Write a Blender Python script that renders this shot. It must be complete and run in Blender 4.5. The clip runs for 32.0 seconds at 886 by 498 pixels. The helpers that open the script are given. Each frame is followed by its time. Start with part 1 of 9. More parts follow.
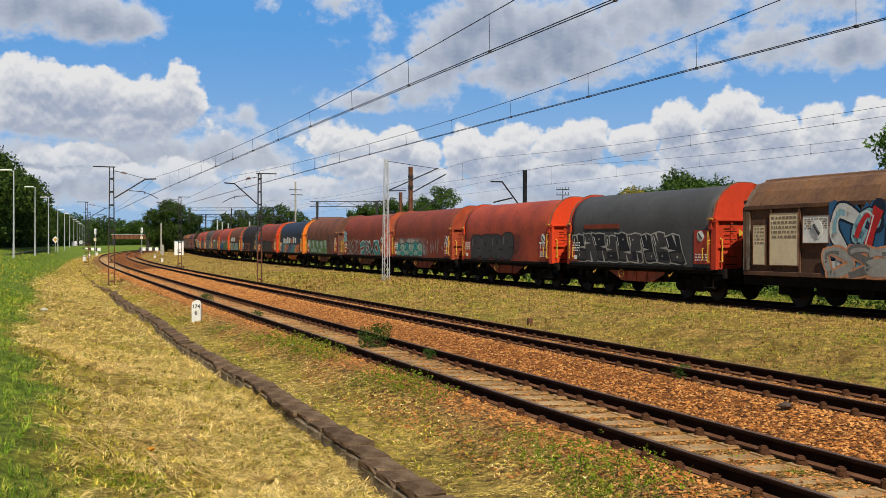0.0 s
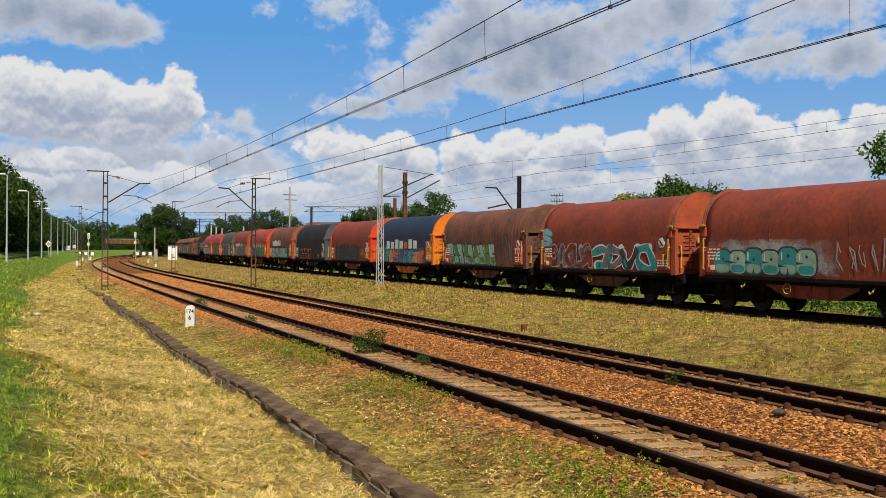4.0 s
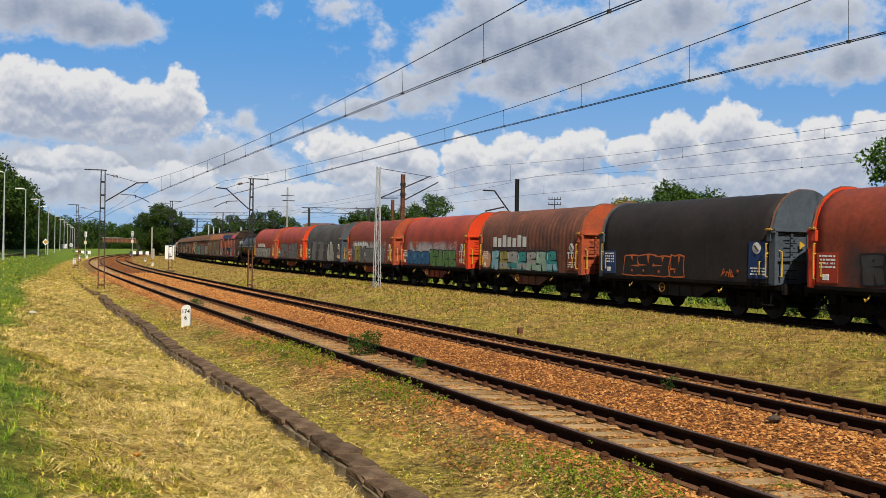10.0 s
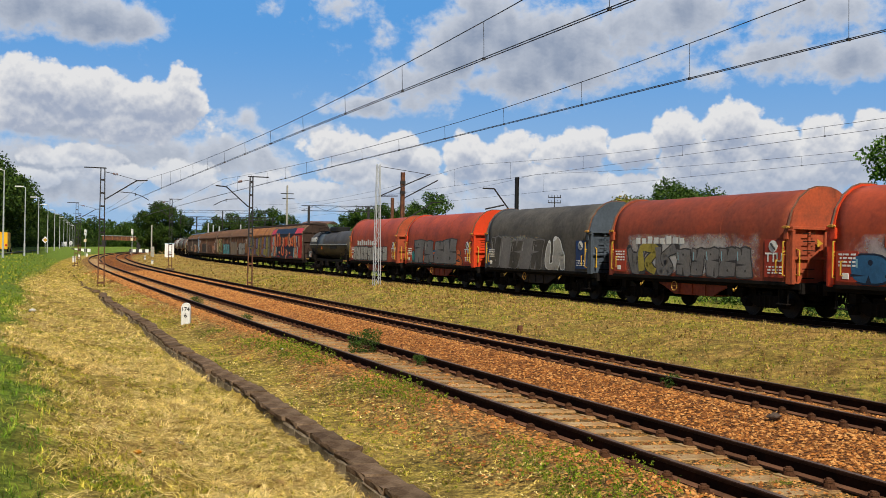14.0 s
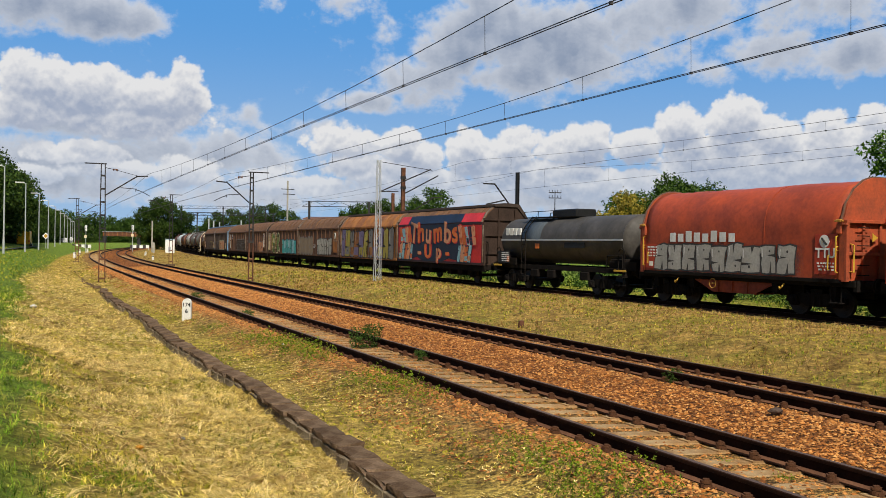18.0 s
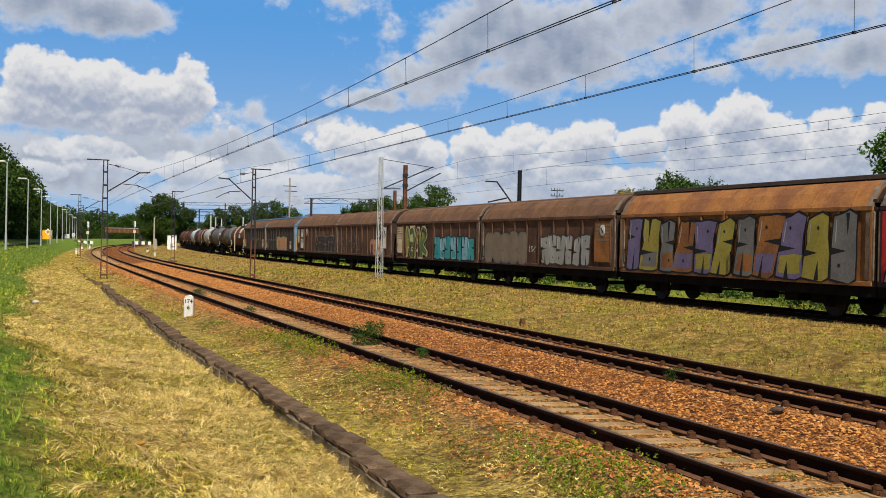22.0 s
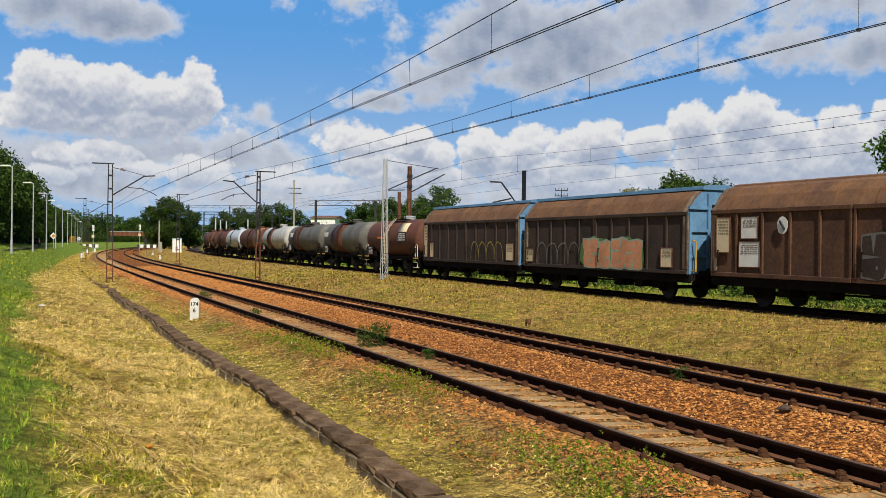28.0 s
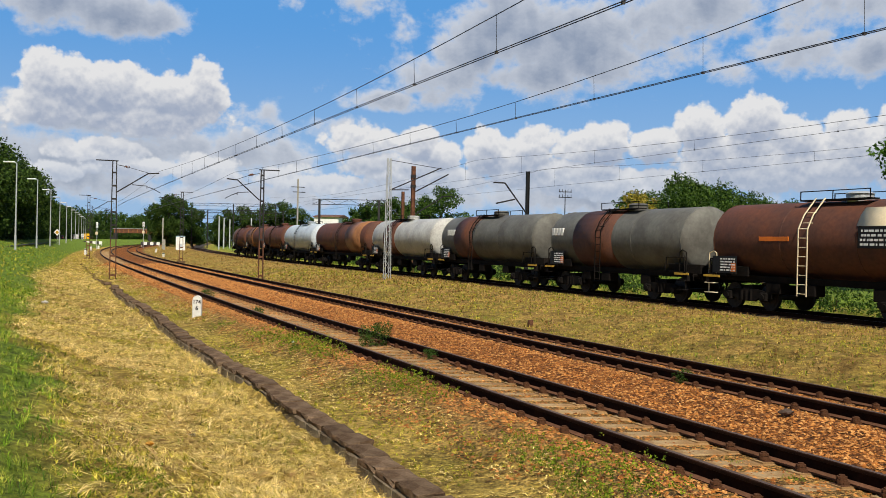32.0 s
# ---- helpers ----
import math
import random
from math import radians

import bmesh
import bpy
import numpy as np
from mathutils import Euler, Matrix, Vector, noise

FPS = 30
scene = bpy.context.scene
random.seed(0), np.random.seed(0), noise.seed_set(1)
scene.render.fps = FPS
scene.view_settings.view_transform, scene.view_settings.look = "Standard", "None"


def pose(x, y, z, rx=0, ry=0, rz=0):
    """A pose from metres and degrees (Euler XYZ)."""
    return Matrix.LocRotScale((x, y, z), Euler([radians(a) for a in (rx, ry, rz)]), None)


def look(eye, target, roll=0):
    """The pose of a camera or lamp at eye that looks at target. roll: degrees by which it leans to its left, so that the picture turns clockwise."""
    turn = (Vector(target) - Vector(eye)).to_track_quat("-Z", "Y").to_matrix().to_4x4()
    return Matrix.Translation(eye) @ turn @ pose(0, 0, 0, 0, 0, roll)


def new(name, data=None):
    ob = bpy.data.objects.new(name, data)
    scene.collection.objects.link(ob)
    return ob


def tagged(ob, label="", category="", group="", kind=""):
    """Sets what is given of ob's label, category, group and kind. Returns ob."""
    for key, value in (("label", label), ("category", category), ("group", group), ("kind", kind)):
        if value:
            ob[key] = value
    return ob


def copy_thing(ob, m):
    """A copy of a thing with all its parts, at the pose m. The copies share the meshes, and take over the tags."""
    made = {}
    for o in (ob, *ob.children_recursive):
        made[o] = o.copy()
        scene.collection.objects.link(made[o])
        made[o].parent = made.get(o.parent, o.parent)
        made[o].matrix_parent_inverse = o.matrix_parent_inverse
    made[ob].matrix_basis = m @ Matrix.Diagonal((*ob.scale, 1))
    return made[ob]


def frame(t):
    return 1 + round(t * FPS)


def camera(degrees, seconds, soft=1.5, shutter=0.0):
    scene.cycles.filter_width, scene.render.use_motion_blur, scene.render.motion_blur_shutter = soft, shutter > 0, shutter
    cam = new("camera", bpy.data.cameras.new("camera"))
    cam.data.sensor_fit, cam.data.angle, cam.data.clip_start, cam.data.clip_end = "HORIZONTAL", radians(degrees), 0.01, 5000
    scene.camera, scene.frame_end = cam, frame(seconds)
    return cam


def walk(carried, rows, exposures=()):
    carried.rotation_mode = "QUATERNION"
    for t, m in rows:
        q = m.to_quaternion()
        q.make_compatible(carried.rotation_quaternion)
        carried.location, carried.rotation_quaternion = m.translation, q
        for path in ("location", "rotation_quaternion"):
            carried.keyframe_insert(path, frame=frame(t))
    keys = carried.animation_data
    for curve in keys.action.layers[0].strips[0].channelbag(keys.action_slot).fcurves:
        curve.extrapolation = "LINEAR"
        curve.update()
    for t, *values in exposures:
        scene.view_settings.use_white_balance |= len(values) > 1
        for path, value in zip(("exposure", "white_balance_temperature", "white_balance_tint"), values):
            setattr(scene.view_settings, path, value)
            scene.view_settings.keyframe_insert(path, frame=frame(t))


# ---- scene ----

# The camera: held by hand, nearly still
cam = camera(49.52, 32.0, soft=0.72)
PATH = [
    (0.0, pose(0.005, -0.010, 2.045, 89.739, -0.143, 0.479)),
    (0.5, pose(0.006, -0.007, 2.042, 89.748, -0.144, 0.372)),
    (1.0, pose(0.009, -0.001, 2.040, 89.764, -0.137, 0.271)),
    (1.5, pose(0.008, 0.007, 2.040, 89.799, -0.151, 0.226)),
    (2.0, pose(0.003, 0.004, 2.041, 89.846, -0.183, 0.207)),
    (2.5, pose(-0.003, -0.004, 2.041, 89.904, -0.237, 0.176)),
    (3.0, pose(-0.006, -0.005, 2.041, 89.974, -0.299, 0.149)),
    (3.5, pose(-0.006, -0.015, 2.043, 90.033, -0.324, 0.136)),
    (5.5, pose(-0.006, -0.013, 2.051, 90.204, -0.546, 0.078)),
    (6.0, pose(-0.003, -0.001, 2.049, 90.244, -0.640, 0.068)),
    (6.5, pose(-0.001, 0.000, 2.050, 90.255, -0.708, 0.055)),
    (7.0, pose(-0.001, -0.001, 2.049, 90.243, -0.797, 0.042)),
    (7.5, pose(-0.001, 0.003, 2.047, 90.213, -0.898, 0.033)),
    (8.0, pose(-0.000, 0.003, 2.048, 90.179, -0.978, 0.021)),
    (8.5, pose(-0.000, -0.001, 2.050, 90.164, -1.035, 0.008)),
    (9.0, pose(0.002, -0.000, 2.053, 90.173, -1.026, -0.003)),
    (9.5, pose(0.007, 0.002, 2.054, 90.201, -0.979, -0.017)),
    (10.0, pose(0.006, 0.002, 2.052, 90.219, -0.956, -0.035)),
    (10.5, pose(0.004, 0.001, 2.051, 90.215, -0.975, -0.041)),
    (11.0, pose(0.003, 0.002, 2.049, 90.200, -1.025, -0.037)),
    (11.5, pose(0.002, 0.001, 2.047, 90.176, -1.062, -0.036)),
    (12.0, pose(-0.001, -0.000, 2.048, 90.159, -1.080, -0.045)),
    (12.5, pose(-0.003, 0.003, 2.048, 90.151, -1.090, -0.058)),
    (13.0, pose(-0.001, 0.008, 2.046, 90.141, -1.080, -0.063)),
    (13.5, pose(0.001, 0.007, 2.045, 90.126, -1.034, -0.059)),
    (14.0, pose(0.001, 0.001, 2.046, 90.106, -0.978, -0.053)),
    (14.5, pose(0.002, 0.001, 2.045, 90.069, -0.947, -0.048)),
    (16.5, pose(-0.006, 0.002, 2.041, 90.020, -0.920, -0.055)),
    (17.0, pose(-0.008, 0.005, 2.043, 89.951, -0.908, -0.041)),
    (17.5, pose(-0.011, 0.009, 2.043, 89.884, -0.908, -0.035)),
    (18.0, pose(-0.011, 0.017, 2.041, 89.833, -0.898, -0.024)),
    (18.5, pose(-0.010, 0.018, 2.043, 89.798, -0.876, -0.013)),
    (19.0, pose(-0.013, 0.009, 2.044, 89.777, -0.887, -0.005)),
    (19.5, pose(-0.014, 0.008, 2.044, 89.769, -0.922, 0.009)),
    (20.0, pose(-0.016, 0.010, 2.042, 89.765, -0.969, 0.026)),
    (20.5, pose(-0.019, 0.004, 2.042, 89.748, -1.026, 0.041)),
    (21.0, pose(-0.020, 0.002, 2.044, 89.721, -1.070, 0.054)),
    (21.5, pose(-0.019, 0.004, 2.042, 89.701, -1.104, 0.066)),
    (22.0, pose(-0.016, 0.009, 2.041, 89.686, -1.125, 0.084)),
    (22.5, pose(-0.016, 0.012, 2.044, 89.671, -1.117, 0.102)),
    (23.0, pose(-0.015, 0.011, 2.045, 89.659, -1.079, 0.121)),
    (23.5, pose(-0.011, 0.018, 2.044, 89.641, -1.049, 0.155)),
    (24.0, pose(-0.006, 0.023, 2.043, 89.603, -1.018, 0.192)),
    (24.5, pose(-0.004, 0.019, 2.044, 89.551, -0.962, 0.213)),
    (25.0, pose(-0.005, 0.022, 2.042, 89.504, -0.914, 0.232)),
    (25.5, pose(-0.004, 0.017, 2.038, 89.463, -0.866, 0.263)),
    (27.5, pose(-0.028, -0.001, 2.044, 89.642, -0.684, 0.352)),
    (28.0, pose(-0.028, 0.006, 2.042, 89.733, -0.681, 0.360)),
    (28.5, pose(-0.026, 0.008, 2.041, 89.783, -0.725, 0.378)),
    (29.0, pose(-0.026, 0.006, 2.040, 89.782, -0.836, 0.393)),
    (29.5, pose(-0.026, 0.004, 2.044, 89.760, -0.942, 0.412)),
    (30.0, pose(-0.024, 0.008, 2.047, 89.750, -1.011, 0.441)),
    (30.5, pose(-0.020, 0.013, 2.047, 89.756, -1.068, 0.476)),
    (31.0, pose(-0.017, 0.013, 2.046, 89.766, -1.120, 0.508)),
    (31.5, pose(-0.019, 0.013, 2.045, 89.762, -1.169, 0.533)),
    (32.0, pose(-0.019, 0.015, 2.042, 89.742, -1.236, 0.554)),
]
walk(cam, PATH)

# ---- world and sun ----
SUN_AZ = (0.17, -0.985)                     # horizontal direction towards the sun
SUN_EL = radians(50)
world = bpy.data.worlds.new("sky")
scene.world = world
world.use_nodes = True
wn = world.node_tree
sky = wn.nodes.new("ShaderNodeTexSky")
sky.sky_type, sky.sun_disc = "NISHITA", False
sky.sun_elevation, sky.sun_rotation = SUN_EL, math.atan2(SUN_AZ[0], SUN_AZ[1])
bgn = wn.nodes["Background"]
bgn.inputs["Strength"].default_value = 0.04
wn.links.new(sky.outputs["Color"], bgn.inputs["Color"])
sun_data = bpy.data.lights.new("sun", "SUN")
sun_data.energy, sun_data.angle, sun_data.color = 5.0, radians(0.53), (1.0, 0.93, 0.8)
sun = new("sun", sun_data)
sun.matrix_world = look((0, 0, 0), (-SUN_AZ[0] * math.cos(SUN_EL), -SUN_AZ[1] * math.cos(SUN_EL), -math.sin(SUN_EL)))
scene.view_settings.exposure = 0.3


# ---- materials ----
def mat(name, color, rough=0.7, metal=0.0, var=0.25, scale=3.0, dark=None, bump=0.15, spot=0.5, fine=12.0, vary=0.0, coat=0.0):
    """A weathered surface: base colour, a second colour in stains, grain and bump at two scales."""
    m = bpy.data.materials.new(name)
    m.use_nodes = True
    n, l = m.node_tree.nodes, m.node_tree.links
    b = n["Principled BSDF"]
    b.inputs["Roughness"].default_value, b.inputs["Metallic"].default_value = rough, metal
    b.inputs["Specular IOR Level"].default_value = 0.08 if rough > 0.9 else 0.25
    if coat:
        b.inputs["Coat Weight"].default_value = coat
    tc = n.new("ShaderNodeTexCoord")
    big, small = n.new("ShaderNodeTexNoise"), n.new("ShaderNodeTexNoise")
    for t, s, d in ((big, scale, 6), (small, scale * fine, 4)):
        t.inputs["Scale"].default_value, t.inputs["Detail"].default_value = s, d
        t.inputs["Roughness"].default_value = 0.65
        l.new(tc.outputs["Object"], t.inputs["Vector"])
    ramp = n.new("ShaderNodeValToRGB")
    ramp.color_ramp.elements[0].position, ramp.color_ramp.elements[1].position = spot - 0.12, spot + 0.14
    dark = dark or tuple(c * (1 - var) for c in color)
    ramp.color_ramp.elements[0].color, ramp.color_ramp.elements[1].color = (*dark, 1), (*color, 1)
    l.new(big.outputs["Fac"], ramp.inputs["Fac"])
    mix = n.new("ShaderNodeMix")
    mix.data_type, mix.blend_type = "RGBA", "MULTIPLY"
    mix.inputs["Factor"].default_value = 1.0
    ramp2 = n.new("ShaderNodeValToRGB")
    ramp2.color_ramp.elements[0].position, ramp2.color_ramp.elements[1].position = 0.3, 0.7
    lo = 1 - var
    ramp2.color_ramp.elements[0].color, ramp2.color_ramp.elements[1].color = (lo, lo, lo, 1), (1, 1, 1, 1)
    l.new(small.outputs["Fac"], ramp2.inputs["Fac"])
    l.new(ramp.outputs["Color"], mix.inputs["A"])
    l.new(ramp2.outputs["Color"], mix.inputs["B"])
    out = mix.outputs["Result"]
    if vary:
        info, hsv, mr = n.new("ShaderNodeObjectInfo"), n.new("ShaderNodeHueSaturation"), n.new("ShaderNodeMapRange")
        mr.inputs["To Min"].default_value, mr.inputs["To Max"].default_value = 1 - vary, 1 + vary
        l.new(info.outputs["Random"], mr.inputs["Value"])
        l.new(mr.outputs["Result"], hsv.inputs["Value"])
        l.new(out, hsv.inputs["Color"])
        out = hsv.outputs["Color"]
    l.new(out, b.inputs["Base Color"])
    if bump:
        bp = n.new("ShaderNodeBump")
        bp.inputs["Strength"].default_value, bp.inputs["Distance"].default_value = bump, 0.02
        l.new(small.outputs["Fac"], bp.inputs["Height"])
        l.new(bp.outputs["Normal"], b.inputs["Normal"])
    return m


def island_mat(name, colors, rough=0.85, trans=0.0, grain=False):
    """Loose pieces in one mesh: each island takes its own colour of the ramp."""
    m = bpy.data.materials.new(name)
    m.use_nodes = True
    n, l = m.node_tree.nodes, m.node_tree.links
    b = n["Principled BSDF"]
    b.inputs["Roughness"].default_value = rough
    b.inputs["Specular IOR Level"].default_value = 0.15
    g, ramp = n.new("ShaderNodeNewGeometry"), n.new("ShaderNodeValToRGB")
    e = ramp.color_ramp.elements
    while len(e) < len(colors):
        e.new(0.5)
    for i, c in enumerate(colors):
        e[i].position, e[i].color = i / (len(colors) - 1), (*c, 1)
    l.new(g.outputs["Random Per Island"], ramp.inputs["Fac"])
    tc, nz, mx = n.new("ShaderNodeTexCoord"), n.new("ShaderNodeTexNoise"), n.new("ShaderNodeMix")
    nz.inputs["Scale"].default_value, nz.inputs["Detail"].default_value, nz.inputs["Roughness"].default_value = 6.5 if grain else 0.6, 7 if grain else 5, 0.72
    l.new(tc.outputs["Object"], nz.inputs["Vector"])
    mx.data_type, mx.blend_type = "RGBA", "OVERLAY"
    mx.inputs["Factor"].default_value = 0.55
    l.new(ramp.outputs["Color"], mx.inputs["A"])
    if grain:
        cr = n.new("ShaderNodeValToRGB")
        e2 = cr.color_ramp.elements
        e2[0].position, e2[0].color, e2[1].position, e2[1].color = 0.38, (0.42, 0.39, 0.33, 1), 0.62, (1.5, 1.45, 1.4, 1)
        l.new(nz.outputs["Fac"], cr.inputs["Fac"])
        l.new(cr.outputs["Color"], mx.inputs["B"])
        mx.blend_type = "MULTIPLY"
        mx.inputs["Factor"].default_value = 0.9
    else:
        l.new(nz.outputs["Fac"], mx.inputs["B"])
    l.new(mx.outputs["Result"], b.inputs["Base Color"])
    if trans:
        t, add = n.new("ShaderNodeBsdfTranslucent"), n.new("ShaderNodeMixShader")
        add.inputs["Fac"].default_value = trans
        l.new(mx.outputs["Result"], t.inputs["Color"])
        l.new(b.outputs["BSDF"], add.inputs[1])
        l.new(t.outputs["BSDF"], add.inputs[2])
        l.new(add.outputs["Shader"], n["Material Output"].inputs["Surface"])
    return m


# lighter rail brown: sunlight on the foot's upper faces, put into the colour
RAIL_FOOT = mat("rail_foot_lit", (0.17, 0.08, 0.045), 0.95, 0.0, 0.4, 3.0)
# rust darkened well below its own tone to paint in the sides' shade
RAIL = mat("rail_rust_shaded", (0.032, 0.014, 0.008), 0.95, 0.0, 0.4, 2.0)
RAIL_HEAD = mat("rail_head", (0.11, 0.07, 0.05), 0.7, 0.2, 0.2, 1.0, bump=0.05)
SLEEPER = mat("sleeper_concrete", (0.4, 0.28, 0.145), 0.95, 0, 0.35, 3.0, dark=(0.27, 0.15, 0.062), vary=0.2)
FASTEN = mat("fastening_iron", (0.11, 0.05, 0.026), 0.95, 0.0, 0.4, 8.0)
CONCRETE = mat("old_concrete", (0.2, 0.135, 0.085), 0.98, 0, 0.45, 2.6, dark=(0.085, 0.05, 0.027), bump=0.8, vary=0.25)
WHITE_STONE = mat("white_paint_on_stone", (0.75, 0.74, 0.7), 0.8, 0, 0.2, 4.0)
BLACK = mat("black_paint", (0.012, 0.012, 0.013), 0.6, 0, 0.3, 3.0)
STEEL_DARK = mat("dark_steel", (0.05, 0.047, 0.048), 0.6, 0.3, 0.4, 2.0)
STEEL_RUST = mat("rust_steel", (0.22, 0.09, 0.045), 0.85, 0.1, 0.45, 3.0, dark=(0.09, 0.04, 0.025))
GALV = mat("galvanised_steel", (0.5, 0.52, 0.53), 0.5, 0.4, 0.15, 3.0)
WIRE = mat("wire_copper_dark", (0.05, 0.05, 0.055), 0.5, 0.4, 0.2, 1.0, bump=0)
WHITE = mat("white_paint", (0.78, 0.78, 0.76), 0.6, 0, 0.12, 2.0)
YELLOW = mat("yellow_paint", (0.62, 0.37, 0.04), 0.55, 0, 0.25, 5.0)
UNDER = mat("underframe_grime", (0.018, 0.014, 0.012), 0.95, 0.0, 0.45, 2.0, dark=(0.009, 0.008, 0.007))
WHEEL = mat("wheel_steel", (0.035, 0.028, 0.024), 0.6, 0.3, 0.4, 4.0)


# ---- mesh helpers ----
def part(name, bm, material, parent=None, label="", smooth=False):
    """Link a bmesh as one mesh object under a thing or a part."""
    me = bpy.data.meshes.new(name)
    bm.to_mesh(me)
    bm.free()
    me.materials.append(material)
    if smooth:
        me.polygons.foreach_set("use_smooth", [True] * len(me.polygons))
    ob = new(name, me)
    if parent:
        ob.parent = parent
    if label:
        tagged(ob, label)
    return ob


def share(name, mesh, parent, m, label=""):
    """One more object on a mesh that others use too, at the pose m in its parent's space."""
    ob = new(name, mesh)
    ob.parent = parent
    ob.matrix_basis = m
    if label:
        tagged(ob, label)
    return ob


def box(bm, x0, x1, y0, y1, z0, z1, bevel=0.0):
    r = bmesh.ops.create_cube(bm, size=1.0, matrix=Matrix.Translation(((x0 + x1) / 2, (y0 + y1) / 2, (z0 + z1) / 2)) @ Matrix.Diagonal((x1 - x0, y1 - y0, z1 - z0, 1)))
    if bevel:
        es = {e for v in r["verts"] for e in v.link_edges}
        bmesh.ops.bevel(bm, geom=list(es), offset=bevel, segments=1, affect="EDGES")


def rod(bm, a, b, r=0.03, n=6, r2=None):
    a, b = Vector(a), Vector(b)
    d = b - a
    m = Matrix.Translation((a + b) / 2) @ d.to_track_quat("Z", "Y").to_matrix().to_4x4()
    bmesh.ops.create_cone(bm, cap_ends=True, segments=n, radius1=r, radius2=r if r2 is None else r2, depth=d.length, matrix=m)


def chain(bm, pts, r=0.02, n=5):
    """One bent tube through the points, capped."""
    pts = [Vector(p) for p in pts]
    way = [(b - a).normalized() for a, b in zip(pts, pts[1:])]
    side, rings = way[0].orthogonal().normalized(), []
    for i, p in enumerate(pts):
        a, b = way[max(i - 1, 0)], way[min(i, len(way) - 1)]
        d = a + b if (a + b).length > 1e-3 else b
        d.normalize()
        side = side - d * side.dot(d)
        side = side.normalized() if side.length > 1e-3 else d.orthogonal().normalized()
        up, wide = d.cross(side), 1 / max(0.6, d.dot(b))
        rings.append([bm.verts.new(p + (side * math.cos(6.2832 * k / n) + up * math.sin(6.2832 * k / n)) * r * wide) for k in range(n)])
    for a, b in zip(rings, rings[1:]):
        for k in range(n):
            bm.faces.new((a[k], a[(k + 1) % n], b[(k + 1) % n], b[k]))
    bm.faces.new(rings[0][::-1])
    bm.faces.new(rings[-1])


def prism(bm, profile, x0, x1):
    """A closed profile of (y, z) drawn out along x, capped."""
    a = [bm.verts.new((x0, y, z)) for y, z in profile]
    b = [bm.verts.new((x1, y, z)) for y, z in profile]
    k = len(profile)
    for i in range(k):
        bm.faces.new((a[i], a[(i + 1) % k], b[(i + 1) % k], b[i]))
    bm.faces.new(a[::-1])
    bm.faces.new(b)
    bmesh.ops.recalc_face_normals(bm, faces=bm.faces)


def poly(bm, pts, thick):
    """A flat polygon of (x, z) at y = 0, drawn out by thick along y."""
    a = [bm.verts.new((x, 0, z)) for x, z in pts]
    b = [bm.verts.new((x, thick, z)) for x, z in pts]
    k = len(pts)
    bm.faces.new(a)
    bm.faces.new(b[::-1])
    for i in range(k):
        bm.faces.new((a[i], b[i], b[(i + 1) % k], a[(i + 1) % k]))
    bmesh.ops.recalc_face_normals(bm, faces=bm.faces)


def text_mesh(words, size, thick=0.006, bold=0.0):
    cu = bpy.data.curves.new("letters", "FONT")
    cu.body, cu.size, cu.extrude, cu.offset = words, size, thick / 2, bold
    cu.align_x, cu.align_y, cu.resolution_u = "CENTER", "CENTER", 3
    ob = bpy.data.objects.new("letters", cu)
    me = bpy.data.meshes.new_from_object(ob)
    bpy.data.objects.remove(ob)
    return me


def mesh_of(name, verts, faces, material, smooth=False):
    me = bpy.data.meshes.new(name)
    me.from_pydata([tuple(v) for v in verts], [], faces)
    me.materials.append(material)
    if smooth:
        me.polygons.foreach_set("use_smooth", [True] * len(me.polygons))
    me.update()
    return me


# ---- the plan: s runs along the near track away from the camera, d across it to the right ----
STEP = 0.25
S_AX = np.arange(-400, 3200, STEP)
KAPPA = np.where(S_AX < 70, 0.000294, np.where(S_AX < 250, 0.00075, np.where(S_AX < 450, 0.0002, 0.0)))
PHI = np.cumsum(KAPPA) * STEP
I0 = int(400 / STEP)
PHI = PHI - PHI[I0] - 0.4173
CX = np.cumsum(np.sin(PHI)) * STEP
CY = np.cumsum(np.cos(PHI)) * STEP
CX, CY = CX - CX[I0] + 1.8487, CY - CY[I0] + 12.0
T1, T2, T3 = 0.0, 3.93, 17.75              # the three tracks' centre lines
CANT = 0.07


def heading(s):
    return float(np.interp(s, S_AX, PHI))


def at(s, d, z=0.0):
    p = heading(s)
    return Vector((float(np.interp(s, S_AX, CX)) + d * math.cos(p), float(np.interp(s, S_AX, CY)) - d * math.sin(p), z))


def on_track(s, d, z=0.0, turn=0.0):
    """A pose at (s, d): x along the track away from the camera, y towards the camera's side."""
    return Matrix.Translation(at(s, d, z)) @ Matrix.Rotation(math.pi / 2 - heading(s) + radians(turn), 4, "Z")


def sd_of(x, y):
    """Track coordinates of many points (numpy arrays)."""
    near = np.clip(np.searchsorted(CY, y), 1, len(CY) - 2)
    for _ in range(3):
        p = PHI[near]
        ds = (x - CX[near]) * np.sin(p) + (y - CY[near]) * np.cos(p)
        near = np.clip(near + np.round(ds / STEP).astype(int), 1, len(CY) - 2)
    p = PHI[near]
    return S_AX[near], (x - CX[near]) * np.cos(p) - (y - CY[near]) * np.sin(p)


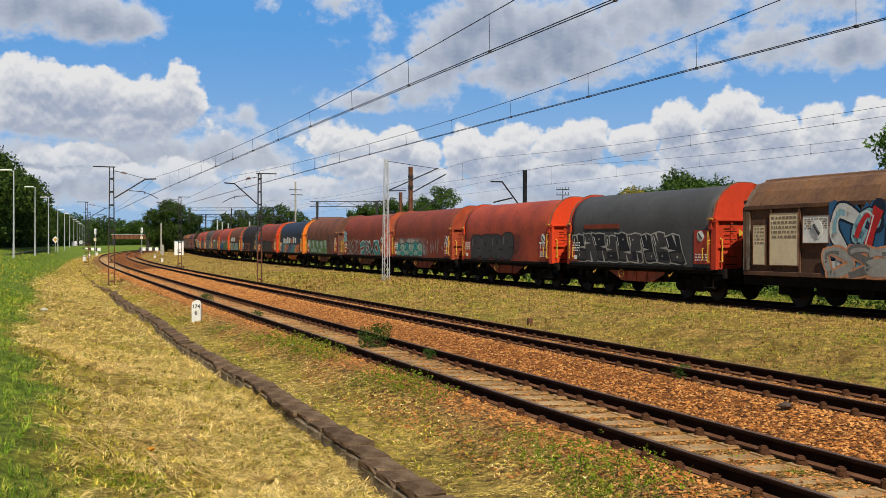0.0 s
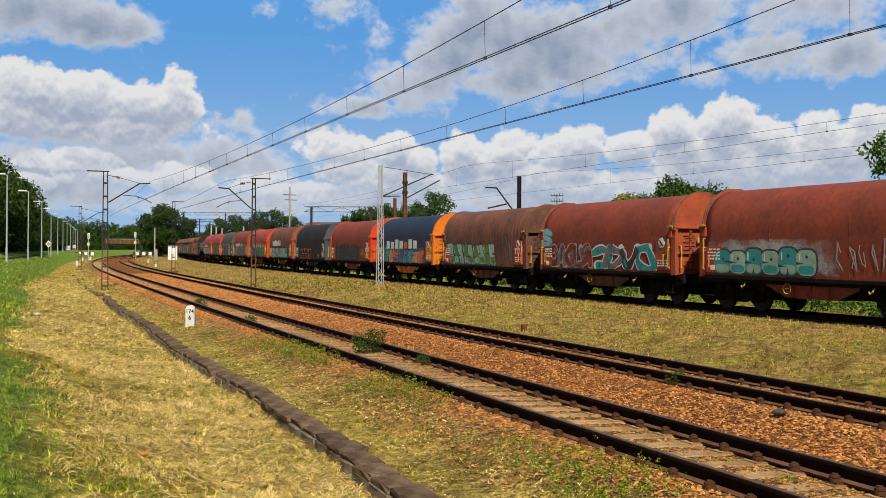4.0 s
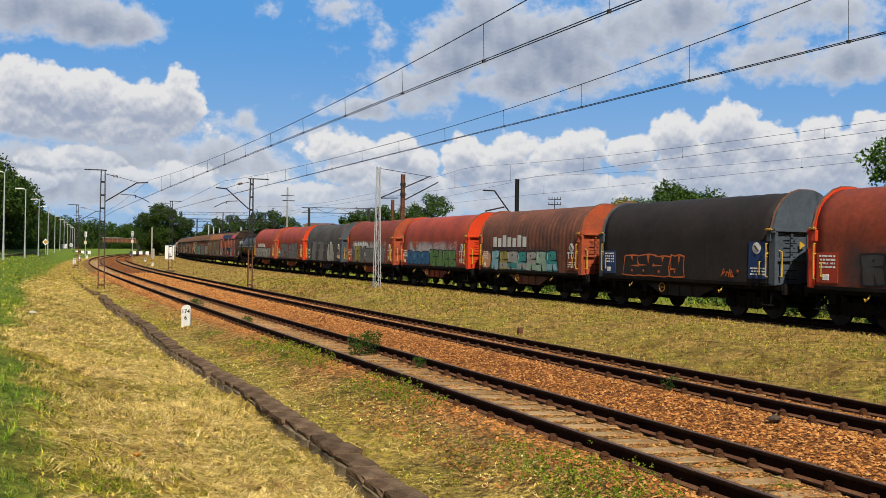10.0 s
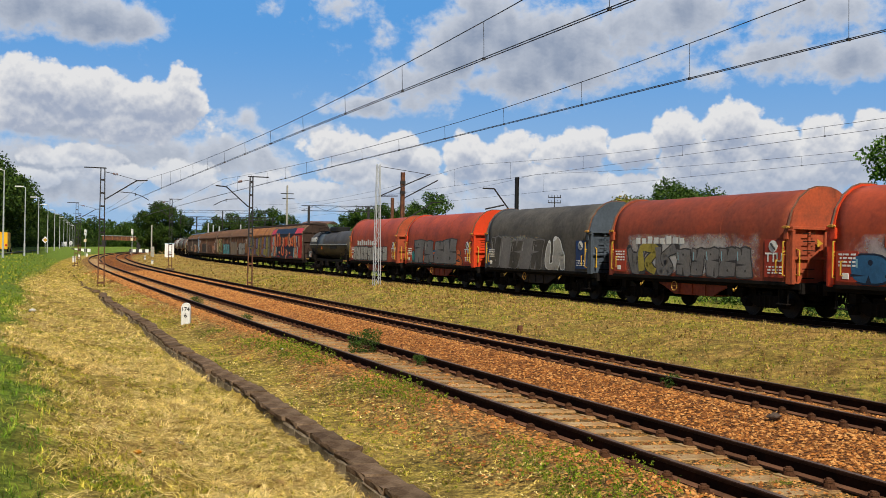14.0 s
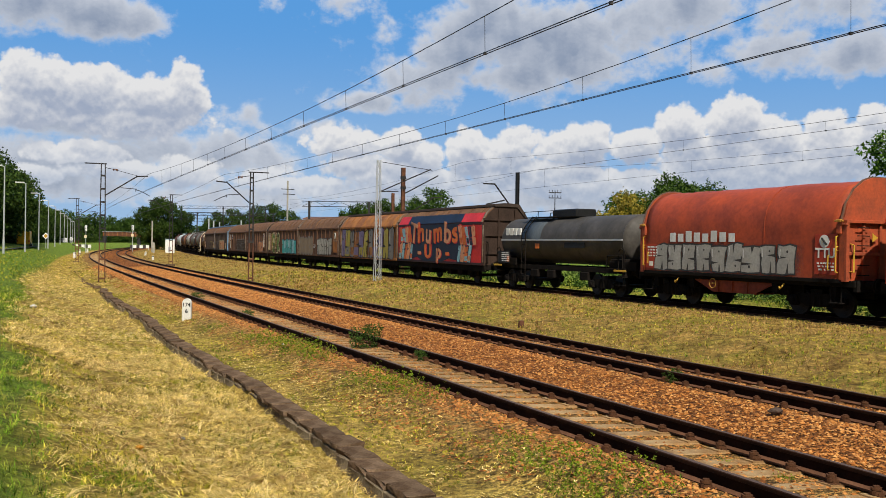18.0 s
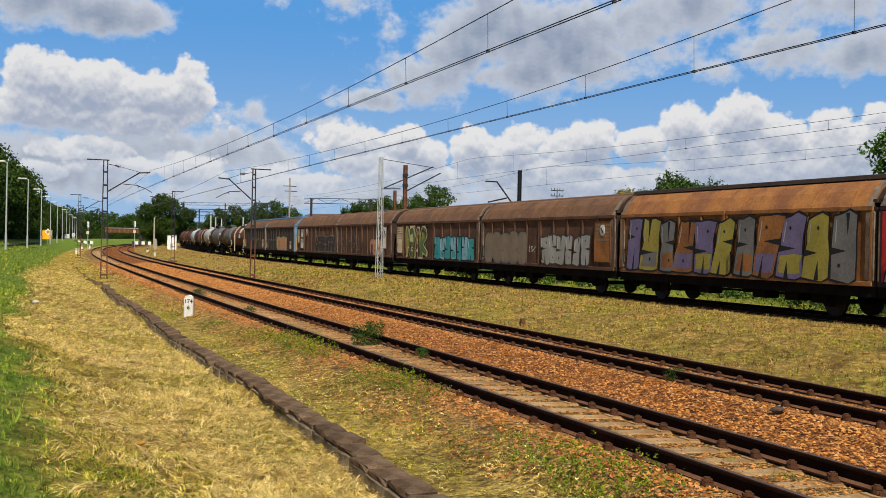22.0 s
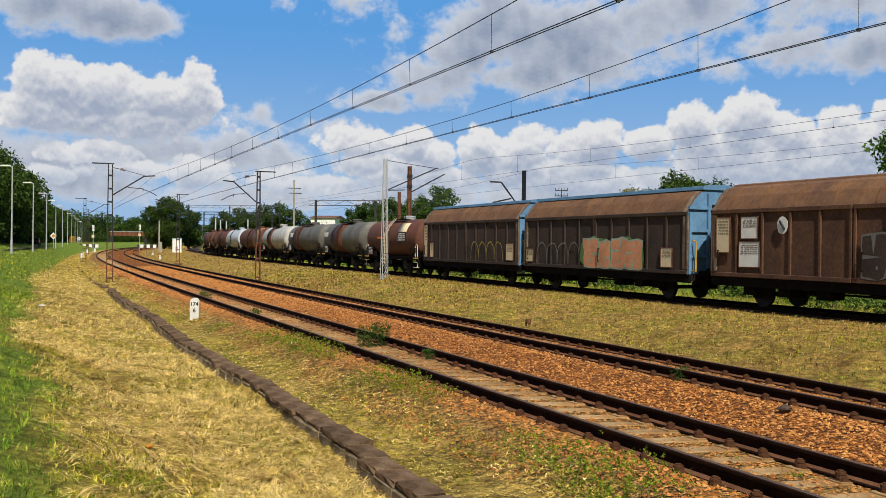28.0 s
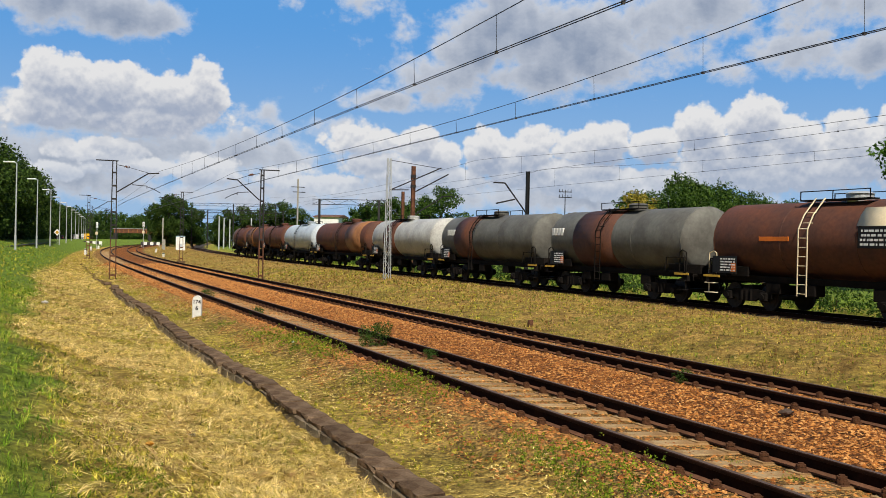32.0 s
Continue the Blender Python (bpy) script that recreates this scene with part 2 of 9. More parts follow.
PROFILE_D = [-400, -60, -20, -16, -13.2, -11.5, -9.5, -7.5, -6.4, -5.2, -4.2, -3.13, -3.05, -2.2, -1.6, -1.3, -0.8, -0.6, 0.0, 0.7, 1.4, 1.96, 2.6, 3.2, 3.93, 4.7, 5.4, 6.1, 7.4, 9.0, 12.5, 15.6, 16.4, 17.75, 19.1, 20, 24, 60, 400]
PROFILE_Z = [0.9, 0.9, 0.9, 1.1, 1.4, 1.2, 0.76, 0.42, 0.15, -0.3, -0.47, -0.54, -0.4, -0.33, -0.16, -0.085, -0.09, -0.135, -0.165, -0.2, -0.18, -0.13, -0.075, -0.12, -0.16, -0.19, -0.19, -0.36, -0.3, -0.06, -0.03, -0.1, -0.19, -0.19, -0.19, -0.2, -0.15, -0.1, 0.0]


def siding(s):
    """Distance of the siding's centre line from the near track's: it swings in beyond the cabin."""
    q = min(1.0, max(0.0, (s - 190.0) / 60.0))
    return T3 - 1.9 * q * q * (3 - 2 * q)


def lattice_noise(x, y, seed):
    """Smooth random heights between -1 and 1 on a lattice of unit cells (numpy arrays)."""
    xi, yi = np.floor(x), np.floor(y)
    fx, fy = x - xi, y - yi
    fx, fy = fx * fx * (3 - 2 * fx), fy * fy * (3 - 2 * fy)

    def corner(a, b):
        h = np.sin(a * 127.1 + b * 311.7 + seed * 74.7) * 43758.5453
        return 2 * (h - np.floor(h)) - 1
    top = corner(xi, yi) * (1 - fx) + corner(xi + 1, yi) * fx
    low = corner(xi, yi + 1) * (1 - fx) + corner(xi + 1, yi + 1) * fx
    return top * (1 - fy) + low * fy


def uneven(s, d):
    """Humps and tussocks of the grassy strips, none under the tracks."""
    h = 0.05 * lattice_noise(s * 0.4, d * 0.55, 1) + 0.045 * lattice_noise(s * 1.1, d * 1.4, 2) + 0.035 * lattice_noise(s * 2.6, d * 2.9, 3) + 0.02 * lattice_noise(s * 5.5, d * 5.5, 4)
    off = np.clip(np.minimum(np.abs(d - 2.0) - 4.2, np.abs(d - T3) - 2.0), 0, 1) * (np.abs(d) < 60) * np.where((d > -4.0) & (d < -2), 0.25, 1)
    return h * off


def green_edge(s):
    """Where the mown hay ends and the green bank begins."""
    e = np.interp(s, [-20, 0.75, 3.5, 6, 10, 16, 26, 41, 69, 114, 180], [-6.4, -6.4, -6.15, -6.35, -6.6, -6.65, -6.35, -6.45, -5.4, -4.2, -4.4])
    return e + 0.22 * lattice_noise(s * 0.7, s * 0.0, 7) + 0.16 * lattice_noise(s * 2.1, s * 0.0, 8)


# ---- ground ----
def ground_material():
    m = bpy.data.materials.new("ground_cover")
    m.use_nodes = True
    n, l = m.node_tree.nodes, m.node_tree.links
    b = n["Principled BSDF"]
    b.inputs["Roughness"].default_value = 0.95
    b.inputs["Specular IOR Level"].default_value = 0.15
    uv = n.new("ShaderNodeUVMap")
    tc = n.new("ShaderNodeTexCoord")
    sep = n.new("ShaderNodeSeparateXYZ")
    l.new(uv.outputs["UV"], sep.inputs["Vector"])

    def noise_tex(scale, detail=5, rough=0.6):
        t = n.new("ShaderNodeTexNoise")
        t.inputs["Scale"].default_value, t.inputs["Detail"].default_value, t.inputs["Roughness"].default_value = scale, detail, rough
        l.new(tc.outputs["Object"], t.inputs["Vector"])
        return t.outputs["Fac"]

    def math_node(op, a, c):
        t = n.new("ShaderNodeMath")
        t.operation = op
        for i, v in enumerate((a, c)):
            if isinstance(v, (int, float)):
                t.inputs[i].default_value = v
            else:
                l.new(v, t.inputs[i])
        return t.outputs[0]

    def mix(f, a, c, mode="MIX"):
        t = n.new("ShaderNodeMix")
        t.data_type, t.blend_type = "RGBA", mode
        for key, v in (("Factor", f), ("A", a), ("B", c)):
            if isinstance(v, (int, float)):
                t.inputs[key].default_value = v
            elif isinstance(v, tuple):
                t.inputs[key].default_value = (*v, 1)
            else:
                l.new(v, t.inputs[key])
        return t.outputs["Result"]

    def ramp(f, stops):
        r = n.new("ShaderNodeValToRGB")
        e = r.color_ramp.elements
        while len(e) < len(stops):
            e.new(0.5)
        for i, (p, c) in enumerate(stops):
            e[i].position, e[i].color = p, (*c, 1)
        l.new(f, r.inputs["Fac"])
        return r.outputs["Color"]

    d = math_node("ADD", sep.outputs["Y"], math_node("MULTIPLY", math_node("SUBTRACT", noise_tex(0.7, 6), 0.5), 1.6))
    u = math_node("MULTIPLY", math_node("ADD", d, 20.0), 1 / 50.0)       # -20 .. 30 m

    def k(v):
        return (v + 20) / 50
    hay, green, lush = (0.44, 0.31, 0.08), (0.3, 0.27, 0.04), (0.14, 0.21, 0.022)
    stones, sand, cinder = (0.34, 0.135, 0.036), (0.4, 0.245, 0.085), (0.055, 0.045, 0.038)
    base = ramp(u, [(k(-12), lush), (k(-6.5), lush), (k(-5.9), hay), (k(-3.4), hay), (k(-2.2), (0.47, 0.36, 0.1)), (k(-1.75), (0.48, 0.33, 0.12)), (k(-1.3), sand), (k(0.8), sand), (k(1.2), stones), (k(5.5), stones), (k(6.0), (0.36, 0.24, 0.07)), (k(15.0), (0.38, 0.25, 0.08)), (k(15.8), (0.3, 0.18, 0.07)), (k(16.3), cinder), (k(19.2), cinder), (k(20.5), green), (k(26), lush)])
    grassy = ramp(noise_tex(0.45, 6), [(0.42, (0, 0, 0)), (0.62, (1, 1, 1))])
    zone = ramp(u, [(k(-7), (0, 0, 0)), (k(-6), (0.6, 0.6, 0.6)), (k(-2), (0.6, 0.6, 0.6)), (k(-1.4), (0, 0, 0)), (k(5.8), (0, 0, 0)), (k(6.8), (0.7, 0.7, 0.7)), (k(15), (0.7, 0.7, 0.7)), (k(16), (0, 0, 0))])
    f = math_node("MULTIPLY", grassy, zone)
    col = mix(f, base, green)
    col = mix(math_node("MULTIPLY", zone, 1.4), col, mix(1.0, col, ramp(noise_tex(1.1, 6, 0.68), [(0.36, (0.55, 0.5, 0.45)), (0.52, (0.95, 0.95, 0.9)), (0.66, (1.3, 1.25, 1.15))]), "MULTIPLY"))
    col = mix(0.75, col, ramp(noise_tex(9.0, 6, 0.7), [(0.3, (0.45, 0.42, 0.4)), (0.7, (1.15, 1.15, 1.1))]), "MULTIPLY")
    tuft = noise_tex(4.5, 7, 0.72)
    col = mix(0.85, col, ramp(tuft, [(0.36, (0.5, 0.46, 0.4)), (0.5, (1.0, 0.98, 0.94)), (0.64, (1.5, 1.45, 1.3))]), "MULTIPLY")
    vor = n.new("ShaderNodeTexVoronoi")
    vor.inputs["Scale"].default_value = 22.0
    l.new(tc.outputs["Object"], vor.inputs["Vector"])
    stony = ramp(u, [(k(-3), (0, 0, 0)), (k(-1.8), (1, 1, 1)), (k(5.6), (1, 1, 1)), (k(6.2), (0, 0, 0))])
    cell = n.new("ShaderNodeSeparateColor")
    l.new(vor.outputs["Color"], cell.inputs["Color"])
    tone = ramp(cell.outputs[0], [(0.0, (0.4, 0.36, 0.33)), (0.5, (0.95, 0.9, 0.85)), (1.0, (1.5, 1.35, 1.15))])
    col = mix(stony, col, mix(1.0, col, tone, "MULTIPLY"))
    l.new(col, b.inputs["Base Color"])
    bp = n.new("ShaderNodeBump")
    bp.inputs["Strength"].default_value, bp.inputs["Distance"].default_value = 1.0, 0.09
    h = math_node("ADD", math_node("ADD", math_node("MULTIPLY", noise_tex(14.0, 6, 0.75), 0.6), math_node("MULTIPLY", tuft, 1.6)), math_node("MULTIPLY", math_node("MULTIPLY", vor.outputs["Distance"], stony), -1.2))
    l.new(h, bp.inputs["Height"])
    l.new(bp.outputs["Normal"], b.inputs["Normal"])
    return m


GROUND_MAT = ground_material()


def build_ground():
    s_ax = np.concatenate([[-380, -250, -160, -100, -60, -40], np.arange(-30, -14, 0.5), np.arange(-14, 26, 0.16), np.arange(26, 80, 0.5), np.arange(80, 200, 2.0), np.arange(200, 420, 8.0), np.geomspace(430, 3100, 16)])
    d_ax = np.unique(np.concatenate([[-2500, -1200, -600, -300, -150, -80, -50, -30, -22], np.arange(-18, -8, 0.25), np.arange(-8, 16, 0.125), np.arange(16, 22, 0.25), [-3.45, -3.40, -3.13, -3.05], [23, 26, 30, 40, 60, 100, 180, 350, 600, 900]]))
    ph = np.interp(s_ax, S_AX, PHI)
    cx, cy = np.interp(s_ax, S_AX, CX), np.interp(s_ax, S_AX, CY)
    S, D = np.meshgrid(s_ax, d_ax, indexing="ij")
    X = cx[:, None] + D * np.cos(ph)[:, None]
    Y = cy[:, None] - D * np.sin(ph)[:, None]
    Z = np.interp(D, PROFILE_D, PROFILE_Z)
    Z = Z + uneven(S, D)
    # the cover's coordinate across follows the ragged edge of the hay
    blend = np.clip((-3.6 - D) / 1.4, 0, 1)
    COVER = D - (green_edge(S) + 6.2) * blend
    ns, nd = S.shape
    verts = np.stack([X, Y, Z], 2).reshape(-1, 3)
    i = (np.arange(ns - 1)[:, None] * nd + np.arange(nd - 1)[None]).ravel()
    faces = np.stack([i, i + 1, i + nd + 1, i + nd], 1)
    me = bpy.data.meshes.new("ground")
    me.from_pydata(verts.tolist(), [], faces.tolist())
    uv = me.uv_layers.new(name="UVMap")
    loop = np.zeros(len(me.loops), dtype=np.int32)
    me.loops.foreach_get("vertex_index", loop)
    uv.data.foreach_set("uv", np.stack([S.ravel()[loop], COVER.ravel()[loop]], 1).astype(np.float32).ravel())
    me.polygons.foreach_set("use_smooth", [True] * len(me.polygons))
    me.materials.append(GROUND_MAT)
    me.flip_normals()
    tagged(new("ground", me), "mown grass, dry hay and brown ballast along the railway", "ground", kind="structure")


build_ground()


# ---- railway tracks ----
RAIL_PROFILE = [(-0.075, -0.172), (0.075, -0.172), (0.07, -0.155), (0.012, -0.135), (0.01, -0.045), (0.035, -0.035), (0.036, -0.008), (0.028, 0.0), (-0.028, 0.0), (-0.036, -0.008), (-0.035, -0.035), (-0.01, -0.045), (-0.012, -0.135), (-0.07, -0.155)]


def build_rail(parent, line, side, z, s0, s1):
    ss = np.concatenate([np.arange(s0, 120, 2.0), np.arange(120, s1, 8.0)])
    k = len(RAIL_PROFILE)
    verts, faces = [], []
    for s in ss:
        verts += [at(s, line(s) + side + a, z + h) for a, h in RAIL_PROFILE]
    for i in range(len(ss) - 1):
        for j in range(k):
            a, b2 = i * k + j, i * k + (j + 1) % k
            faces.append((a, b2, b2 + k, a + k))
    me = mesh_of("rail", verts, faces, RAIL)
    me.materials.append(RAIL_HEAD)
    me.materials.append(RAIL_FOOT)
    # painted light: foot tops take the lit brown, webs keep the shaded rust
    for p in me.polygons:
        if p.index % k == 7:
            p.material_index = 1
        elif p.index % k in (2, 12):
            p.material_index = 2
    ob = new("rail", me)
    ob.parent = parent
    return ob


def sleeper_mesh():
    bm = bmesh.new()
    box(bm, -0.13, 0.13, -1.25, 1.25, -0.12, 0.0, 0.02)
    for side in (-1, 1):
        box(bm, -0.1, 0.1, side * 0.717 - 0.19, side * 0.717 + 0.19, 0.0, 0.015)
    me = bpy.data.meshes.new("sleeper")
    bm.to_mesh(me)
    bm.free()
    me.materials.append(SLEEPER)
    return me


def fastening_mesh():
    """Ribbed base plate, with a clip, a spring ring and a bolt on each side of the rail."""
    bm = bmesh.new()
    box(bm, -0.085, 0.085, -0.2, 0.2, 0.0, 0.016)
    for y in (-0.118, 0.118):
        box(bm, -0.055, 0.055, y - 0.045, y + 0.03, 0.016, 0.04)
        for r, z0, z1 in ((0.056, 0.022, 0.06), (0.05, 0.066, 0.09), (0.03, 0.09, 0.105)):
            bmesh.ops.create_cone(bm, cap_ends=True, segments=10, radius1=r, radius2=r, depth=z1 - z0, matrix=Matrix.Translation((0, y, (z0 + z1) / 2)))
    me = bpy.data.meshes.new("fastening")
    bm.to_mesh(me)
    bm.free()
    me.materials.append(FASTEN)
    return me


SLEEPER_ME, FASTEN_ME = sleeper_mesh(), fastening_mesh()


def build_track(d, cant, label, pitch=0.53, s0=-21.84, s1=148.0, clips=30.0):
    e = new("railway_track")
    tagged(e, label, "railway track", group="railway tracks", kind="structure")
    line = siding if d == T3 else (lambda q: d)
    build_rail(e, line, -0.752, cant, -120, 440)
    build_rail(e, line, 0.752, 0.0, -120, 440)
    tilt = math.atan2(cant, 1.5)
    rnd = random.Random(int(d * 10))
    s = s0
    while s < s1:
        m = on_track(s, d, cant / 2 - 0.185) @ Matrix.Rotation(tilt, 4, "X")
        m = m @ pose(0, 0, rnd.uniform(-0.012, 0.0), 0, 0, rnd.uniform(-0.7, 0.7))
        share("sleeper", SLEEPER_ME, e, m)
        if s < clips:
            for y, z in ((0.752, cant - 0.172), (-0.752, -0.172)):
                share("fastening", FASTEN_ME, e, on_track(s, d, 0) @ Matrix.Translation((0, y, z - 0.012)))
        s += pitch
    return e


build_track(T1, CANT, "rusty rails on worn concrete sleepers in sandy ballast")
build_track(T2, CANT, "rusty rails on sleepers bedded in brown stone ballast")
build_track(T3, 0.0, "siding track with dark rails in cinder ballast", pitch=0.65, s0=-4, s1=110, clips=-99)


# ---- the goods train ----
PAINTS = {}


def paint(color, rough=0.6, var=0.28, scale=1.2, dark=None, bump=0.06):
    key = (color, rough, var, scale, dark)
    if key not in PAINTS:
        PAINTS[key] = mat("paint", color, rough, 0.0, var, scale, dark, bump, fine=9.0)
    return PAINTS[key]


HOOD_HALF = [(1.43, 1.2), (1.43, 2.0), (1.43, 2.75), (1.41, 3.06), (1.34, 3.37), (1.2, 3.69), (0.98, 3.95), (0.7, 4.15), (0.37, 4.27), (0.0, 4.31)]
END_HALF = [(1.46, 1.15), (1.46, 3.03), (1.3, 3.56), (1.0, 3.98), (0.62, 4.25), (0.3, 4.35), (0.0, 4.36)]


def both(half):
    return half + [(-y, z) for y, z in half[-2::-1]]


MESHES = {}


def cached(key, make, material):
    """A mesh built once and shared by alike parts."""
    k = (key, material.name)
    if k not in MESHES:
        bm = bmesh.new()
        make(bm)
        me = bpy.data.meshes.new(key)
        bm.to_mesh(me)
        bm.free()
        me.materials.append(material)
        MESHES[k] = me
    return MESHES[k]


def wheelset_bm(bm):
    rod(bm, (0, -0.95, 0), (0, 0.95, 0), 0.08, 8)
    for y in (-0.75, 0.75):
        rod(bm, (0, y - 0.065, 0), (0, y + 0.065, 0), 0.46, 24)
        rod(bm, (0, y * 1.09 - 0.01, 0), (0, y * 1.09 + 0.01, 0), 0.36, 20)
        o = 0.066 if y > 0 else -0.066
        for a in range(4):
            c, s = math.cos(a * math.pi / 2), math.sin(a * math.pi / 2)
            rod(bm, (c * 0.25, y + o, s * 0.25), (c * 0.25, y + o * 1.35, s * 0.25), 0.05, 6)


def bogie_bm(bm):
    for y in (-1.0, 1.0):
        pr = [(-1.25, 0.42), (-1.25, 0.62), (-0.5, 0.72), (0.5, 0.72), (1.25, 0.62), (1.25, 0.42), (0.62, 0.42), (0.38, 0.3), (-0.38, 0.3), (-0.62, 0.42)]
        a = [bm.verts.new((x, y - 0.06, z)) for x, z in pr]
        b = [bm.verts.new((x, y + 0.06, z)) for x, z in pr]
        k = len(pr)
        for i in range(k):
            bm.faces.new((a[i], a[(i + 1) % k], b[(i + 1) % k], b[i]))
        bm.faces.new(a)
        bm.faces.new(b)
        for x in (-0.24, 0.0, 0.24):
            rod(bm, (x, y * 1.03, 0.32), (x, y * 1.03, 0.68), 0.07, 8)
    box(bm, -0.25, 0.25, -1.0, 1.0, 0.45, 0.85)
    bmesh.ops.recalc_face_normals(bm, faces=bm.faces)


def axlebox_bm(bm):
    box(bm, -0.17, 0.17, -0.1, 0.12, -0.15, 0.17, 0.04)
    rod(bm, (0, 0.1, 0), (0, 0.18, 0), 0.11, 10)


def buffer_bm(bm):
    rod(bm, (0, 0, 0), (0.32, 0, 0), 0.11, 10)
    rod(bm, (0.28, 0, 0), (0.5, 0, 0), 0.075, 10)
    rod(bm, (0.5, 0, 0), (0.54, 0, 0), 0.23, 14)


def coupling_bm(bm):
    box(bm, 0, 0.12, -0.2, 0.2, -0.15, 0.15, 0.03)
    chain(bm, [(0.1, 0, 0), (0.35, 0, -0.12), (0.45, 0, -0.45), (0.3, 0, -0.55)], 0.035, 6)
    chain(bm, [(0.05, 0.35, 0.0), (0.35, 0.33, -0.35), (0.55, 0.3, -0.1)], 0.025, 5)


WHEELSETS = []


def wheelset(parent, x, y=0.0, z=0.46):
    ob = new("wheelset", cached("wheelset", wheelset_bm, WHEEL))
    ob.parent = parent
    ob.matrix_parent_inverse = Matrix.Translation((x, y, z))
    WHEELSETS.append(ob)
    return ob


def bogie(wagon, x, wb=1.8):
    e = share("bogie", cached("bogie", bogie_bm, UNDER), wagon, Matrix.Translation((x, 0, 0)))
    for dx in (-wb / 2, wb / 2):
        wheelset(e, dx)
        for y in (-1, 1):
            share("axle_box", cached("axle_box", axlebox_bm, UNDER), e, Matrix.Translation((dx, y * 1.03, 0.46)) @ Matrix.Rotation(0 if y > 0 else math.pi, 4, "Z"))
    return e


def running_gear(wagon, half, pivots, two_axle=False, inner=0):
    """Buffers, couplings, steps and bogies or axles of a wagon whose headstocks are at +-half."""
    for sx in (-1, 1):
        if sx == inner:
            continue
        turn = Matrix.Rotation(0 if sx > 0 else math.pi, 4, "Z")
        for y in (-0.875, 0.875):
            share("buffer", cached("buffer", buffer_bm, UNDER), wagon, Matrix.Translation((sx * (half - 0.0), y, 1.05)) @ turn)
        share("coupling", cached("coupling", coupling_bm, UNDER), wagon, Matrix.Translation((sx * half, 0, 1.05)) @ turn)
    for x in pivots:
        if two_axle:
            wheelset(wagon, x)
            for y in (-1, 1):
                share("axle_box", cached("axle_box", axlebox_bm, UNDER), wagon, Matrix.Translation((x, y * 1.03, 0.46)) @ Matrix.Rotation(0 if y > 0 else math.pi, 4, "Z"))
                share("leaf_spring", cached("leaf_spring", spring_bm, UNDER), wagon, Matrix.Translation((x, y * 1.03, 0.72)))
        else:
            bogie(wagon, x)


def spring_bm(bm):
    for i, w in enumerate((0.6, 0.48, 0.36, 0.24)):
        box(bm, -w, w, -0.06, 0.06, -0.02 - i * 0.03 + 0.06, 0.01 - i * 0.03 + 0.06)
    for x in (-0.6, 0.6):
        rod(bm, (x, 0, 0.05), (x * 1.08, 0, 0.32), 0.025, 5)


def letters(parent, words, size, x, y, z, material, name="lettering", bold=0.0, sx=1.0):
    """Words on the camera's side of a wagon, read from +x to -x."""
    me = text_mesh(words, size, 0.008, bold)
    me.materials.clear()
    me.materials.append(material)
    m = Matrix.Translation((x, y, z)) @ Matrix.Rotation(math.pi, 4, "Z") @ Matrix.Rotation(math.pi / 2, 4, "X") @ Matrix.Diagonal((sx, 1, 1, 1))
    return share(name, me, parent, m)


def plate(parent, x0, x1, z0, z1, y, material, name="panel", label="", thick=0.012):
    bm = bmesh.new()
    lo, hi = min(x0, x1), max(x0, x1)
    box(bm, lo, hi, y - 0.01, y + thick, z0, z1, 0.004)
    ob = part(name, bm, material, parent, label)
    if name in ("worn_panel", "notice_board", "faded_panel") and hi - lo > 0.4:
        seed = int(abs(x0) * 10 + z0 * 7)
        bars(parent, lo + 0.08, hi - 0.08, z0 + (z1 - z0) * 0.5, z1 - 0.06, y + thick + 0.001, TAUPE, 5, seed=seed)
        bm = bmesh.new()
        for a, b, c, d in ((lo - 0.02, lo, z0, z1), (hi, hi + 0.02, z0, z1), (lo - 0.02, hi + 0.02, z1, z1 + 0.02), (lo - 0.02, hi + 0.02, z0 - 0.02, z0)):
            box(bm, a, b, y - 0.01, y + thick + 0.012, c, d)
        part("panel_frame", bm, STEEL_RUST, parent, "rusty frame round the panel")
    return ob


def bars(parent, x0, x1, z0, z1, y, material, rows=4, name="marking", seed=0):
    """Writing too small to read, as rows of short bars."""
    rnd = random.Random(seed)
    bm = bmesh.new()
    h = (z1 - z0) / rows
    for i in range(rows):
        x = x0
        while x < x1 - 0.02:
            w = min(rnd.uniform(0.05, 0.18), x1 - x)
            box(bm, x, x + w, y, y + 0.005, z0 + i * h + h * 0.25, z0 + i * h + h * 0.75)
            x += w + rnd.uniform(0.03, 0.08)
    return tagged(part(name, bm, material, parent), kind="stuff")


GLYPHS = (
    ((0.1, 0.0), (0.1, 1.0), (0.75, 0.85), (0.2, 0.5), (0.85, 0.05)),
    ((0.9, 0.8), (0.4, 1.0), (0.1, 0.55), (0.35, 0.05), (0.9, 0.15)),
    ((0.1, 0.05), (0.35, 0.95), (0.55, 0.3), (0.75, 0.95), (0.95, 0.05)),
    ((0.9, 0.85), (0.3, 0.95), (0.2, 0.6), (0.8, 0.45), (0.75, 0.08), (0.1, 0.1)),
    ((0.1, 1.0), (0.15, 0.2), (0.5, 0.0), (0.85, 0.25), (0.9, 1.0)),
    ((0.1, 0.0), (0.45, 1.0), (0.9, 0.0), (0.65, 0.4), (0.3, 0.4)),
    ((0.15, 0.0), (0.15, 0.95), (0.6, 0.95), (0.9, 0.5), (0.6, 0.02), (0.15, 0.02)),
    ((0.5, 1.0), (0.1, 0.75), (0.15, 0.2), (0.5, 0.0), (0.88, 0.25), (0.85, 0.8), (0.5, 1.0)),
)


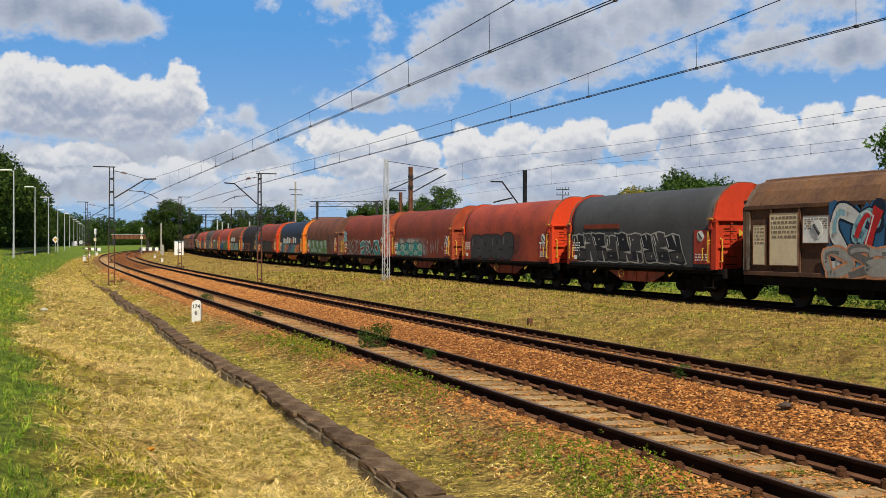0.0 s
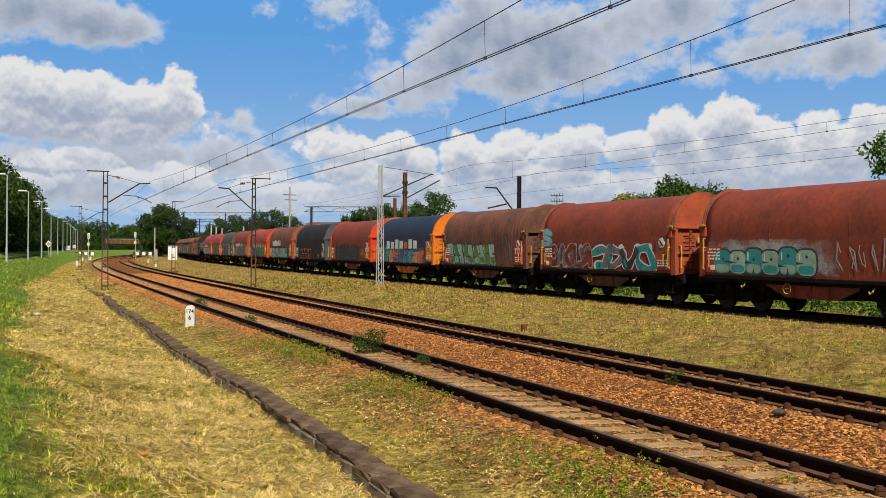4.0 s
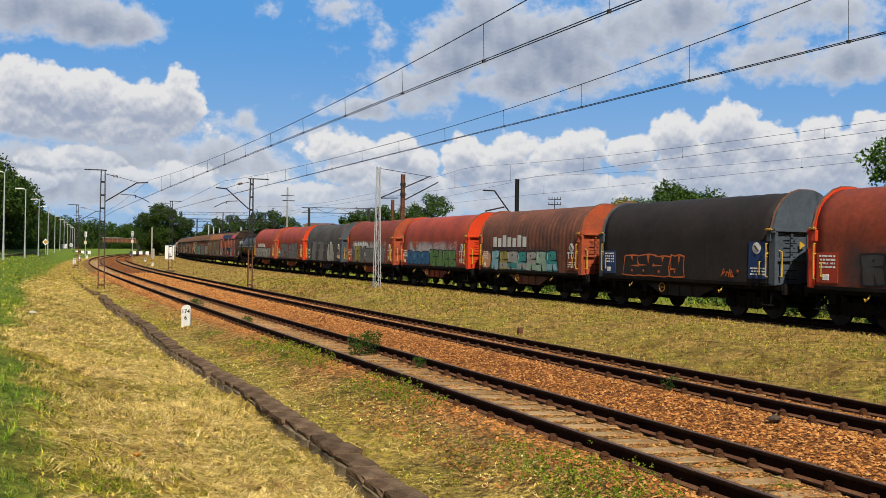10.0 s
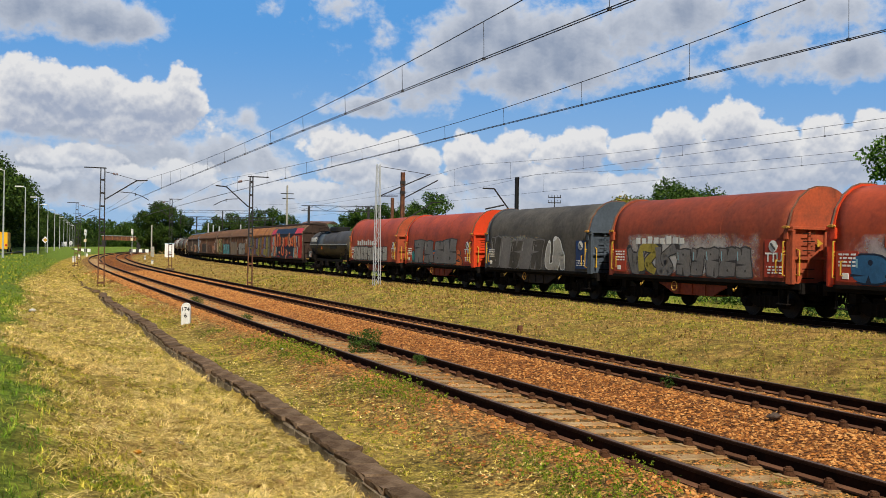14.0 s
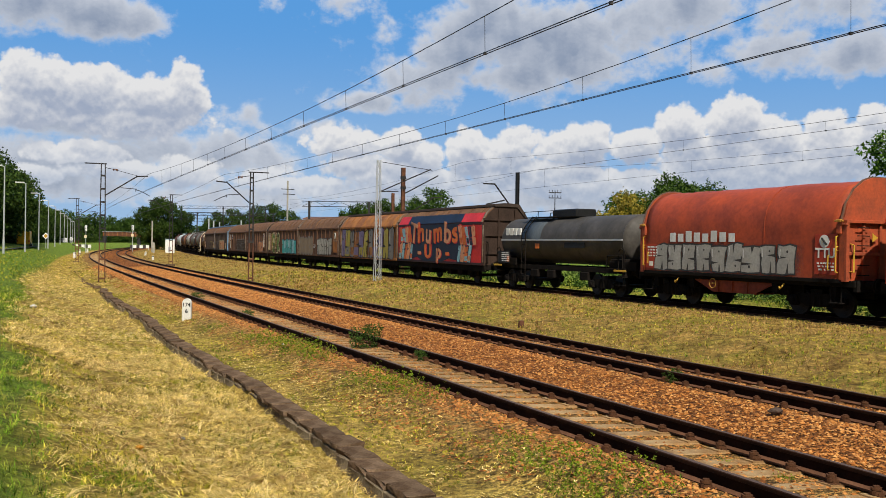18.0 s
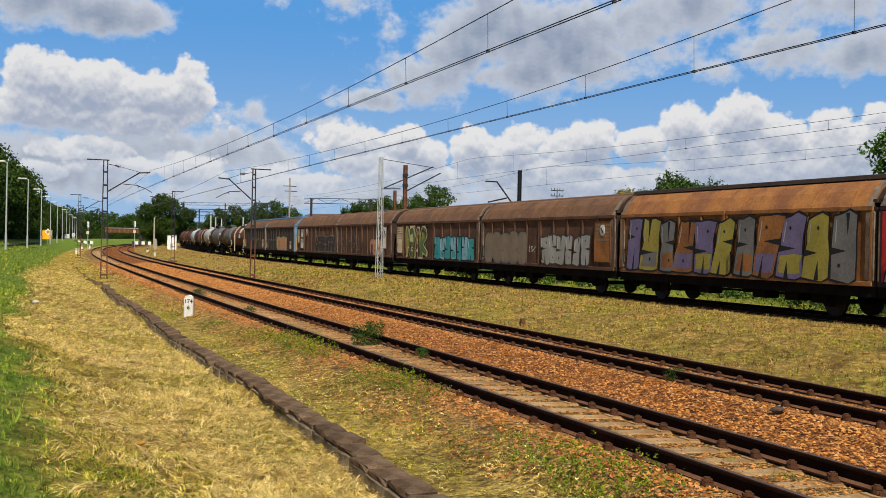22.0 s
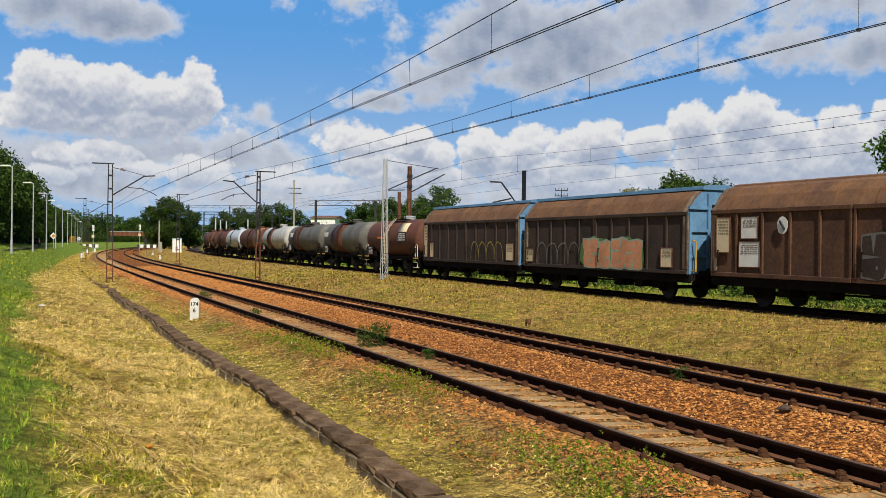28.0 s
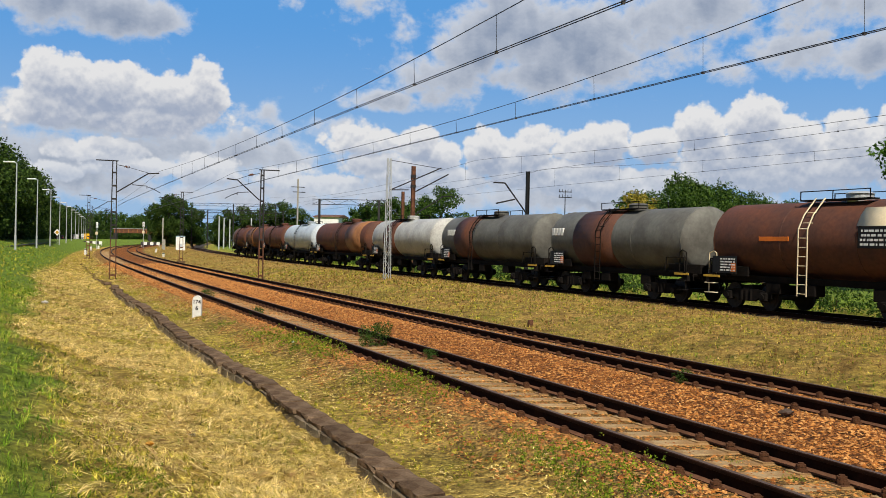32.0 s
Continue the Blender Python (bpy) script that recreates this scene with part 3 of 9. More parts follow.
def graffiti(parent, x_left, x_right, z0, z1, y, fills, outline, n, seed, shine=None, slant=0.0, fringe=None, fat=1.0, label="", style="wild"):
    """A sprayed piece of swollen, unreadable strokes: outline, fill and highlights a few millimetres proud. x_left > x_right."""
    rnd = random.Random(seed)
    mats = [outline] + list(fills) + ([shine] if shine else []) + ([fringe] if fringe else [])
    bm = None
    total, hh = x_left - x_right, z1 - z0
    cell = total / n

    def lay_down():
        """The shapes drawn so far become one sprayed figure."""
        ob = part("graffiti", bm, mats[0], parent, label)
        for m in mats[1:]:
            ob.data.materials.append(m)

    def face(pts, lay, mi):
        vs = [bm.verts.new((x, y + lay, min(max(z, z0 - 0.06), z1 + 0.12))) for x, z in pts]
        f = bm.faces.new(vs)
        f.material_index = mi
        f.normal_update()
        if f.normal.y < 0:
            f.normal_flip()

    def disc(x, z, r, lay, mi, k=9):
        face([(x + math.cos(6.2832 * i / k) * r, z + math.sin(6.2832 * i / k) * r) for i in range(k)], lay, mi)

    def stroke(pts, wid, lay, mi):
        for i, (a, b) in enumerate(zip(pts, pts[1:])):
            d = Vector((b[0] - a[0], b[1] - a[1]))
            if d.length < 1e-5:
                continue
            q = Vector((-d.y, d.x)).normalized()
            wa, wb = a[2] * wid, b[2] * wid
            face([(a[0] + q.x * wa, a[1] + q.y * wa), (b[0] + q.x * wb, b[1] + q.y * wb), (b[0] - q.x * wb, b[1] - q.y * wb), (a[0] - q.x * wa, a[1] - q.y * wa)], lay + 0.0003 * (i % 2), mi)
            if i:
                disc(a[0], a[1], wa, lay + 0.00015, mi, 8)

    if fringe:
        bm = bmesh.new()
        for i in range(n * 2):
            cx = x_left - (i + 0.5) * cell / 2
            k = 11
            face([(cx + math.cos(6.2832 * j / k) * cell * rnd.uniform(0.35, 0.75), z0 + hh * 0.5 + math.sin(6.2832 * j / k) * hh * rnd.uniform(0.42, 0.66)) for j in range(k)], 0.002 + 0.0002 * (i % 3), len(mats) - 1)
        lay_down()
    shine_mi = len(fills) + 1

    def bubble(i):
        """A fat rounded body with a hole and a notch."""
        cx = x_left - (i + 0.5) * cell
        top, rx, tip = z1 - hh * rnd.uniform(0.0, 0.14), cell * rnd.uniform(0.5, 0.6), rnd.uniform(-0.12, 0.12)
        cz, rz = (z0 + top) / 2, (top - z0) / 2
        lay, k = 0.004 + 0.0012 * (i % 3), 18

        def ring(fx, fz, ox=0.0, oz=0.0):
            pts = []
            for j in range(k):
                a = 6.2832 * j / k
                c, s = math.cos(a), math.sin(a)
                px, pz = math.copysign(abs(c) ** 0.62, c) * rx * fx, math.copysign(abs(s) ** 0.62, s) * rz * fz
                pts.append((cx + ox + px + tip * pz - slant * pz, cz + oz + pz))
            return pts
        face(ring(1 + 0.07 / rx, 1 + 0.06 / rz), lay, 0)
        mi = 1 + i % len(fills)
        face(ring(1, 1), lay + 0.0035, mi)
        if len(fills) > 1:
            face(ring(0.78, 0.34, 0.0, -rz * 0.55), lay + 0.004, 1 + (i + 1) % len(fills))
        if shine:
            stroke([(cx + rx * 0.66, cz + rz * q, 0.03) for q in (0.1, 0.45, 0.72)], 1.0, lay + 0.0048, shine_mi)
        h1, side = rnd.uniform(0.15, 0.5), rnd.choice((-1, 1))
        disc(cx - tip * rz, cz + rz * h1, rx * 0.14, lay + 0.0045, 0, 7)
        q = rnd.uniform(-0.5, 0.0)
        face([(cx + side * rx * 1.02, cz + rz * (q + 0.13)), (cx + side * rx * 0.15, cz + rz * q), (cx + side * rx * 1.02, cz + rz * (q - 0.1))], lay + 0.0046, 0)
        if rnd.random() < 0.6:
            face([(cx - rx * 0.16, z0 - 0.04), (cx + rx * 0.02, z0 + rz * rnd.uniform(0.4, 0.7)), (cx + rx * 0.2, z0 - 0.04)], lay + 0.0046, 0)

    def shard(i):
        """A hard-edged, tapering slab with wedges cut into it."""
        cx = x_left - (i + 0.5) * cell
        top = z1 - hh * rnd.uniform(0.0, 0.12)
        up, low, lean = cell * rnd.uniform(0.36, 0.6), cell * rnd.uniform(0.36, 0.58), rnd.uniform(-0.16, 0.16) - slant
        lay = 0.004 + 0.0012 * (i % 3)
        cz, rz = (z0 + top) / 2, (top - z0) / 2

        def spot(u, v, g=0.0):
            w = (low + (up - low) * (v + 1) / 2) + g
            z = cz + v * (rz + g)
            return cx + u * w + lean * (z - cz), z
        kick = [rnd.uniform(-0.08, 0.16) for _ in range(8)]
        rim = [(-1, -0.92), (-0.55, -1 - kick[0]), (0.3, -1), (0.95 + kick[1], -0.95), (1, -0.3), (0.86 + kick[2], 0.1), (1, 0.5), (0.96, 1 - kick[3]), (0.35, 0.96), (-0.3, 1.02 + kick[4] * 0.5), (-1 - kick[5], 0.94), (-0.92, 0.35), (-1.0 + kick[6], -0.2)]
        face([spot(u, v, 0.055) for u, v in rim], lay, 0)
        face([spot(u, v) for u, v in rim], lay + 0.0034, 1 + i % len(fills))
        if len(fills) > 1 and rnd.random() < 0.6:
            face([spot(u * 0.85, v * 0.3 - 0.55) for u, v in rim], lay + 0.004, 1 + (i + 1) % len(fills))
        side, q, depth = rnd.choice((-1, 1)), rnd.uniform(-0.35, 0.3), rnd.uniform(0.05, 0.5)
        face([spot(side * 1.03, q + 0.13), spot(-side * depth, q + 0.03), spot(side * 1.03, q - 0.1)], lay + 0.0045, 0)
        at_top, u = rnd.random() < 0.5, rnd.uniform(-0.3, 0.3)
        e = 1.02 if at_top else -1.02
        face([spot(u - 0.17, e), spot(u + rnd.uniform(-0.1, 0.1), e * rnd.uniform(0.05, 0.5)), spot(u + 0.17, e)], lay + 0.0046, 0)
        p = spot(rnd.uniform(-0.35, 0.35), -0.55 if at_top else 0.6)
        disc(p[0], p[1], min(up, low) * 0.13, lay + 0.0046, 0, 6)
        if shine:
            stroke([(*spot(0.74, v), 0.02) for v in (0.15, 0.5, 0.8)], 1.0, lay + 0.005, shine_mi)

    for i in range(n):
        bm = bmesh.new()
        if style == "bubble":
            bubble(i)
        elif style == "block":
            shard(i)
        else:
            flip, turn = rnd.random() < 0.5, rnd.random() < 0.35
            gl = [(1 - gx if flip else gx, 1 - gz if turn else gz) for gx, gz in rnd.choice(GLYPHS)]
            gl = [(gx + rnd.uniform(-0.2, 0.2), min(1.0, max(0.0, gz + rnd.uniform(-0.12, 0.12)))) for gx, gz in gl]
            x0 = x_left - i * cell + cell * 0.06
            wd = cell * 1.35
            up, lo = hh * rnd.uniform(0.92, 1.0), hh * rnd.uniform(0.0, 0.06)
            ctl = []
            for gx, gz in gl:
                z = z0 + lo + gz * (up - lo)
                ctl.append((x0 - gx * wd - slant * (z - z0 - hh / 2), z))
            # smooth the stroke
            pts = []
            for j in range(len(ctl) - 1):
                p0, p1, p2, p3 = ctl[max(j - 1, 0)], ctl[j], ctl[j + 1], ctl[min(j + 2, len(ctl) - 1)]
                for t in (0, 0.25, 0.5, 0.75):
                    pts.append(tuple(0.5 * (2 * p1[c] + (p2[c] - p0[c]) * t + (2 * p0[c] - 5 * p1[c] + 4 * p2[c] - p3[c]) * t * t + (3 * p1[c] - p0[c] - 3 * p2[c] + p3[c]) * t ** 3) for c in (0, 1)))
            pts.append(ctl[-1])
            half = min(cell * 0.2, hh * 0.16) * fat
            pts = [(px, pz, half * (0.75 + 0.5 * abs(math.sin(j * 0.55 + i)))) for j, (px, pz) in enumerate(pts)]
            lay = 0.004 + 0.0012 * (i % 3)
            edge = 0.055 / half + 1.0
            disc(pts[0][0], pts[0][1], pts[0][2] * edge, lay, 0)
            disc(pts[-1][0], pts[-1][1], pts[-1][2] * edge, lay, 0)
            stroke(pts, edge, lay, 0)
            mi = 1 + i % len(fills)
            stroke(pts, 1.0, lay + 0.0035, mi)
            if len(fills) > 1 and rnd.random() < 0.7:
                stroke([(px - 0.02, pz - 0.03, w * 0.45) for px, pz, w in pts[3:9]], 1.0, lay + 0.0045, 1 + (i + 1) % len(fills))
            if shine:
                stroke([(px + w * 0.45, pz + w * 0.45, w * 0.16) for px, pz, w in pts[1:6]], 1.0, lay + 0.005, len(fills) + 1)
        lay_down()


MISTS = {}


def mist_material(color):
    """Overspray: a thin uneven veil of paint that fades out towards its edges."""
    if color not in MISTS:
        m = bpy.data.materials.new("overspray")
        m.use_nodes = True
        n, l = m.node_tree.nodes, m.node_tree.links
        b = n["Principled BSDF"]
        b.inputs["Base Color"].default_value, b.inputs["Roughness"].default_value = (*color, 1), 0.7
        uv, tc, nz, sep, mul = n.new("ShaderNodeUVMap"), n.new("ShaderNodeTexCoord"), n.new("ShaderNodeTexNoise"), n.new("ShaderNodeSeparateXYZ"), None
        nz.inputs["Scale"].default_value, nz.inputs["Detail"].default_value, nz.inputs["Roughness"].default_value = 1.6, 8, 0.7
        l.new(tc.outputs["Object"], nz.inputs["Vector"])
        l.new(uv.outputs["UV"], sep.inputs["Vector"])

        def calc(op, a, c):
            t = n.new("ShaderNodeMath")
            t.operation = op
            for i, v in enumerate((a, c)):
                if isinstance(v, (int, float)):
                    t.inputs[i].default_value = v
                else:
                    l.new(v, t.inputs[i])
            return t.outputs[0]
        fade = None
        for o in (sep.outputs["X"], sep.outputs["Y"]):
            q = calc("MULTIPLY", calc("MULTIPLY", o, calc("SUBTRACT", 1.0, o)), 4.0)
            fade = q if fade is None else calc("MULTIPLY", fade, q)
        mr = n.new("ShaderNodeMapRange")
        mr.interpolation_type = "SMOOTHSTEP"
        for key, v in (("From Min", 0.5), ("From Max", 1.05), ("To Min", 0.0), ("To Max", 0.8)):
            mr.inputs[key].default_value = v
        l.new(calc("ADD", nz.outputs["Fac"], calc("MULTIPLY", calc("POWER", fade, 0.5), 0.45)), mr.inputs["Value"])
        l.new(mr.outputs["Result"], b.inputs["Alpha"])
        MISTS[color] = m
    return MISTS[color]


def mist(parent, x_left, x_right, z0, z1, y, color):
    me = mesh_of("overspray", [(x_left, y + 0.001, z0), (x_right, y + 0.001, z0), (x_right, y + 0.001, z1), (x_left, y + 0.001, z1)], [(0, 1, 2, 3)], mist_material(color))
    lay = me.uv_layers.new(name="UVMap")
    for i, c in enumerate(((0, 0), (1, 0), (1, 1), (0, 1))):
        lay.data[i].uv = c
    return share("overspray", me, parent, Matrix())


def tag_lines(parent, x_left, x_right, z0, z1, y, material, n, seed, width=0.04, loops=False):
    """Thin sprayed lines: loops or zigzags, a ribbon a few millimetres proud."""
    rnd = random.Random(seed)
    bm = bmesh.new()
    cell = (x_left - x_right) / n
    for i in range(n):
        cx = x_left - (i + 0.5) * cell
        if loops:
            pts = [(cx + math.cos(a) * cell * 0.5, z0 + (z1 - z0) * max(0.0, math.sin(a)) ** 0.6 * rnd.uniform(0.9, 1)) for a in np.linspace(0, math.pi, 10)]
        else:
            pts = [(cx + rnd.uniform(-0.5, 0.5) * cell, rnd.uniform(z0, z1)) for _ in range(5)]
        for (xa, za), (xb, zb) in zip(pts, pts[1:]):
            d = Vector((xb - xa, 0, zb - za))
            if d.length < 1e-4:
                continue
            nn = Vector((d.z, 0, -d.x)).normalized() * width / 2
            vs = [bm.verts.new((px, y + 0.008, pz)) for px, pz in ((xa - nn.x, za - nn.z), (xb - nn.x, zb - nn.z), (xb + nn.x, zb + nn.z), (xa + nn.x, za + nn.z))]
            f = bm.faces.new(vs)
            f.normal_update()
            if f.normal.y < 0:
                f.normal_flip()
    return part("graffiti", bm, material, parent)


def hood_loft(bm, x0, x1, ribs=0, grow=0.0, sag=0.0, seed=0):
    prof = both(HOOD_HALF)
    rnd = random.Random(seed)
    k = len(prof)
    n = max(8, ribs * 4 if ribs else 22)
    rings = []
    for i in range(n + 1):
        x = x0 + (x1 - x0) * i / n
        r = (0.018 * math.cos(2 * math.pi * i / 4) if ribs else 0.0) + rnd.uniform(-sag, sag)
        ring = []
        for y, z in prof:
            f = 1 + (grow + (r if z > 2.7 else r * 0.3)) / 1.43
            zz = 1.2 + (z - 1.2) * (1 + (grow + r * (1 if z > 2.7 else 0.1)) / 3.0)
            ring.append(bm.verts.new((x, y * f, zz)))
        rings.append(ring)
    for a, b in zip(rings, rings[1:]):
        for j in range(k - 1):
            bm.faces.new((a[j], a[j + 1], b[j + 1], b[j]))
    bm.faces.new(rings[0])
    bm.faces.new(rings[-1])
    bmesh.ops.recalc_face_normals(bm, faces=bm.faces)


def end_wall_bm(bm):
    prism(bm, both(END_HALF), -0.09, 0.09)


def end_edge_bm(bm):
    """Sealing strip along the rim of an end wall."""
    chain(bm, [(0.0, y * 1.012, z + 0.01) for y, z in both(END_HALF)[1:-1]], 0.035, 5)


def end_post_bm(bm):
    box(bm, 0.09, 0.2, -0.06, 0.06, 1.15, 2.95, 0.01)


def end_rib_bm(bm):
    box(bm, 0.09, 0.16, -0.05, 0.05, 1.15, 2.95, 0.01)


def end_beam_bm(bm):
    box(bm, 0.09, 0.22, -1.48, 1.48, 2.93, 3.03, 0.01)


def end_rail_bm(bm):
    box(bm, 0.09, 0.18, -1.4, 1.4, 1.95, 2.05, 0.01)


def rung_bm(bm):
    rod(bm, (0, -0.25, 0), (0, 0.25, 0), 0.016, 5)


def side_rail_bm(bm):
    """Grab rail on the side of a wagon, standing off towards +y."""
    chain(bm, [(0, 0, 0), (0, 0.09, 0.02), (0, 0.09, 0.78), (0, 0, 0.8)], 0.022, 5)


def clasp_bm(bm):
    box(bm, -0.09, 0.09, 0, 0.1, -0.04, 0.05, 0.015)
    rod(bm, (-0.16, 0.06, 0.0), (0.16, 0.06, 0.0), 0.03, 6)


def end_handles(wagon, sx, xe):
    """Grab rails, ladder rungs, corner step and a warning sign on an end."""
    for y in (1.2, -1.2):
        bm = bmesh.new()
        x = sx * (xe + 0.24)
        chain(bm, [(sx * (xe + 0.1), y, 1.45), (x, y, 1.45), (x, y, 2.25), (sx * (xe + 0.1), y, 2.3)], 0.022, 5)
        part("handrail", bm, YELLOW, wagon, "yellow grab rail")
        bm = bmesh.new()
        rod(bm, (sx * (xe - 0.1), y * 1.1, 1.1), (sx * (xe - 0.1), y * 1.12, 0.5), 0.02, 5)
        rod(bm, (sx * (xe - 0.5), y * 1.1, 1.1), (sx * (xe - 0.5), y * 1.12, 0.5), 0.02, 5)
        box(bm, sx * (xe - 0.3) - 0.24, sx * (xe - 0.3) + 0.24, y * 1.12 - 0.12, y * 1.12 + 0.12, 0.47, 0.5)
        part("step", bm, UNDER, wagon)
    for z in (1.35, 1.65, 2.25, 2.55, 2.8):
        share("rung", cached("rung", rung_bm, UNDER), wagon, Matrix.Translation((sx * (xe + 0.22), 0.8, z)))
    for dx, z in ((-0.14, 1.42), (-0.14, 2.1), (-0.45, 1.5)):
        share("handrail", cached("side_rail", side_rail_bm, YELLOW), wagon, Matrix.Translation((sx * (xe + dx), 1.46, z)) @ Matrix.Diagonal((1, 1, 0.55 if z > 2 or dx < -0.3 else 1, 1)), "yellow grab rail")
    share("clasp", cached("clasp", clasp_bm, CLASP), wagon, Matrix.Translation((sx * (xe - 0.05), 1.47, 3.0)), "yellow hood clasp")
    bm = bmesh.new()
    bmesh.ops.create_cone(bm, cap_ends=True, segments=3, radius1=0.16, radius2=0.16, depth=0.01, matrix=Matrix.Translation((sx * (xe + 0.215), 0.35, 2.5)) @ Matrix.Rotation(math.pi / 2, 4, "Y") @ Matrix.Rotation(math.pi, 4, "Z"))
    part("warning_sign", bm, YELLOW, wagon, "yellow warning triangle")


def clip_sign(wagon, x, z, y, r=0.2):
    bm = bmesh.new()
    rod(bm, (x, y, z), (x, y + 0.008, z), r, 16)
    part("round_sign", bm, WHITE, wagon)
    bm = bmesh.new()
    rod(bm, (x + r * 0.5, y + 0.012, z + r * 0.5), (x - r * 0.5, y + 0.012, z - r * 0.5), r * 0.16, 5)
    part("sign_bar", bm, BLACK, wagon)


def hood_wagon(label, hood, ends, belly, panel_mat, ribs=0, sag=0.006, ttu=True, seed=0):
    """Covered coil wagon with a telescopic hood; camera's side at +y, front at -x."""
    w = new("covered_wagon")
    tagged(w, label, "railway wagon", group="covered coil wagons")
    bm = bmesh.new()
    hood_loft(bm, -5.04, 5.04, 28 if ribs else 0, 0.0, sag, seed * 3)
    cover = part("hood", bm, hood, w, smooth=True)
    for x in (-1.7, 1.7):
        bm = bmesh.new()
        hood_loft(bm, x - 0.02, x + 0.02, 0, 0.005, 0.0, 0)
        part("seam", bm, hood, cover)
    for sx in (-1, 1):
        share("end_wall", cached("end_wall", end_wall_bm, ends), w, Matrix.Translation((sx * 5.08, 0, 0)) @ Matrix.Rotation(0 if sx > 0 else math.pi, 4, "Z"))
        m = Matrix.Translation((sx * 5.08, 0, 0)) @ Matrix.Rotation(0 if sx > 0 else math.pi, 4, "Z")
        share("rim", cached("end_edge", end_edge_bm, RIM), w, m)
        for yy in (-1.4, 1.4):
            share("end_post", cached("end_post", end_post_bm, ends), w, m @ Matrix.Translation((0, yy, 0)))
        for yy in (-0.7, 0.0, 0.7):
            share("end_rib", cached("end_rib", end_rib_bm, ends), w, m @ Matrix.Translation((0, yy, 0)))
        share("end_beam", cached("end_beam", end_beam_bm, ends), w, m)
        share("end_rail", cached("end_rail", end_rail_bm, ends), w, m)
        end_handles(w, sx, 5.08)
        for y in (-1, 1):
            bm = bmesh.new()
            box(bm, sx * 5.0 - 0.1, sx * 5.0 + 0.1, y * 1.45 - 0.05, y * 1.45 + 0.06, 2.6, 2.95, 0.02)
            rod(bm, (sx * 4.95, y * 1.47, 2.9), (sx * 5.3, y * 1.47, 2.9), 0.04, 6)
            part("hood_lock", bm, ends, w)
    bm = bmesh.new()
    for y in (-1.28, 1.28):
        box(bm, -5.5, 5.5, y - 0.06, y + 0.06, 0.98, 1.18, 0.01)
    box(bm, -5.5, 5.5, -1.2, 1.2, 1.02, 1.14)
    for x in (-5.48, 5.48):
        box(bm, x - 0.08, x + 0.08, -1.3, 1.3, 0.85, 1.2)
    part("underframe", bm, UNDER, w)
    bm = bmesh.new()
    for y in (-1.3, 1.3):
        box(bm, -5.1, 5.1, y * 1.1 - 0.02, y * 1.1 + 0.03, 1.1, 1.22, 0.005)
    part("rail_ledge", bm, UNDER, w)
    bm = bmesh.new()
    for y in (-1.25, 1.2):
        a = [(2.2, 0.98), (-2.2, 0.98), (-1.7, 0.82), (-1.1, 0.56), (1.1, 0.56), (1.7, 0.82)]
        vs = [bm.verts.new((x, y, z)) for x, z in a]
        vt = [bm.verts.new((x, y + 0.05, z)) for x, z in a]
        bm.faces.new(vs)
        bm.faces.new(vt)
        for i in range(6):
            bm.faces.new((vs[i], vs[(i + 1) % 6], vt[(i + 1) % 6], vt[i]))
    box(bm, -1.1, 1.1, -1.2, 1.2, 0.55, 0.6)
    bmesh.ops.recalc_face_normals(bm, faces=bm.faces)
    part("belly_frame", bm, belly, w)
    bm = bmesh.new()
    rod(bm, (0.2, -0.9, 0.75), (0.2, 0.9, 0.75), 0.18, 10)
    part("brake_cylinder", bm, UNDER, w)
    bm = bmesh.new()
    box(bm, -2.6, -1.9, 0.7, 1.15, 0.6, 0.95, 0.03)
    part("brake_box", bm, UNDER, w)
    for x in (-0.75, 0.0, 0.75):
        bm = bmesh.new()
        box(bm, x - 0.02, x + 0.02, 1.25, 1.29, 0.58, 0.97)
        part("belly_rib", bm, belly, w)
    for x in (-4.6, -2.1, 2.2, 4.4):
        bm = bmesh.new()
        box(bm, x - 0.14, x + 0.14, 1.05, 1.3, 0.66, 0.98, 0.02)
        part("valve_box", bm, UNDER, w)
    bm = bmesh.new()
    for y in (-0.35, 0.35):
        box(bm, -5.4, 5.4, y - 0.08, y + 0.08, 0.62, 1.05)
    box(bm, -3.0, 3.0, -0.9, 0.9, 0.7, 1.05)
    part("centre_sill", bm, UNDER, w)
    running_gear(w, 5.52, (-3.65, 3.65))
    for x in (-2.6, 2.9):
        bm = bmesh.new()
        chain(bm, [(x, 1.36, 1.0), (x, 1.44, 0.9), (x + 0.1, 1.44, 0.82), (x + 0.18, 1.4, 0.9)], 0.024, 6)
        part("tie_hook", bm, YELLOW, w, "yellow tie hook")
    bm = bmesh.new()
    ring = [[bm.verts.new((0.9 + math.cos(p) * (0.17 + 0.02 * math.cos(q)), 1.4 + 0.02 * math.sin(q), 0.86 + math.sin(p) * (0.17 + 0.02 * math.cos(q)))) for q in np.linspace(0, 2 * math.pi, 5)[:-1]] for p in np.linspace(0, 2 * math.pi, 17)[:-1]]
    for i in range(16):
        for j in range(4):
            bm.faces.new((ring[i][j], ring[(i + 1) % 16][j], ring[(i + 1) % 16][(j + 1) % 4], ring[i][(j + 1) % 4]))
    bmesh.ops.recalc_face_normals(bm, faces=bm.faces)
    rod(bm, (0.72, 1.4, 0.86), (1.08, 1.4, 0.86), 0.012, 4)
    rod(bm, (0.9, 1.25, 0.86), (0.9, 1.42, 0.86), 0.025, 6)
    part("brake_wheel", bm, CLASP, w, "ochre brake handwheel")
    y = 1.445
    plate(w, 4.05, 4.9, 1.32, 2.25, y, panel_mat, label="coloured marking panel")
    bars(w, 4.15, 4.8, 1.75, 2.2, y + 0.014, WHITE, 4, seed=seed)
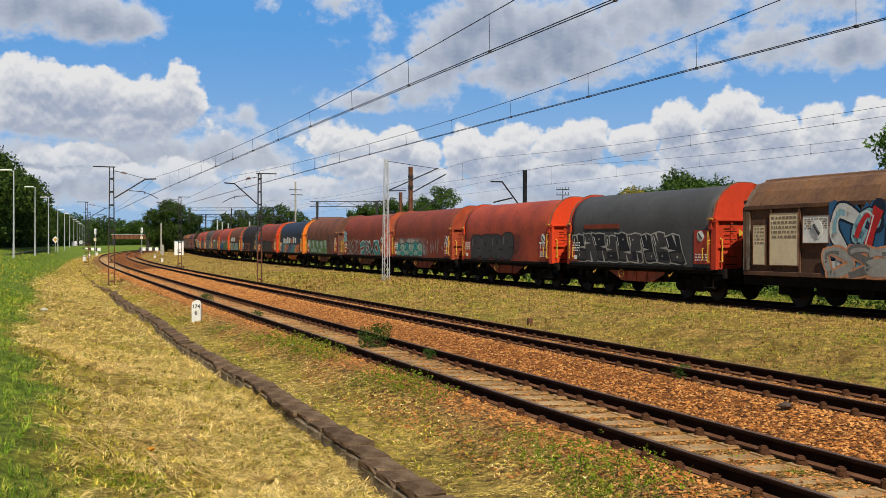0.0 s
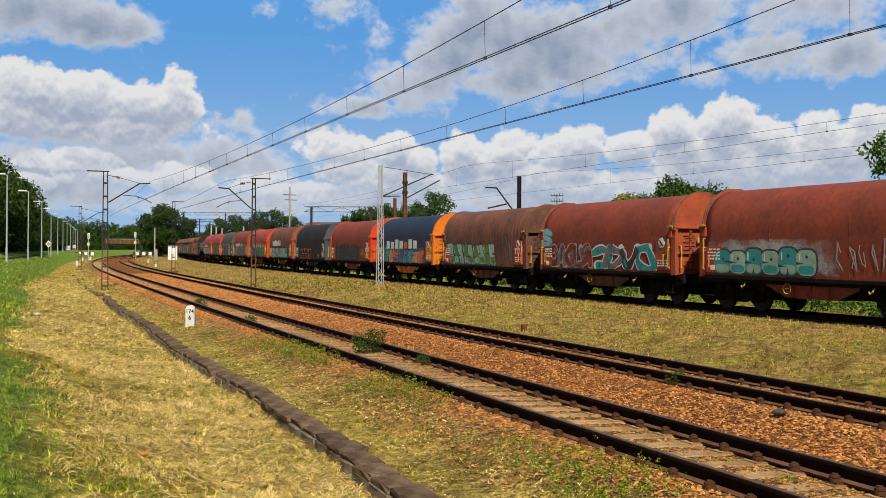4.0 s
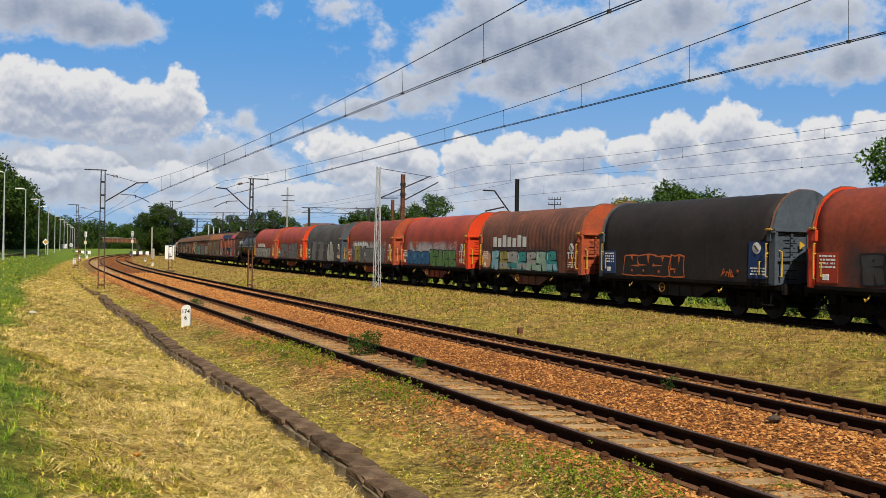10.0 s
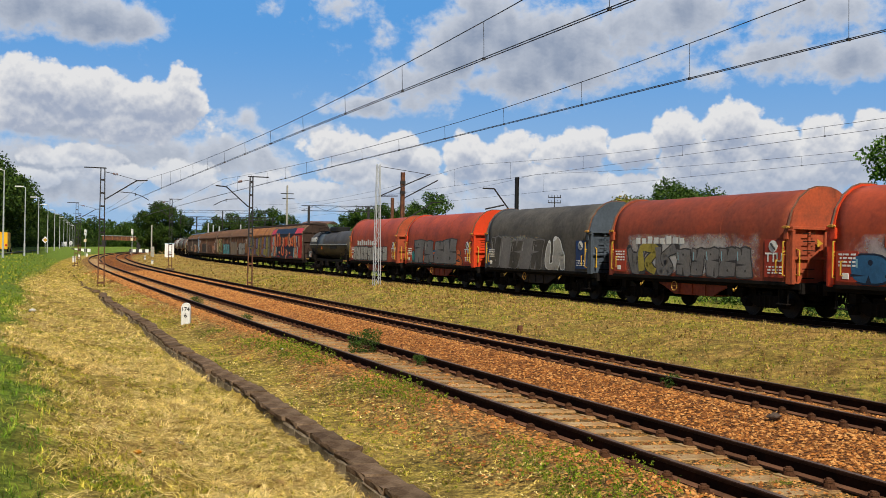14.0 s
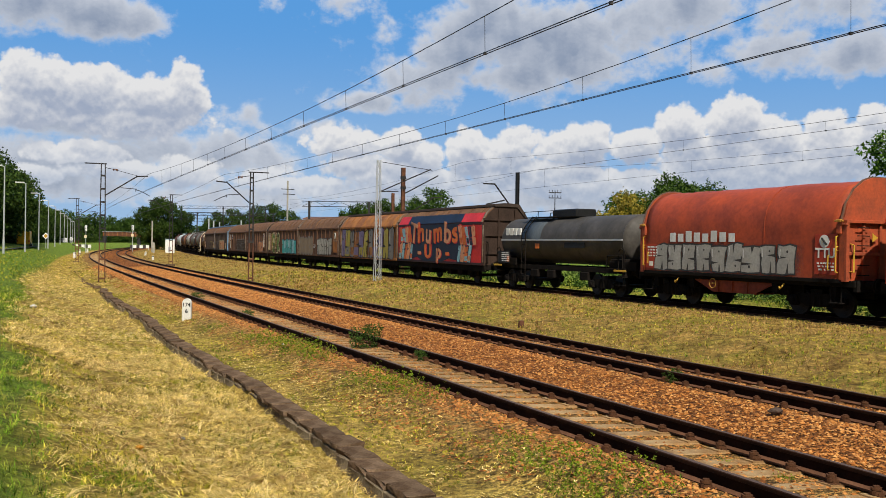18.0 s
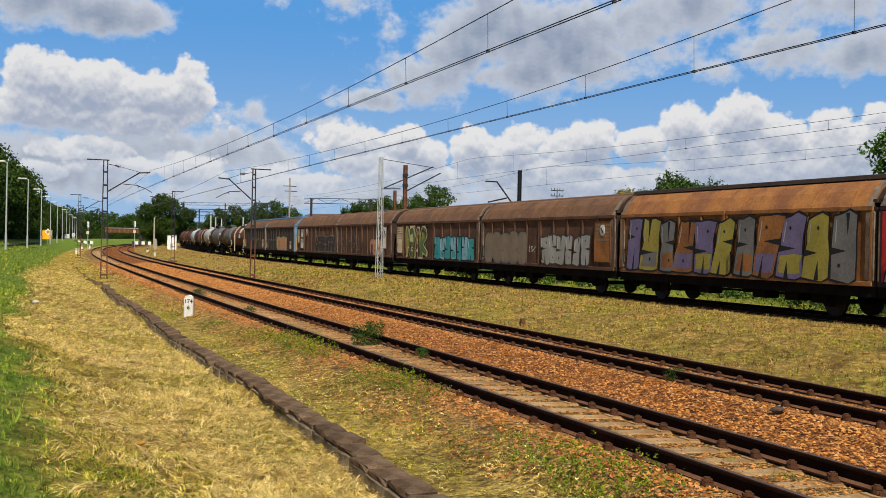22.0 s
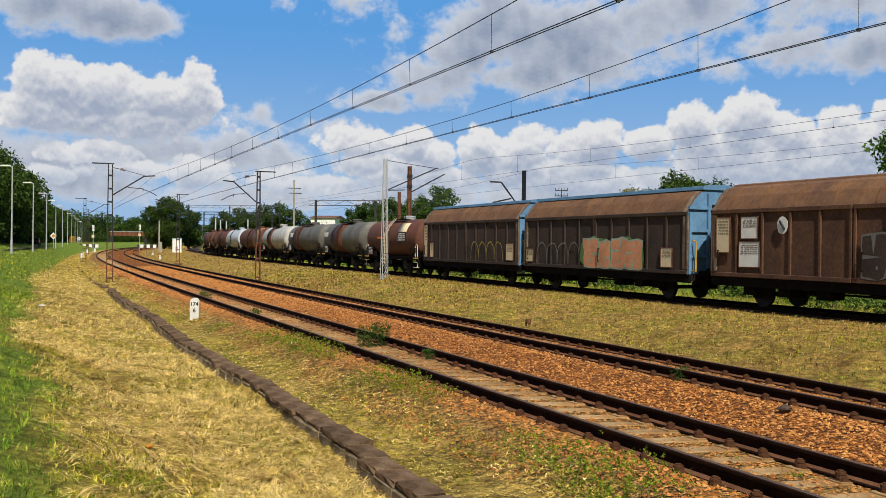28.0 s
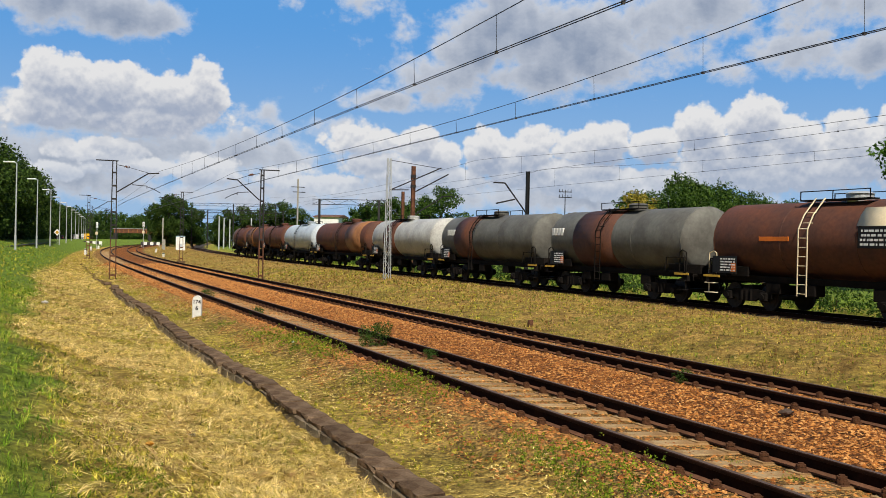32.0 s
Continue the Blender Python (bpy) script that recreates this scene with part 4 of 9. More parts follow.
    plate(w, 4.4, 4.65, 1.4, 1.58, y + 0.008, WHITE, "small_plate")
    plate(w, -4.0, -4.9, 1.35, 2.6, y, panel_mat, label="coloured marking panel")
    clip_sign(w, -4.4, 2.38, y + 0.014)
    if ttu:
        letters(w, "TTU", 0.42, -4.45, y + 0.02, 2.0, WHITE, bold=0.012)
    bars(w, -4.8, -4.1, 1.45, 1.75, y + 0.014, WHITE, 3, seed=seed + 50)
    return w


def door_post_bm(bm):
    box(bm, -0.05, 0.05, 1.4, 1.46, 1.25, 3.02, 0.01)


def eased(profile):
    """The roof part of a van's section, drawn flatter."""
    return [(y, z if z <= 3.1 else 3.1 + (z - 3.1) * 0.755) for y, z in profile]


def raise_body(w):
    """Stretch a van's body from sill to roof to its true height over the running gear."""
    for ob in w.children:
        if ob.name.split(".")[0] not in ("underframe", "truss_rod", "brake_box", "axle_guard", "wheelset", "axle_box", "leaf_spring", "buffer", "coupling"):
            ob.matrix_parent_inverse = Matrix.Translation((0, 0, 1.05 - 1.22 * 1.229)) @ Matrix.Diagonal((1, 1, 1.229, 1))


BOX_HALF = eased([(1.42, 1.2), (1.42, 3.05), (1.38, 3.2), (1.12, 3.62), (0.8, 3.95), (0.42, 4.12), (0.0, 4.16)])


def box_wagon(label, door_mat, roof_mat, end_mat, sill_mat, trim=None, half=6.6, inner=0, seed=0, ridge=None, post_mat=None):
    """One unit of a two-axle van with sliding side walls; camera's side at +y, front at -x."""
    w = new("sliding_wall_wagon")
    tagged(w, label, "railway wagon", group="sliding wall wagons")
    rnd = random.Random(seed)
    for i, (a, b) in enumerate(((-half + 0.12, -0.03), (0.03, half - 0.12))):
        bm = bmesh.new()
        box(bm, a, b, 1.3, 1.4, 1.22, 3.1, 0.01)
        door = part("sliding_door", bm, door_mat, w)
        n = 5
        for j in range(n + 1):
            x = a + (b - a) * j / n
            x = min(max(x, a + 0.05), b - 0.05)
            share("door_post", cached("door_post", door_post_bm, post_mat or door_mat), door, Matrix.Translation((x, 0, 0)))
        for z0, z1 in ((3.02, 3.14), (1.2, 1.32)):
            bm = bmesh.new()
            box(bm, a, b, 1.4, 1.47, z0, z1, 0.01)
            part("door_rail", bm, door_mat, door)
        x = a + 0.1 if i == 0 else b - 0.1
        bm = bmesh.new()
        box(bm, x - 0.17, x + 0.17, 1.4, 1.455, 1.33, 3.0, 0.02)
        part("edge_plate", bm, EDGE_GREY, door, "bare grey metal edge plate")
        bm = bmesh.new()
        prism(bm, eased([(1.475, 3.13), (1.41, 3.25), (1.17, 3.68), (0.86, 4.0), (0.84, 3.97), (1.15, 3.65), (1.39, 3.23), (1.45, 3.11)]), x - 0.1, x + 0.1)
        part("edge_strip", bm, EDGE_GREY, door, "pale worn edge strip")
        bm = bmesh.new()
        prof = [(1.46, 3.12), (1.4, 3.24), (1.16, 3.66), (0.84, 3.98), (0.5, 4.1), (0.5, 4.02), (0.8, 3.9), (1.1, 3.58), (1.36, 3.1)]
        prism(bm, eased(prof), a, b)
        for j in range(4):
            x = a + (b - a) * (j + 0.5) / 4
            prism(bm, eased([(1.44, 3.2), (1.2, 3.69), (0.88, 4.01), (0.84, 3.96), (1.16, 3.64), (1.4, 3.18)]), x - 0.03, x + 0.03)
        part("door_roof", bm, roof_mat, door, "curved roof half of the sliding door")
        bm = bmesh.new()
        chain(bm, [(b - 0.4, 1.47, 1.5), (b - 0.4, 1.54, 1.5), (b - 0.4, 1.54, 1.95), (b - 0.4, 1.47, 1.95)], 0.018, 5)
        part("handle", bm, sill_mat, door)
    bm = bmesh.new()
    box(bm, -half + 0.1, half - 0.1, -1.4, -1.3, 1.2, 3.15)
    part("far_wall", bm, door_mat, w)
    bm = bmesh.new()
    if ridge:                               # a flat overhanging cap
        prism(bm, eased([(0.78, 4.06), (0.76, 4.2), (0.2, 4.27), (-0.2, 4.27), (-0.76, 4.2), (-1.42, 3.2), (-1.4, 3.1), (-0.6, 4.05)]), -half + 0.03, half - 0.03)
    else:
        prism(bm, eased([(0.56, 4.02), (0.5, 4.15), (0.2, 4.21), (-0.2, 4.21), (-0.5, 4.15), (-1.42, 3.2), (-1.4, 3.1), (-0.6, 4.02)]), -half + 0.12, half - 0.12)
    part("roof_ridge", bm, ridge or roof_mat, w)
    for sx in (-1, 1):
        bm = bmesh.new()
        x = sx * (half - 0.16)
        prism(bm, both(BOX_HALF), x - 0.06, x + 0.06)
        part("end_wall", bm, end_mat, w)
        for y in (-1.36, -0.5, 0.5, 1.36):
            bm = bmesh.new()
            box(bm, min(x + sx * 0.05, x + sx * 0.16), max(x + sx * 0.05, x + sx * 0.16), y - 0.05, y + 0.05, 1.2, 3.1 if abs(y) > 1 else 3.7)
            part("end_rib", bm, end_mat, w)
        for z in (1.7, 2.5, 3.2):
            bm = bmesh.new()
            box(bm, min(x, x + sx * 0.14), max(x, x + sx * 0.14), -1.4, 1.4, z, z + 0.1)
            part("end_rail", bm, end_mat, w)
        bm = bmesh.new()
        for y in (1.25, -1.25):
            chain(bm, [(x + sx * 0.1, y, 1.3), (x + sx * 0.35, y, 1.3), (x + sx * 0.35, y, 2.2), (x + sx * 0.1, y, 2.25)], 0.022, 5)
        part("handrail", bm, YELLOW if trim else UNDER, w)
    bm = bmesh.new()
    for y in (-1.32, 1.32):
        box(bm, -half + 0.02, half - 0.02, y - 0.05, y + 0.05, 0.7, 1.04, 0.01)
    box(bm, -half + 0.02, half - 0.02, -1.28, 1.28, 0.94, 1.03)
    for x in (-half + 0.05, half - 0.05):
        box(bm, x - 0.06, x + 0.06, -1.35, 1.35, 0.78, 1.05)
    part("underframe", bm, sill_mat, w)
    bm = bmesh.new()
    for y in (-0.75, 0.75):
        chain(bm, [(-4.0, y, 0.98), (-2.4, y, 0.6), (2.4, y, 0.6), (4.0, y, 0.98)], 0.04, 5)
    rod(bm, (-0.4, 0, 0.7), (0.5, 0, 0.7), 0.2, 10)
    part("truss_rod", bm, UNDER, w)
    for x in (-3.0, -1.5, 1.4, 3.1):
        bm = bmesh.new()
        box(bm, x - 0.3, x + 0.3, 0.55, 1.2, 0.42, 0.8, 0.03)
        part("brake_box", bm, UNDER, w)
    for y in (-1.0, 1.0):
        for x in (-half + 2.1, half - 2.1):
            bm = bmesh.new()
            prism(bm, [(y - 0.04, 0.4), (y + 0.04, 0.4), (y + 0.04, 0.8), (y - 0.04, 0.8)], x - 0.75, x + 0.75)
            part("axle_guard", bm, UNDER, w)
    running_gear(w, half, (-half + 2.1, half - 2.1), True, inner)
    return w


def tank_bm(bm, r, half, z, seg=28, dish=0.42):
    rings = []
    prof = [(-half - dish, 0.0), (-half - dish * 0.93, 0.35), (-half - dish * 0.72, 0.66), (-half - dish * 0.36, 0.9), (-half - 0.06, 0.985)]
    xs = [-half, -half * 0.6, -half * 0.2, half * 0.2, half * 0.6, half]
    prof = prof + [(x, 1.0) for x in xs] + [(-x, f) for x, f in prof[::-1]]
    for x, f in prof:
        if f == 0:
            rings.append([bm.verts.new((x, 0, z))])
        else:
            rings.append([bm.verts.new((x, math.cos(2 * math.pi * i / seg) * r * f, z + math.sin(2 * math.pi * i / seg) * r * f)) for i in range(seg)])
    for a, b in zip(rings, rings[1:]):
        for i in range(seg):
            j = (i + 1) % seg
            if len(a) == 1:
                bm.faces.new((a[0], b[i], b[j]))
            elif len(b) == 1:
                bm.faces.new((a[i], a[j], b[0]))
            else:
                bm.faces.new((a[i], a[j], b[j], b[i]))
    bmesh.ops.recalc_face_normals(bm, faces=bm.faces)


def band_bm(bm, r, z, x0, x1, a0=-180, a1=180, seg=24):
    """A thin shell that lies on the barrel between two angles (0: towards the camera, 90: up)."""
    pts = [radians(a0 + (a1 - a0) * i / seg) for i in range(seg + 1)]
    a = [bm.verts.new((x0, math.cos(t) * r, z + math.sin(t) * r)) for t in pts]
    b = [bm.verts.new((x1, math.cos(t) * r, z + math.sin(t) * r)) for t in pts]
    c = [bm.verts.new((x0, math.cos(t) * (r - 0.02), z + math.sin(t) * (r - 0.02))) for t in pts]
    d = [bm.verts.new((x1, math.cos(t) * (r - 0.02), z + math.sin(t) * (r - 0.02))) for t in pts]
    for i in range(seg):
        bm.faces.new((a[i], a[i + 1], b[i + 1], b[i]))
        bm.faces.new((a[i], c[i], c[i + 1], a[i + 1]))
        bm.faces.new((b[i], b[i + 1], d[i + 1], d[i]))
    bmesh.ops.recalc_face_normals(bm, faces=bm.faces)


def tank_wagon(label, shell, length=12.4, r=1.32, bands=(), dome=True, ladder_x=0.0, rail=UNDER, seed=0, ladder_mat=None, saddle=None, stripes=True, z=2.43, walkway=True, belt=None):
    """Bogie tank wagon; bands: (x0, x1, material, from angle, to angle)."""
    w = new("tank_wagon")
    tagged(w, label, "railway tank wagon", group="tank wagons")
    half = length / 2 - 0.62
    hb = half - 0.4
    bm = bmesh.new()
    tank_bm(bm, r, hb, z)
    barrel = part("barrel", bm, shell, w, smooth=True)
    for i, (x0, x1, m, a0, a1) in enumerate(bands):
        bm = bmesh.new()
        band_bm(bm, r + 0.02, z, x0, x1, a0, a1)
        part("shell_band", bm, m, barrel, smooth=True)
    if belt:
        bm = bmesh.new()
        for y in (-1, 1):
            box(bm, -hb, hb, y * (r + 0.02) - 0.04, y * (r + 0.02) + 0.04, z - 0.035, z + 0.035)
        part("belt", bm, belt, barrel)
    for x in (-hb, -hb * 0.33, hb * 0.33, hb):
        bm = bmesh.new()
        band_bm(bm, r + 0.012, z, x - 0.02, x + 0.02)
        part("seam", bm, shell, barrel, smooth=True)
    bm = bmesh.new()
    for y in (-0.9, 0.9):
        box(bm, -half, half, y - 0.07, y + 0.07, 0.98, 1.2, 0.01)
    for x in (-half + 0.06, half - 0.06):
        box(bm, x - 0.08, x + 0.08, -1.3, 1.3, 0.85, 1.22)
    box(bm, -half, -half + 1.1, -1.3, 1.3, 1.16, 1.22)
    box(bm, half - 1.1, half, -1.3, 1.3, 1.16, 1.22)
    part("underframe", bm, UNDER, w)
    for sx in (-1, 1):
        x = sx * (hb - 0.3)
        bm = bmesh.new()
        box(bm, x - 0.55, x + 0.55, -1.15, 1.15, 1.15, z - r * 0.72, 0.03)
        part("saddle", bm, saddle or UNDER, w)
        for y in (-1, 1):
            bm = bmesh.new()
            box(bm, x - 1.4, x + 0.6, y * 1.15 - 0.04, y * 1.15 + 0.04, 1.15, 1.5, 0.01)
            part("saddle_plate", bm, saddle or UNDER, w)
        bm = bmesh.new()
        chain(bm, [(sx * (half - 0.15), 1.28, 1.2), (sx * (half - 0.2), 1.28, 1.75), (sx * (half - 1.3), 1.28, 1.75), (sx * (half - 1.4), 1.28, 1.2)], 0.022, 5)
        part("platform_rail", bm, UNDER, w)
    for x in (-2.4, 0.6, 2.2):
        bm = bmesh.new()
        box(bm, x - 0.35, x + 0.35, 0.6, 1.05, 0.6, 0.98, 0.03)
        part("brake_box", bm, UNDER, w)
    running_gear(w, half, (-half + 1.9, half - 1.9))
    top = z + r
    if dome:
        bm = bmesh.new()
        rod(bm, (ladder_x - 0.9, 0, top - 0.08), (ladder_x - 0.9, 0, top + 0.2), 0.42, 16)
        rod(bm, (ladder_x - 0.9, 0, top + 0.2), (ladder_x - 0.9, 0, top + 0.27), 0.46, 16, 0.3)
        part("manhole", bm, shell if not ladder_mat else GALV, w)
    if walkway:
        bm = bmesh.new()
        box(bm, ladder_x - 2.0, ladder_x + 0.9, 0.35, 0.75, top - 0.02, top + 0.03)
        box(bm, ladder_x - 2.0, ladder_x + 0.9, -0.75, -0.35, top - 0.02, top + 0.03)
        for y in (-0.75, 0.75):
            chain(bm, [(ladder_x - 2.0, y, top), (ladder_x - 2.0, y, top + 0.3), (ladder_x + 0.9, y, top + 0.3), (ladder_x + 0.9, y, top)], 0.018, 5)
            rod(bm, (ladder_x - 0.5, y, top), (ladder_x - 0.5, y, top + 0.3), 0.018, 5)
        part("walkway", bm, rail, w)
    bm = bmesh.new()
    for dx in (-0.2, 0.2):
        pts = [(ladder_x + dx, r + 0.16, 0.62), (ladder_x + dx, r + 0.16, z + 0.35), (ladder_x + dx, r * 0.86 + 0.12, z + r * 0.62), (ladder_x + dx, r * 0.5 + 0.1, top + 0.06)]
        chain(bm, pts, 0.025, 5)
    for zz in np.arange(0.7, z + 0.4, 0.3):
        rod(bm, (ladder_x - 0.2, r + 0.16, zz), (ladder_x + 0.2, r + 0.16, zz), 0.016, 5)
    for q in (0.35, 0.8):
        rod(bm, (ladder_x - 0.2, r * (0.98 - 0.3 * q) + 0.13, z + 0.3 + q * 0.75), (ladder_x + 0.2, r * (0.98 - 0.3 * q) + 0.13, z + 0.3 + q * 0.75), 0.016, 5)
    part("ladder", bm, ladder_mat or UNDER, w)
    for sx in (-1, 1):
        for y in (1.25, -1.25):
            bm = bmesh.new()
            chain(bm, [(sx * (half - 0.1), y, 0.55), (sx * (half - 0.1), y, 1.95), (sx * (half - 0.35), y, 2.05), (sx * (half - 0.5), y, 1.95), (sx * (half - 0.5), y, 1.2)], 0.022, 5)
            part("handrail", bm, ladder_mat or UNDER, w)
            bm = bmesh.new()
            for zz in (0.5, 0.85):
                box(bm, sx * (half - 0.25) - 0.25, sx * (half - 0.25) + 0.25, y - 0.1, y + 0.14, zz, zz + 0.03)
            part("step", bm, ladder_mat or UNDER, w)
    # data board with unreadable writing at the far end
    x1 = half - 0.35
    plate(w, x1 - 1.3, x1, 1.24, 1.85, 1.3, BLACK, "data_board", "black board with white writing")
    bars(w, x1 - 1.22, x1 - 0.4, 1.3, 1.8, 1.314, WHITE, 5, seed=seed)
    plate(w, x1 - 1.25, x1 - 1.0, 1.3, 1.6, 1.305, ORANGE, "hazard_plate", "orange plate")
    if stripes:
        for sx in (-1, 1):
            plate(w, sx * (half - 0.3) - 0.45, sx * (half - 0.3) + 0.45, 1.08, 1.16, 1.31, YELLOW, "striped_board")
    return w


# colours of the train
RED = paint((0.42, 0.07, 0.023), 0.6, 0.3, 0.8, (0.26, 0.046, 0.02))
END_RED = paint((0.5, 0.045, 0.016), 0.5, 0.2, 1.0)
G_PANEL = paint((0.42, 0.05, 0.022), 0.5, 0.2)
CLASP = paint((0.6, 0.3, 0.05), 0.6, 0.4, 3.0)
RIM = paint((0.2, 0.1, 0.06), 0.7, 0.4, 2.0, (0.1, 0.05, 0.035))
EDGE_GREY = paint((0.27, 0.22, 0.17), 0.7, 0.45, 1.6, (0.13, 0.08, 0.05))
RED_DULL = paint((0.29, 0.055, 0.023), 0.7, 0.35, 0.7, (0.18, 0.042, 0.022))
ORANGE_RED = paint((0.62, 0.055, 0.015), 0.45, 0.15, 1.0)
RUST_RED = paint((0.45, 0.085, 0.03), 0.6, 0.3, 1.2, (0.25, 0.06, 0.03))
BROWN_HOOD = paint((0.2, 0.075, 0.045), 0.8, 0.4, 0.8, (0.11, 0.05, 0.035))
GREY_HOOD = paint((0.075, 0.075, 0.077), 0.75, 0.25, 0.7)
BLACK_HOOD = paint((0.033, 0.026, 0.024), 0.85, 0.3, 0.7, (0.02, 0.016, 0.015))
NAVY_HOOD = paint((0.03, 0.036, 0.055), 0.6, 0.25, 0.7)
OLIVE_HOOD = paint((0.11, 0.1, 0.085), 0.8, 0.35, 0.7, (0.055, 0.05, 0.045))
ORANGE = paint((0.75, 0.19, 0.02), 0.5, 0.2, 1.0)
GREY_BLUE = paint((0.075, 0.095, 0.12), 0.6, 0.3, 1.0)
VAN_BROWN = paint((0.165, 0.08, 0.045), 0.85, 0.45, 1.2, (0.095, 0.05, 0.033))
VAN_ROOF = paint((0.205, 0.105, 0.052), 0.85, 0.35, 0.9, (0.115, 0.06, 0.036))
VAN_DARK = paint((0.072, 0.048, 0.036), 0.85, 0.4, 1.2, (0.045, 0.032, 0.028))
VAN_END = paint((0.055, 0.032, 0.023), 0.85, 0.4, 1.5)
TAUPE = paint((0.27, 0.21, 0.15), 0.8, 0.25, 1.5)
RUSTY_ORANGE = paint((0.38, 0.16, 0.045), 0.8, 0.35, 1.2, (0.22, 0.09, 0.04))
SKY_BLUE = paint((0.13, 0.27, 0.45), 0.55, 0.25, 1.2)
TANK_RUST = paint((0.14, 0.05, 0.026), 0.72, 0.3, 0.9, (0.09, 0.04, 0.028))
TANK_GREY = paint((0.15, 0.147, 0.13), 0.65, 0.25, 0.7, (0.09, 0.085, 0.075))
TANK_DARK = paint((0.085, 0.077, 0.07), 0.6, 0.3, 0.7, (0.05, 0.045, 0.04))
TANK_WHITE = paint((0.5, 0.5, 0.47), 0.5, 0.3, 0.9, (0.36, 0.35, 0.33))
TANK_BLUE = paint((0.52, 0.58, 0.63), 0.45, 0.25, 0.9, (0.4, 0.45, 0.5))
TANK_OCHRE = paint((0.36, 0.16, 0.06), 0.6, 0.35, 0.9, (0.2, 0.09, 0.045))
CREAM = paint((0.72, 0.6, 0.4), 0.6, 0.15, 2.0)
BLUE_PANEL = paint((0.02, 0.05, 0.16), 0.55, 0.2, 2.0)
G_WHITE, G_BLACK, G_SILVER = paint((0.72, 0.73, 0.72), 0.6, 0.2), paint((0.015, 0.015, 0.017), 0.6, 0.2), paint((0.42, 0.41, 0.38), 0.6, 0.25)
G_TEAL, G_BLUE, G_GREEN, G_MINT = paint((0.05, 0.33, 0.32), 0.6), paint((0.04, 0.15, 0.32), 0.6), paint((0.13, 0.25, 0.06), 0.6), paint((0.35, 0.5, 0.4), 0.6)
G_ORANGE, G_PURPLE, G_OCHRE, G_NAVY = paint((0.7, 0.17, 0.04), 0.6), paint((0.2, 0.16, 0.3), 0.6), paint((0.4, 0.33, 0.06), 0.6), paint((0.016, 0.026, 0.055), 0.6)
G_PEACH, G_SKY, G_RED, G_GREY, G_DGREY = paint((0.75, 0.34, 0.18), 0.6), paint((0.3, 0.55, 0.65), 0.6), paint((0.62, 0.03, 0.025), 0.5), paint((0.2, 0.19, 0.185), 0.6), paint((0.06, 0.055, 0.055), 0.6)
TEAL_BRIGHT = paint((0.06, 0.42, 0.45), 0.6)
RUST_STREAK = paint((0.4, 0.16, 0.045), 0.8, 0.4, 2.0)

TRAIN = []                                  # (wagon, distance of its middle behind the reference joint)
Y0 = 1.452                                  # camera's side of a hood


def couple(wagon, u):
    TRAIN.append((wagon, u))
    return wagon


